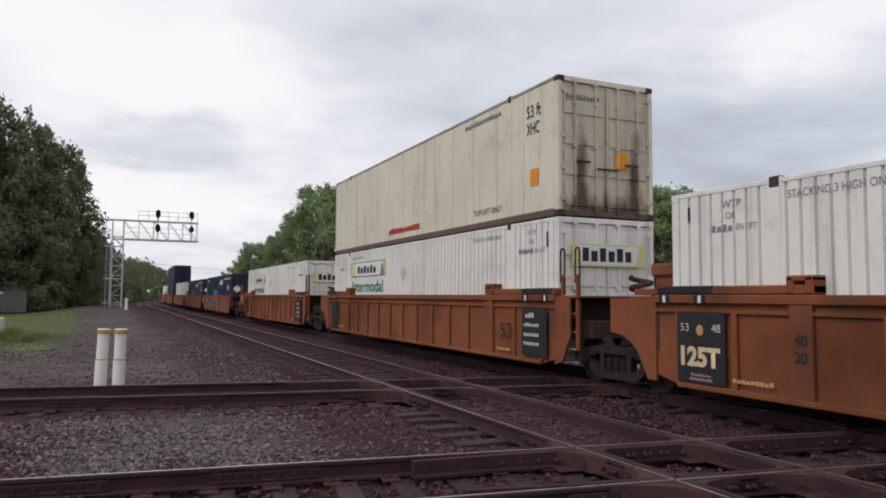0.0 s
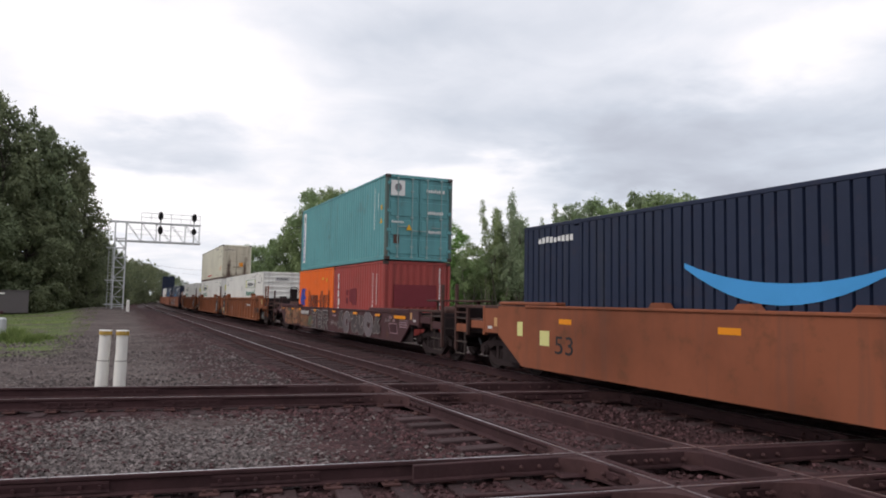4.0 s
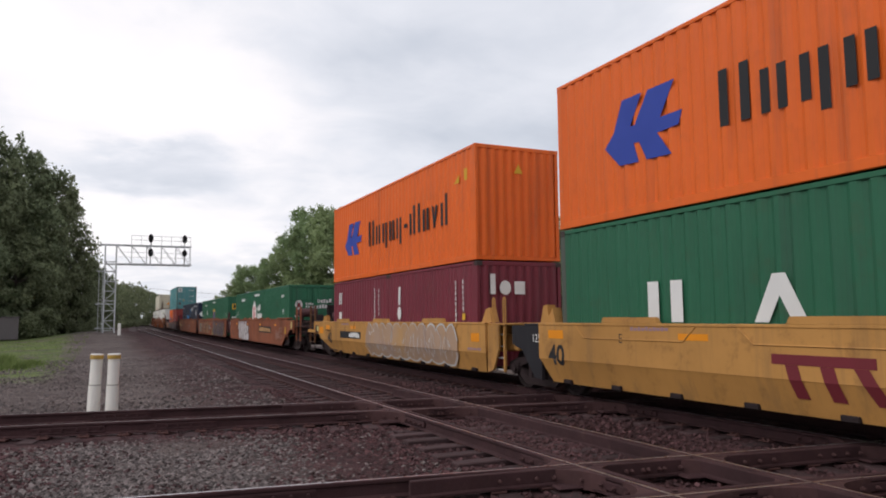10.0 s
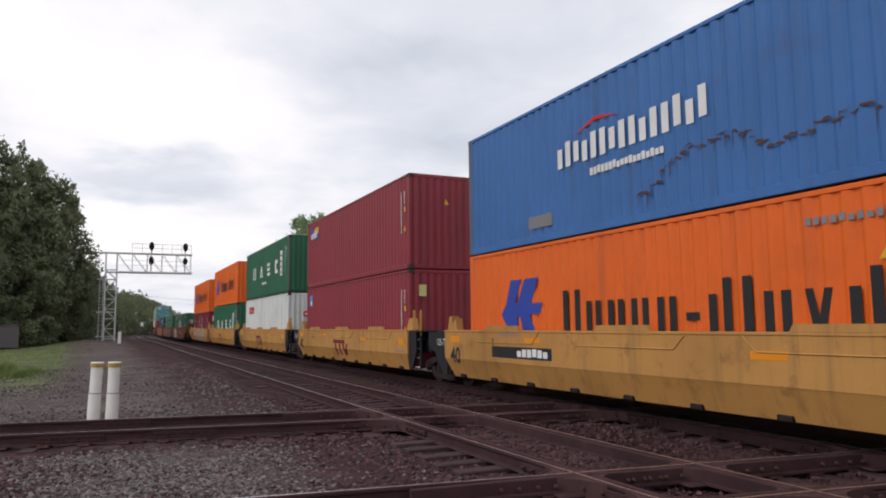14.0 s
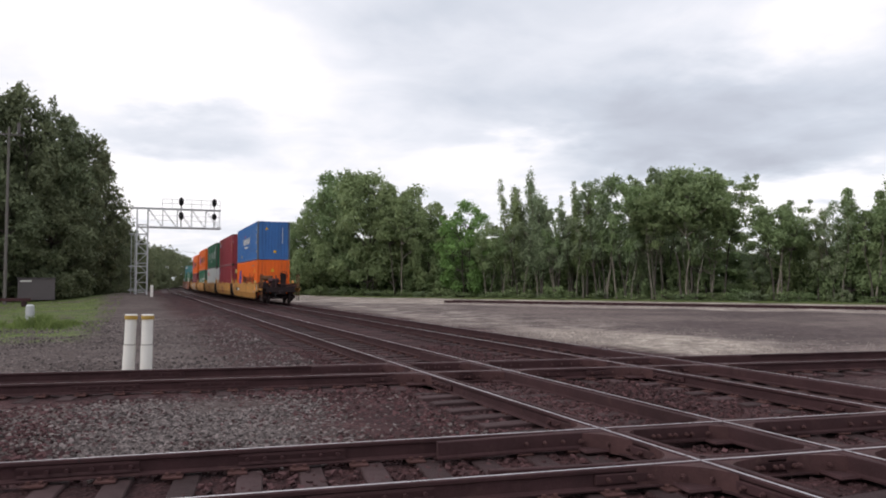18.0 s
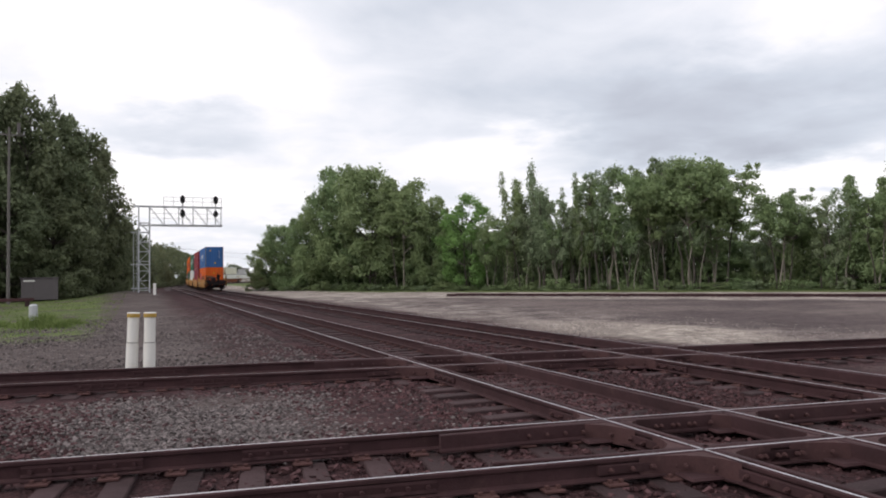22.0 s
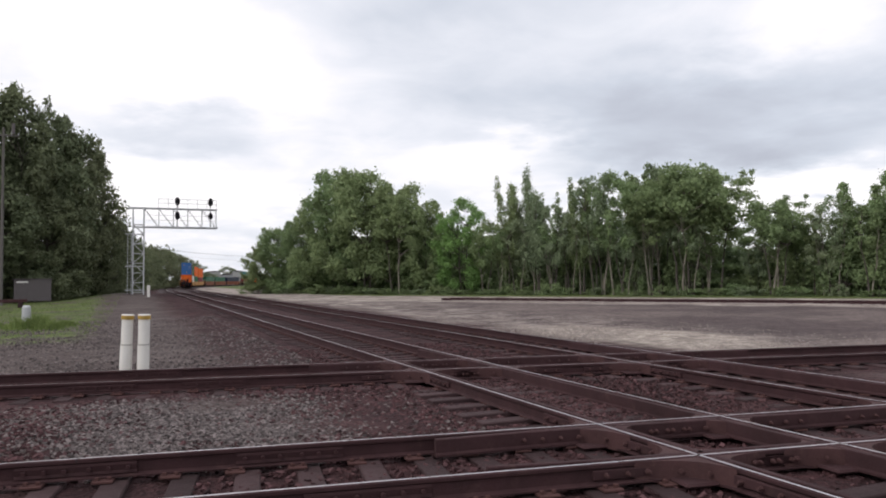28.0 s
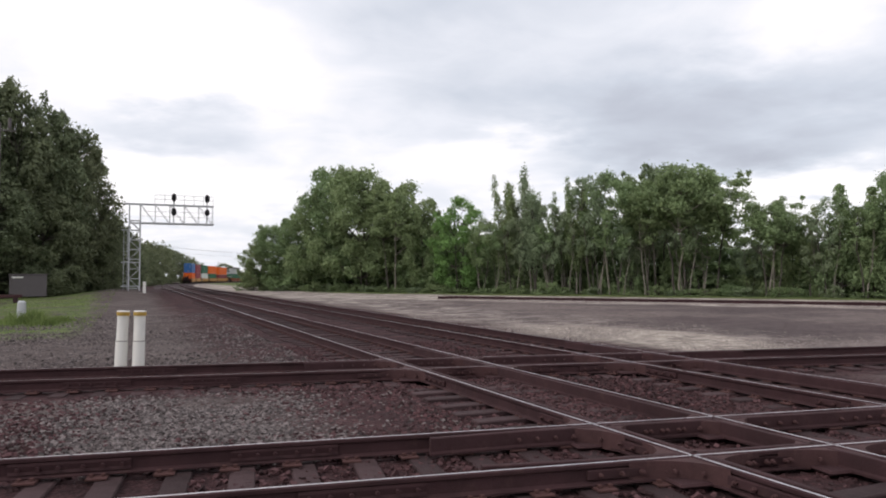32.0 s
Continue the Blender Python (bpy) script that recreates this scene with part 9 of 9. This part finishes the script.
# height and crown radius of each kind as built
KIND = {"dome_a": (12, 4.6), "dome_b": (12, 4.0), "dark_a": (14, 4.6), "dark_b": (14, 4.2), "high": (12, 4.2), "high_b": (12, 4.0), "loose": (12, 3.8), "open_a": (12, 3.0),
        "open_b": (12, 3.2), "poplar": (12, 2.4), "poplar_b": (12, 2.2), "spire": (11, 3.0), "fill": (12, 4.2), "far": (12, 4.4), "bright": (12, 3.4), "stem_a": (9, 2.0), "stem_b": (9, 2.2), "bush": (2.8, 2.0), "bush_pale": (2.6, 1.8), "bush_dark": (2.8, 2.0), "thicket": (3.4, 2.2)}


def kind(key, seed, name, base, boughs, leaves, leaf, mat, form, label, trunks=1):
    h, spread = KIND[key]
    return tree_variant(name, seed, h, spread, base, boughs, leaves, leaf, mat, form, label, trunks)


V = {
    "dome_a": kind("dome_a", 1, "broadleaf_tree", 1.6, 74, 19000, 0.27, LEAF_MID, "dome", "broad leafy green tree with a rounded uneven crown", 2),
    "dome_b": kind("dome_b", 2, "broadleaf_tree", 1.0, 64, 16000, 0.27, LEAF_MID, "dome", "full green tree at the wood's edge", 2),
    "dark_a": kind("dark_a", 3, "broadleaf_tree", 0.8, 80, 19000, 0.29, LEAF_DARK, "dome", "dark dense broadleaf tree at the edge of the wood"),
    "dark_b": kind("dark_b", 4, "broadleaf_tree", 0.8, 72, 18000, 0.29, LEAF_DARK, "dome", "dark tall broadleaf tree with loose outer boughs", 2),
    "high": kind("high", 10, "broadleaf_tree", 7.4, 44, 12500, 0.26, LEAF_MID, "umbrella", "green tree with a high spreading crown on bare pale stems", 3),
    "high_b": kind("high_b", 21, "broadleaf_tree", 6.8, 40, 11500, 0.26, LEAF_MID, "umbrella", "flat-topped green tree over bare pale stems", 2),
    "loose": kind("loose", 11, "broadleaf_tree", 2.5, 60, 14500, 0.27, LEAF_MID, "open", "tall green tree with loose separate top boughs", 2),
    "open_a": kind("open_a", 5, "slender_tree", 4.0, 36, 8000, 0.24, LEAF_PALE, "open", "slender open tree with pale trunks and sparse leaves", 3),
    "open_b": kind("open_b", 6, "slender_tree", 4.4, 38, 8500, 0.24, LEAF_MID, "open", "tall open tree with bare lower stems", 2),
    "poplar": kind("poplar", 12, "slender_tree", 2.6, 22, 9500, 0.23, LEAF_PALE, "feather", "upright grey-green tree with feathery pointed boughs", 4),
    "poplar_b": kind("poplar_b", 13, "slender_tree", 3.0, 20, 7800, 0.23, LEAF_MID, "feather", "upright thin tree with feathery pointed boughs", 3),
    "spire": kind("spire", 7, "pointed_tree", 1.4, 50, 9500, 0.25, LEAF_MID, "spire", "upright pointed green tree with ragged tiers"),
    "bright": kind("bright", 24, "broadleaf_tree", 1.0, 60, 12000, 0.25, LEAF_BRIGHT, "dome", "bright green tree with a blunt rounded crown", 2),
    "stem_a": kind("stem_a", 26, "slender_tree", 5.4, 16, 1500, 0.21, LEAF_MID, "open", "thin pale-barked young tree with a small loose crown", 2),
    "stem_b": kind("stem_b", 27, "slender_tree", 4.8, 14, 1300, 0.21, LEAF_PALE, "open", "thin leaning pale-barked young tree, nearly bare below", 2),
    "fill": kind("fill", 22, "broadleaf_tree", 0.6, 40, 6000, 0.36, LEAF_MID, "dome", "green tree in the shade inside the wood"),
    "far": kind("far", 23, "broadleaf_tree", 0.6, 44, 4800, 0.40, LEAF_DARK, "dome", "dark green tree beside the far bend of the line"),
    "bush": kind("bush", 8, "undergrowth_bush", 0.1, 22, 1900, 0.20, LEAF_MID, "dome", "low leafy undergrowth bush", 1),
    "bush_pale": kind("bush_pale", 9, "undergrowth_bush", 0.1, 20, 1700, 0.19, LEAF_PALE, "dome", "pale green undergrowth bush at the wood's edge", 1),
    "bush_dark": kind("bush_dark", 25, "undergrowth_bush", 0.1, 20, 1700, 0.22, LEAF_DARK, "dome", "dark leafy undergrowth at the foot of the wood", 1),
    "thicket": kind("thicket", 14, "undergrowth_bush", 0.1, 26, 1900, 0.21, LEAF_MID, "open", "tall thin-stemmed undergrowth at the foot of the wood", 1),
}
USED = set()


def plant(kind, x, y, h, radius, z=-0.4):
    h0, r0 = KIND[kind]
    m = shift(x, y, z, random.uniform(0, 6.28), h / h0, radius / r0)
    if kind in USED:
        q = V[kind].scale          # a copy takes over the first one's scale: undo it
        return copy_thing(V[kind], m @ Matrix.Diagonal((1 / q[0], 1 / q[1], 1 / q[2], 1)))
    USED.add(kind)
    V[kind].matrix_basis = m
    return V[kind]


RW0, RW1 = Vector((9.0, 104.0)), Vector((52.0, 40.0))       # the wood behind the siding


def wood_at(q, back=0.0):
    p = RW0.lerp(RW1, q)
    n = Vector((0.83, 0.558))
    return p.x + n.x * back, p.y + n.y * back


def right_wood():
    """The wood along the siding: the tall trees at its edge, then filling behind and below."""
    for kind, q, back, h, radius in RIGHT_TREES:
        x, y = wood_at(q, back)
        plant(kind, x, y, h, radius)
    for k in range(56):        # low undergrowth along the edge
        x, y = wood_at(-0.07 + 1.4 * k / 55 + rnd(-0.01, 0.01), rnd(-0.8, 1.6))
        plant(("bush", "bush_pale", "bush", "thicket")[k % 4], x, y, rnd(0.5, 1.5), rnd(1.0, 2.0))
    for k in range(44):        # taller thickets between the stems
        x, y = wood_at(-0.06 + 1.4 * k / 43 + rnd(-0.012, 0.012), rnd(2.2, 5.5))
        plant(("thicket", "bush", "thicket")[k % 3], x, y, rnd(2.2, 5.0), rnd(1.8, 2.8))
    for k in range(44):        # the shaded inside of the wood, in two rows
        x, y = wood_at(-0.03 + 1.35 * k / 43 + rnd(-0.012, 0.012), rnd(5.5, 8))
        plant("fill", x, y, rnd(5.4, 7.0) if k < 25 or k > 32 else rnd(4.8, 5.8), rnd(3.2, 4.2))
    for k in range(40):
        q = -0.02 + 1.34 * k / 39
        x, y = wood_at(q + rnd(-0.012, 0.012), rnd(11, 15))
        plant("fill", x, y, rnd(8.2, 9.6) if q < 0.82 or q > 1 else rnd(5.2, 6.2), rnd(3.0, 4.0))
    for k in range(12):        # thin pale stems in front
        x, y = wood_at((0.5 + 0.04 * k if k < 8 else 0.9 + 0.05 * (k - 8)) + rnd(-0.012, 0.012), rnd(-0.2, 1.0))
        plant(("stem_a", "stem_b")[k % 2], x, y, rnd(7.5, 10.0), rnd(1.6, 2.2))


def left_wood():
    for kind, x, y, h, radius in LEFT_TREES:
        plant(kind, x, y, h, radius)
    for k in range(26):
        x, y = -13.6 - rnd(0, 1.4), 84 + k * 5.2
        plant("bush_dark", x, y, rnd(1.6, 3), rnd(1.4, 2.4))
    for k in range(12):
        plant("bush_dark", -16.5 - k * 2.1, 78 + rnd(-2, 2), rnd(1.8, 3.4), rnd(1.6, 2.6))


# kind, place along the wood, depth behind its edge, height, crown radius
RIGHT_TREES = [
    ('dome_b', -0.038, 1, 7.6, 2.6), ('dome_a', -0.024, 3, 10.3, 3.2), ('dome_b', 0.04, 2, 10.8, 3.6), ('dome_a', 0.09, 2.5, 14.4, 4.2),
    ('loose', 0.136, 3.5, 18.3, 4.6), ('dome_a', 0.212, 2, 17.6, 5.8), ('loose', 0.262, 4, 15.6, 4.8), ('high_b', 0.30, 1.0, 13.4, 4.0), ('dome_b', 0.346, 3, 12.5, 3.2),
    ('dome_a', 0.371, 4, 9.7, 2.6), ('bright', 0.421, 2, 12.6, 3.3), ('open_b', 0.474, 1, 9.4, 2.2), ('poplar_b', 0.506, 2, 14.1, 2.0),
    ('poplar', 0.530, 3, 14.8, 2.0), ('poplar', 0.556, 2, 14.9, 2.2), ('open_a', 0.588, 1, 10.6, 2.0), ('poplar_b', 0.602, 3, 11.8, 1.8),
    ('poplar_b', 0.631, 2, 13.2, 2.0), ('open_a', 0.656, 2, 13.8, 3.2), ('open_b', 0.691, 1, 13.9, 3.2), ('poplar', 0.709, 3, 12.9, 2.0),
    ('open_a', 0.734, 4, 14.7, 3.2), ('high_b', 0.742, 2.5, 13.0, 3.8), ('high', 0.778, 1.5, 13.7, 5.0), ('high_b', 0.814, 2.5, 13.0, 4.4), ('open_b', 0.800, 3.5, 11.0, 3.4),
    ('high_b', 0.894, 1.5, 9.6, 3.2), ('open_b', 0.937, 3, 9.0, 1.4), ('open_a', 0.951, 2, 7.6, 1.8), ('spire', 0.973, 2, 11.2, 2.5),
    ('open_a', 0.99, 3, 8.8, 1.8), ('spire', 1.008, 2, 10.8, 2.4), ('open_a', 0.862, 4, 6.0, 1.6), ('high', 0.918, 4, 7.4, 1.8),
    ('loose', 1.037, 1.0, 12.6, 2.4), ('spire', 1.062, 2.0, 13.0, 3.4), ('open_b', 1.095, 1.0, 12.8, 2.8), ('dome_b', 1.13, 3.0, 11.6, 3.8), ('dome_a', 1.18, 2.0, 11.8, 4.2),
]
# kind, x, y, height, crown radius
LEFT_TREES = [
    ('dark_a', -12.2, 84, 8.2, 1.9), ('dark_b', -13.2, 86, 11.0, 2.2), ('dark_b', -14.8, 83, 18.2, 4.0), ('dark_a', -18.2, 82, 21.0, 4.8),
    ('dark_b', -21.6, 81, 22.7, 5.2), ('dark_a', -25.4, 79, 23.3, 5.6), ('dark_b', -29.4, 77, 23.3, 5.6), ('dark_a', -33.5, 73, 22.9, 5.8),
    ('far', -16.2, 88, 18.0, 4.6), ('far', -21.0, 91, 19.7, 5.6), ('far', -26.0, 90, 19.7, 5.6), ('dark_a', -17.5, 78.5, 11.2, 4.0),
    ('dark_b', -22.5, 76.5, 12.7, 4.6), ('dark_a', -27.5, 74, 12.7, 4.8), ('dark_a', -11.4, 98, 10.2, 2.6), ('dark_b', -10.6, 112, 9.6, 2.8),
    ('far', -9.8, 128, 9.4, 2.8), ('far', -7.8, 160, 9.6, 3.4), ('far', -4.5, 190, 11.2, 4.4), ('far', -1.4, 215, 11.4, 4.6),
    ('far', 2.0, 235, 11.2, 4.6), ('far', 5.5, 255, 10.8, 5.0), ('far', 10.8, 285, 9.4, 5.2), ('far', 28.4, 330, 8.8, 4.8),
    ('far', 35.1, 340, 4.8, 4.8), ('far', -6.1, 175, 8.8, 3.8), ('far', 17.9, 315, 5.9, 5.8), ('far', 26.2, 345, 4.9, 7.0),
    ('far', -9.6, 150, 9.8, 3.4), ('far', -8.2, 172, 10.4, 3.8), ('far', -5.4, 200, 11.2, 4.2), ('far', -2.0, 226, 11.6, 4.6),
]
right_wood()
left_wood()

# ---------------------------------------------------------------- loose stones near the crossing
def stone_kinds():
    ks = []
    r = random.Random(3)
    for _ in range(6):
        c = np.array([(x, y, z) for x in (-1, 1) for y in (-1, 1) for z in (-1, 1)], float) * 0.7
        c = c * np.array([1, r.uniform(0.6, 0.95), r.uniform(0.5, 0.75)]) + np.array([[r.uniform(-0.25, 0.25) for _ in range(3)] for _ in range(8)])
        ks.append((c, [(0, 1, 3, 2), (4, 6, 7, 5), (0, 4, 5, 1), (2, 3, 7, 6), (1, 5, 7, 3)]))
    return ks


KINDS = stone_kinds()


def scatter(name, label, n, place, size, mat, seed, bed=ground_z):
    r = np.random.RandomState(seed)
    V_, F_, o = [], [], 0
    made = 0
    while made < n:
        p = place(r)
        if p is None:
            continue
        x, y = p
        vs, fs = KINDS[r.randint(6)]
        e = Euler((r.uniform(-0.6, 0.6), r.uniform(-0.6, 0.6), r.uniform(0, 6.28))).to_matrix()
        s = size * (0.4 + 0.95 * r.uniform(0, 1) ** 1.6)
        w = (vs @ np.array(e).T) * s + np.array((x, y, bed(x, y) + s * r.uniform(0.0, 0.45)))
        V_.append(w)
        F_ += [tuple(o + k for k in q) for q in fs]
        o += len(vs)
        made += 1
    me = bpy.data.meshes.new(name)
    me.from_pydata(np.concatenate(V_).tolist(), [], F_)
    me.materials.append(mat)
    return tagged(new(name, me), label, "gravel", kind="stuff")


def on_rail(x, y):
    for off in (A1X, A2X):
        if abs(abs(x - off) - GAUGE / 2) < 0.10:
            return True
    for c, m in (B1, B2):
        if abs(abs(y - c - m * x) - GAUGE / 2) < 0.10:
            return True
    return False


def near_tri(r):
    """The grey patch between the tracks, thinning out into the stained stone round it."""
    x, y = r.uniform(-13, -5.4), r.uniform(0.6, 7.2)
    d1, d2 = y - B1[0] - B1[1] * x, B2[0] + B2[1] * x - y
    if d1 < 0.85 or d2 < 0.95 or on_rail(x, y):
        return None
    core = min(1.0, max(0.06, (-6.4 - x) / 1.2)) * min(1.0, max(0.08, (d1 - 0.9) / 0.9)) * min(1.0, max(0.1, (d2 - 1.2) / 0.8)) * min(1.0, max(0.12, (x + 10.5) / 1.3))
    return (x, y) if r.random_sample() < core * (0.72 + 0.95 * noise.noise((x * 1.1, y * 1.1, 2))) else None


def near_rim(r):
    """Stained stone at the rim of the grey patch."""
    x, y = r.uniform(-13, -4.9), r.uniform(0.6, 7.2)
    d1, d2 = y - B1[0] - B1[1] * x, B2[0] + B2[1] * x - y
    if d1 < 0.85 or d2 < 0.95 or on_rail(x, y):
        return None
    core = min(1.0, max(0.0, (-6.2 - x) / 1.4)) * min(1.0, max(0.0, (d1 - 0.9) / 1.0)) * min(1.0, max(0.0, (d2 - 1.2) / 0.9)) * min(1.0, max(0.1, (x + 10.5) / 1.3))
    return (x, y) if r.random_sample() > core * (0.8 + 0.5 * noise.noise((x * 1.1, y * 1.1, 2))) else None


def in_tracks(r):
    x, y = r.uniform(-9, 3.0), r.uniform(-2.0, 14)
    inside = abs(x + 1.95) < 3.7 or abs(y - B1[0] - B1[1] * x) < 1.3 or abs(y - B2[0] - B2[1] * x) < 1.3
    return (x, y) if inside and not on_rail(x, y) else None


def left_field(r):
    x, y = r.uniform(-15, -5.6), 8.6 + 26 * r.random() ** 1.5
    return None if abs(y - B2[0] - B2[1] * x) < 1.2 else (x, y)


scatter("grey_gravel", "loose grey crushed stone between the crossing tracks", 28000, near_tri, 0.027, BALLAST_STONE, 1)
scatter("rim_gravel", "rust-stained stone round the grey gravel patch", 12000, near_rim, 0.031, STAINED_STONE, 5)
scatter("stained_gravel", "rust-brown stained ballast in and around the tracks", 22000, in_tracks, 0.032, STAINED_STONE, 2)
# ballast heaped over the ties inside the first main track's panel
def crib_z(x, y):
    d = min(abs(y - B1[0] - B1[1] * x), abs(y - B2[0] - B2[1] * x)) - GAUGE / 2 - 0.1
    return TIE_TOP - 0.03 + 0.045 * max(0.0, min(1.0, d / 0.5)) + 0.02 * noise.noise((x * 2.1, y * 2.1, 4))


def in_crib(r):
    x, y = A1X + r.uniform(-0.62, 0.62), r.uniform(1.3, 7.0)
    return (x, y) if y > B1[0] + B1[1] * x + GAUGE / 2 + 0.1 and y < B2[0] + B2[1] * x - GAUGE / 2 - 0.1 else None


def crib_fill():
    g = Geo()
    nx, ny = 9, 40
    for j in range(ny + 1):
        for k in range(nx + 1):
            x = A1X - 0.64 + 1.28 * k / nx
            lo, hi = B1[0] + B1[1] * x + GAUGE / 2 + 0.1, B2[0] + B2[1] * x - GAUGE / 2 - 0.1
            y = lo + (hi - lo) * j / ny
            g.v.append((x, y, crib_z(x, y)))
    for j in range(ny):
        for k in range(nx):
            a = j * (nx + 1) + k
            g.f.append((a, a + 1, a + nx + 2, a + nx + 1))
    thing("crib_ballast", "rust-brown ballast heaped between the rails of the crossing", "gravel", kind="stuff", geo=g, mat=BED_STONE)


crib_fill()
scatter("crib_gravel", "rust-brown loose stone heaped over the ties in the crossing", 3200, in_crib, 0.030, STAINED_STONE, 12, crib_z)
scatter("side_gravel", "scattered grey stone beside the main track", 13000, left_field, 0.032, BALLAST_STONE, 3)


PALE_STONE = material("pale_yard_stone", (0.31, 0.268, 0.246), 0.9, 0, (0.22, 0.185, 0.17), (18, 0.4), (3, 0.4), (50, 0.3), per_island=0.22)


def yard_patch(r):
    x, y = 2.9 + 9 * r.random_sample() ** 1.3, r.uniform(7.0, 30)
    q = math.exp(-((x - 5.0) / 3.2) ** 2 - ((y - 16) / 8.0) ** 2)
    return (x, y) if r.random_sample() < 0.08 + 0.9 * q else None


def siding_bed(r):
    q, d = r.uniform(-16, 30), r.uniform(-3.2, -0.9)
    return 26.5 + 0.558 * q + 0.83 * d, 41 - 0.83 * q + 0.558 * d


scatter("yard_gravel", "pale crushed stone strewn over the yard", 9000, yard_patch, 0.021, PALE_STONE, 6)
scatter("siding_gravel", "pale ballast along the far siding", 5000, siding_bed, 0.05, PALE_STONE, 7)


WEEDS = ((-13.1, 30.4, 0.62), (-12.6, 29.2, 0.42), (-13.8, 30.0, 0.5), (-14.9, 31.0, 0.34), (-12.2, 31.5, 0.26), (-13.4, 33.5, 0.4), (-15.8, 29.5, 0.3))


def grass_tufts():
    r = np.random.RandomState(8)
    V_, F_ = [], []
    for _ in range(9000):
        if r.random_sample() < 0.3:
            cx, cy, ch = WEEDS[r.randint(len(WEEDS))]
            dx, dy = r.normal(0, 0.34), r.normal(0, 0.6)
            x, y = cx + dx, cy + dy
            h = ch * math.exp(-(dx / 0.5) ** 2 - (dy / 1.2) ** 2) * r.uniform(0.5, 1.15) + 0.06
        else:
            x, y = r.uniform(-24, -10.6), r.uniform(24, 76)
            if noise.noise((x * 0.25, y * 0.25, 0)) < -0.12:
                continue
            h = r.uniform(0.06, 0.17)
        z = ground_z(x, y) - 0.02
        a, w = r.uniform(0, 6.28), 0.02 + 0.02 * h
        dx, dy = math.cos(a), math.sin(a)
        lx, ly = r.normal(0, 0.22) * h, r.normal(0, 0.22) * h
        o = len(V_)
        V_ += [(x - dx * w, y - dy * w, z), (x + dx * w, y + dy * w, z), (x + lx + dx * w * 0.5, y + ly + dy * w * 0.5, z + h * 0.7), (x + lx * 1.6, y + ly * 1.6, z + h)]
        F_ += [(o, o + 1, o + 2), (o, o + 2, o + 3)]
    me = bpy.data.meshes.new("grass")
    me.from_pydata(V_, [], F_)
    me.materials.append(GRASS)
    tagged(new("grass", me), "ragged green grass and weeds at the wood's edge", "grass", kind="stuff")


grass_tufts()


# ---------------------------------------------------------------- what moves
def ride(s, length, z):
    """Pose of a thing whose origin is at s and that reaches length forward, as a chord of the track."""
    xa, ya, th = on_line(s, A2X)
    if length:
        xb, yb, _ = on_line(s + length, A2X)
        th = math.atan2(xb - xa, yb - ya)
    return Matrix.Translation((xa, ya, z)) @ Matrix.Rotation(-th, 4, "Z")


def motions():
    times = [0, 2, 4, 6, 8, 10, 12, 14, 16, 18, 20, 22, 24, 26, 28, 30, 32]
    for ob, u, length, z in RIDERS:
        walk(ob, [(t, ride(u + TRAIN_V * t, length, z)) for t in times])
    # wheels turn as they roll, from when their car comes near until it is far off
    turn = TRAIN_V / 0.455
    at = {ob: u for ob, u, _, _ in RIDERS}
    for wh, rest, sense, car in WHEELS:
        t0, t1 = max(0.0, (-30 - at[car]) / TRAIN_V), min(32.0, (75 - at[car]) / TRAIN_V)
        if t1 <= t0:
            continue
        n = int((t1 - t0) / 0.05) + 1
        rows = [(t0 + (t1 - t0) * k / n, rest @ Matrix.Rotation(-sense * turn * (t1 - t0) * k / n, 4, "X")) for k in range(n + 1)]
        walk(wh, ([(0, rows[0][1])] if t0 > 0 else []) + rows + ([(32, rows[-1][1])] if t1 < 32 else []))
    up_, down = STRAP_UP, STRAP_DOWN
    walk(strap, [(0, down), (7.867, down), (7.933, down.lerp(up_, 0.55)), (8.0, up_), (8.067, down.lerp(up_, 0.55)), (8.133, down), (9.72, down), (9.8, STRAP_ACROSS), (9.9, STRAP_SINK), (9.97, down), (32, down)])


m8 = view(-9.278, -4.895, 1.584, 24.36, 5.07, -0.27)
STRAP_UP = m8 @ Matrix.Translation((-0.0488, -0.0400, -0.25)) @ Matrix.Rotation(radians(-90), 4, "X")
STRAP_DOWN = m8 @ Matrix.Translation((-0.03, -0.55, -0.20)) @ Matrix.Rotation(radians(-90), 4, "X") @ Matrix.Rotation(radians(25), 4, "Y")
m98 = view(-9.278, -4.902, 1.585, 24.99, 5.37, -0.53)
STRAP_ACROSS = m98 @ Matrix.Translation((-0.0319, -0.0159, -0.17)) @ Matrix.Rotation(radians(-90), 4, "X") @ Matrix.Rotation(radians(-20), 4, "Y")
STRAP_SINK = m98 @ Matrix.Translation((-0.0486, -0.0466, -0.17)) @ Matrix.Rotation(radians(-90), 4, "X") @ Matrix.Rotation(radians(-12), 4, "Y")
motions()
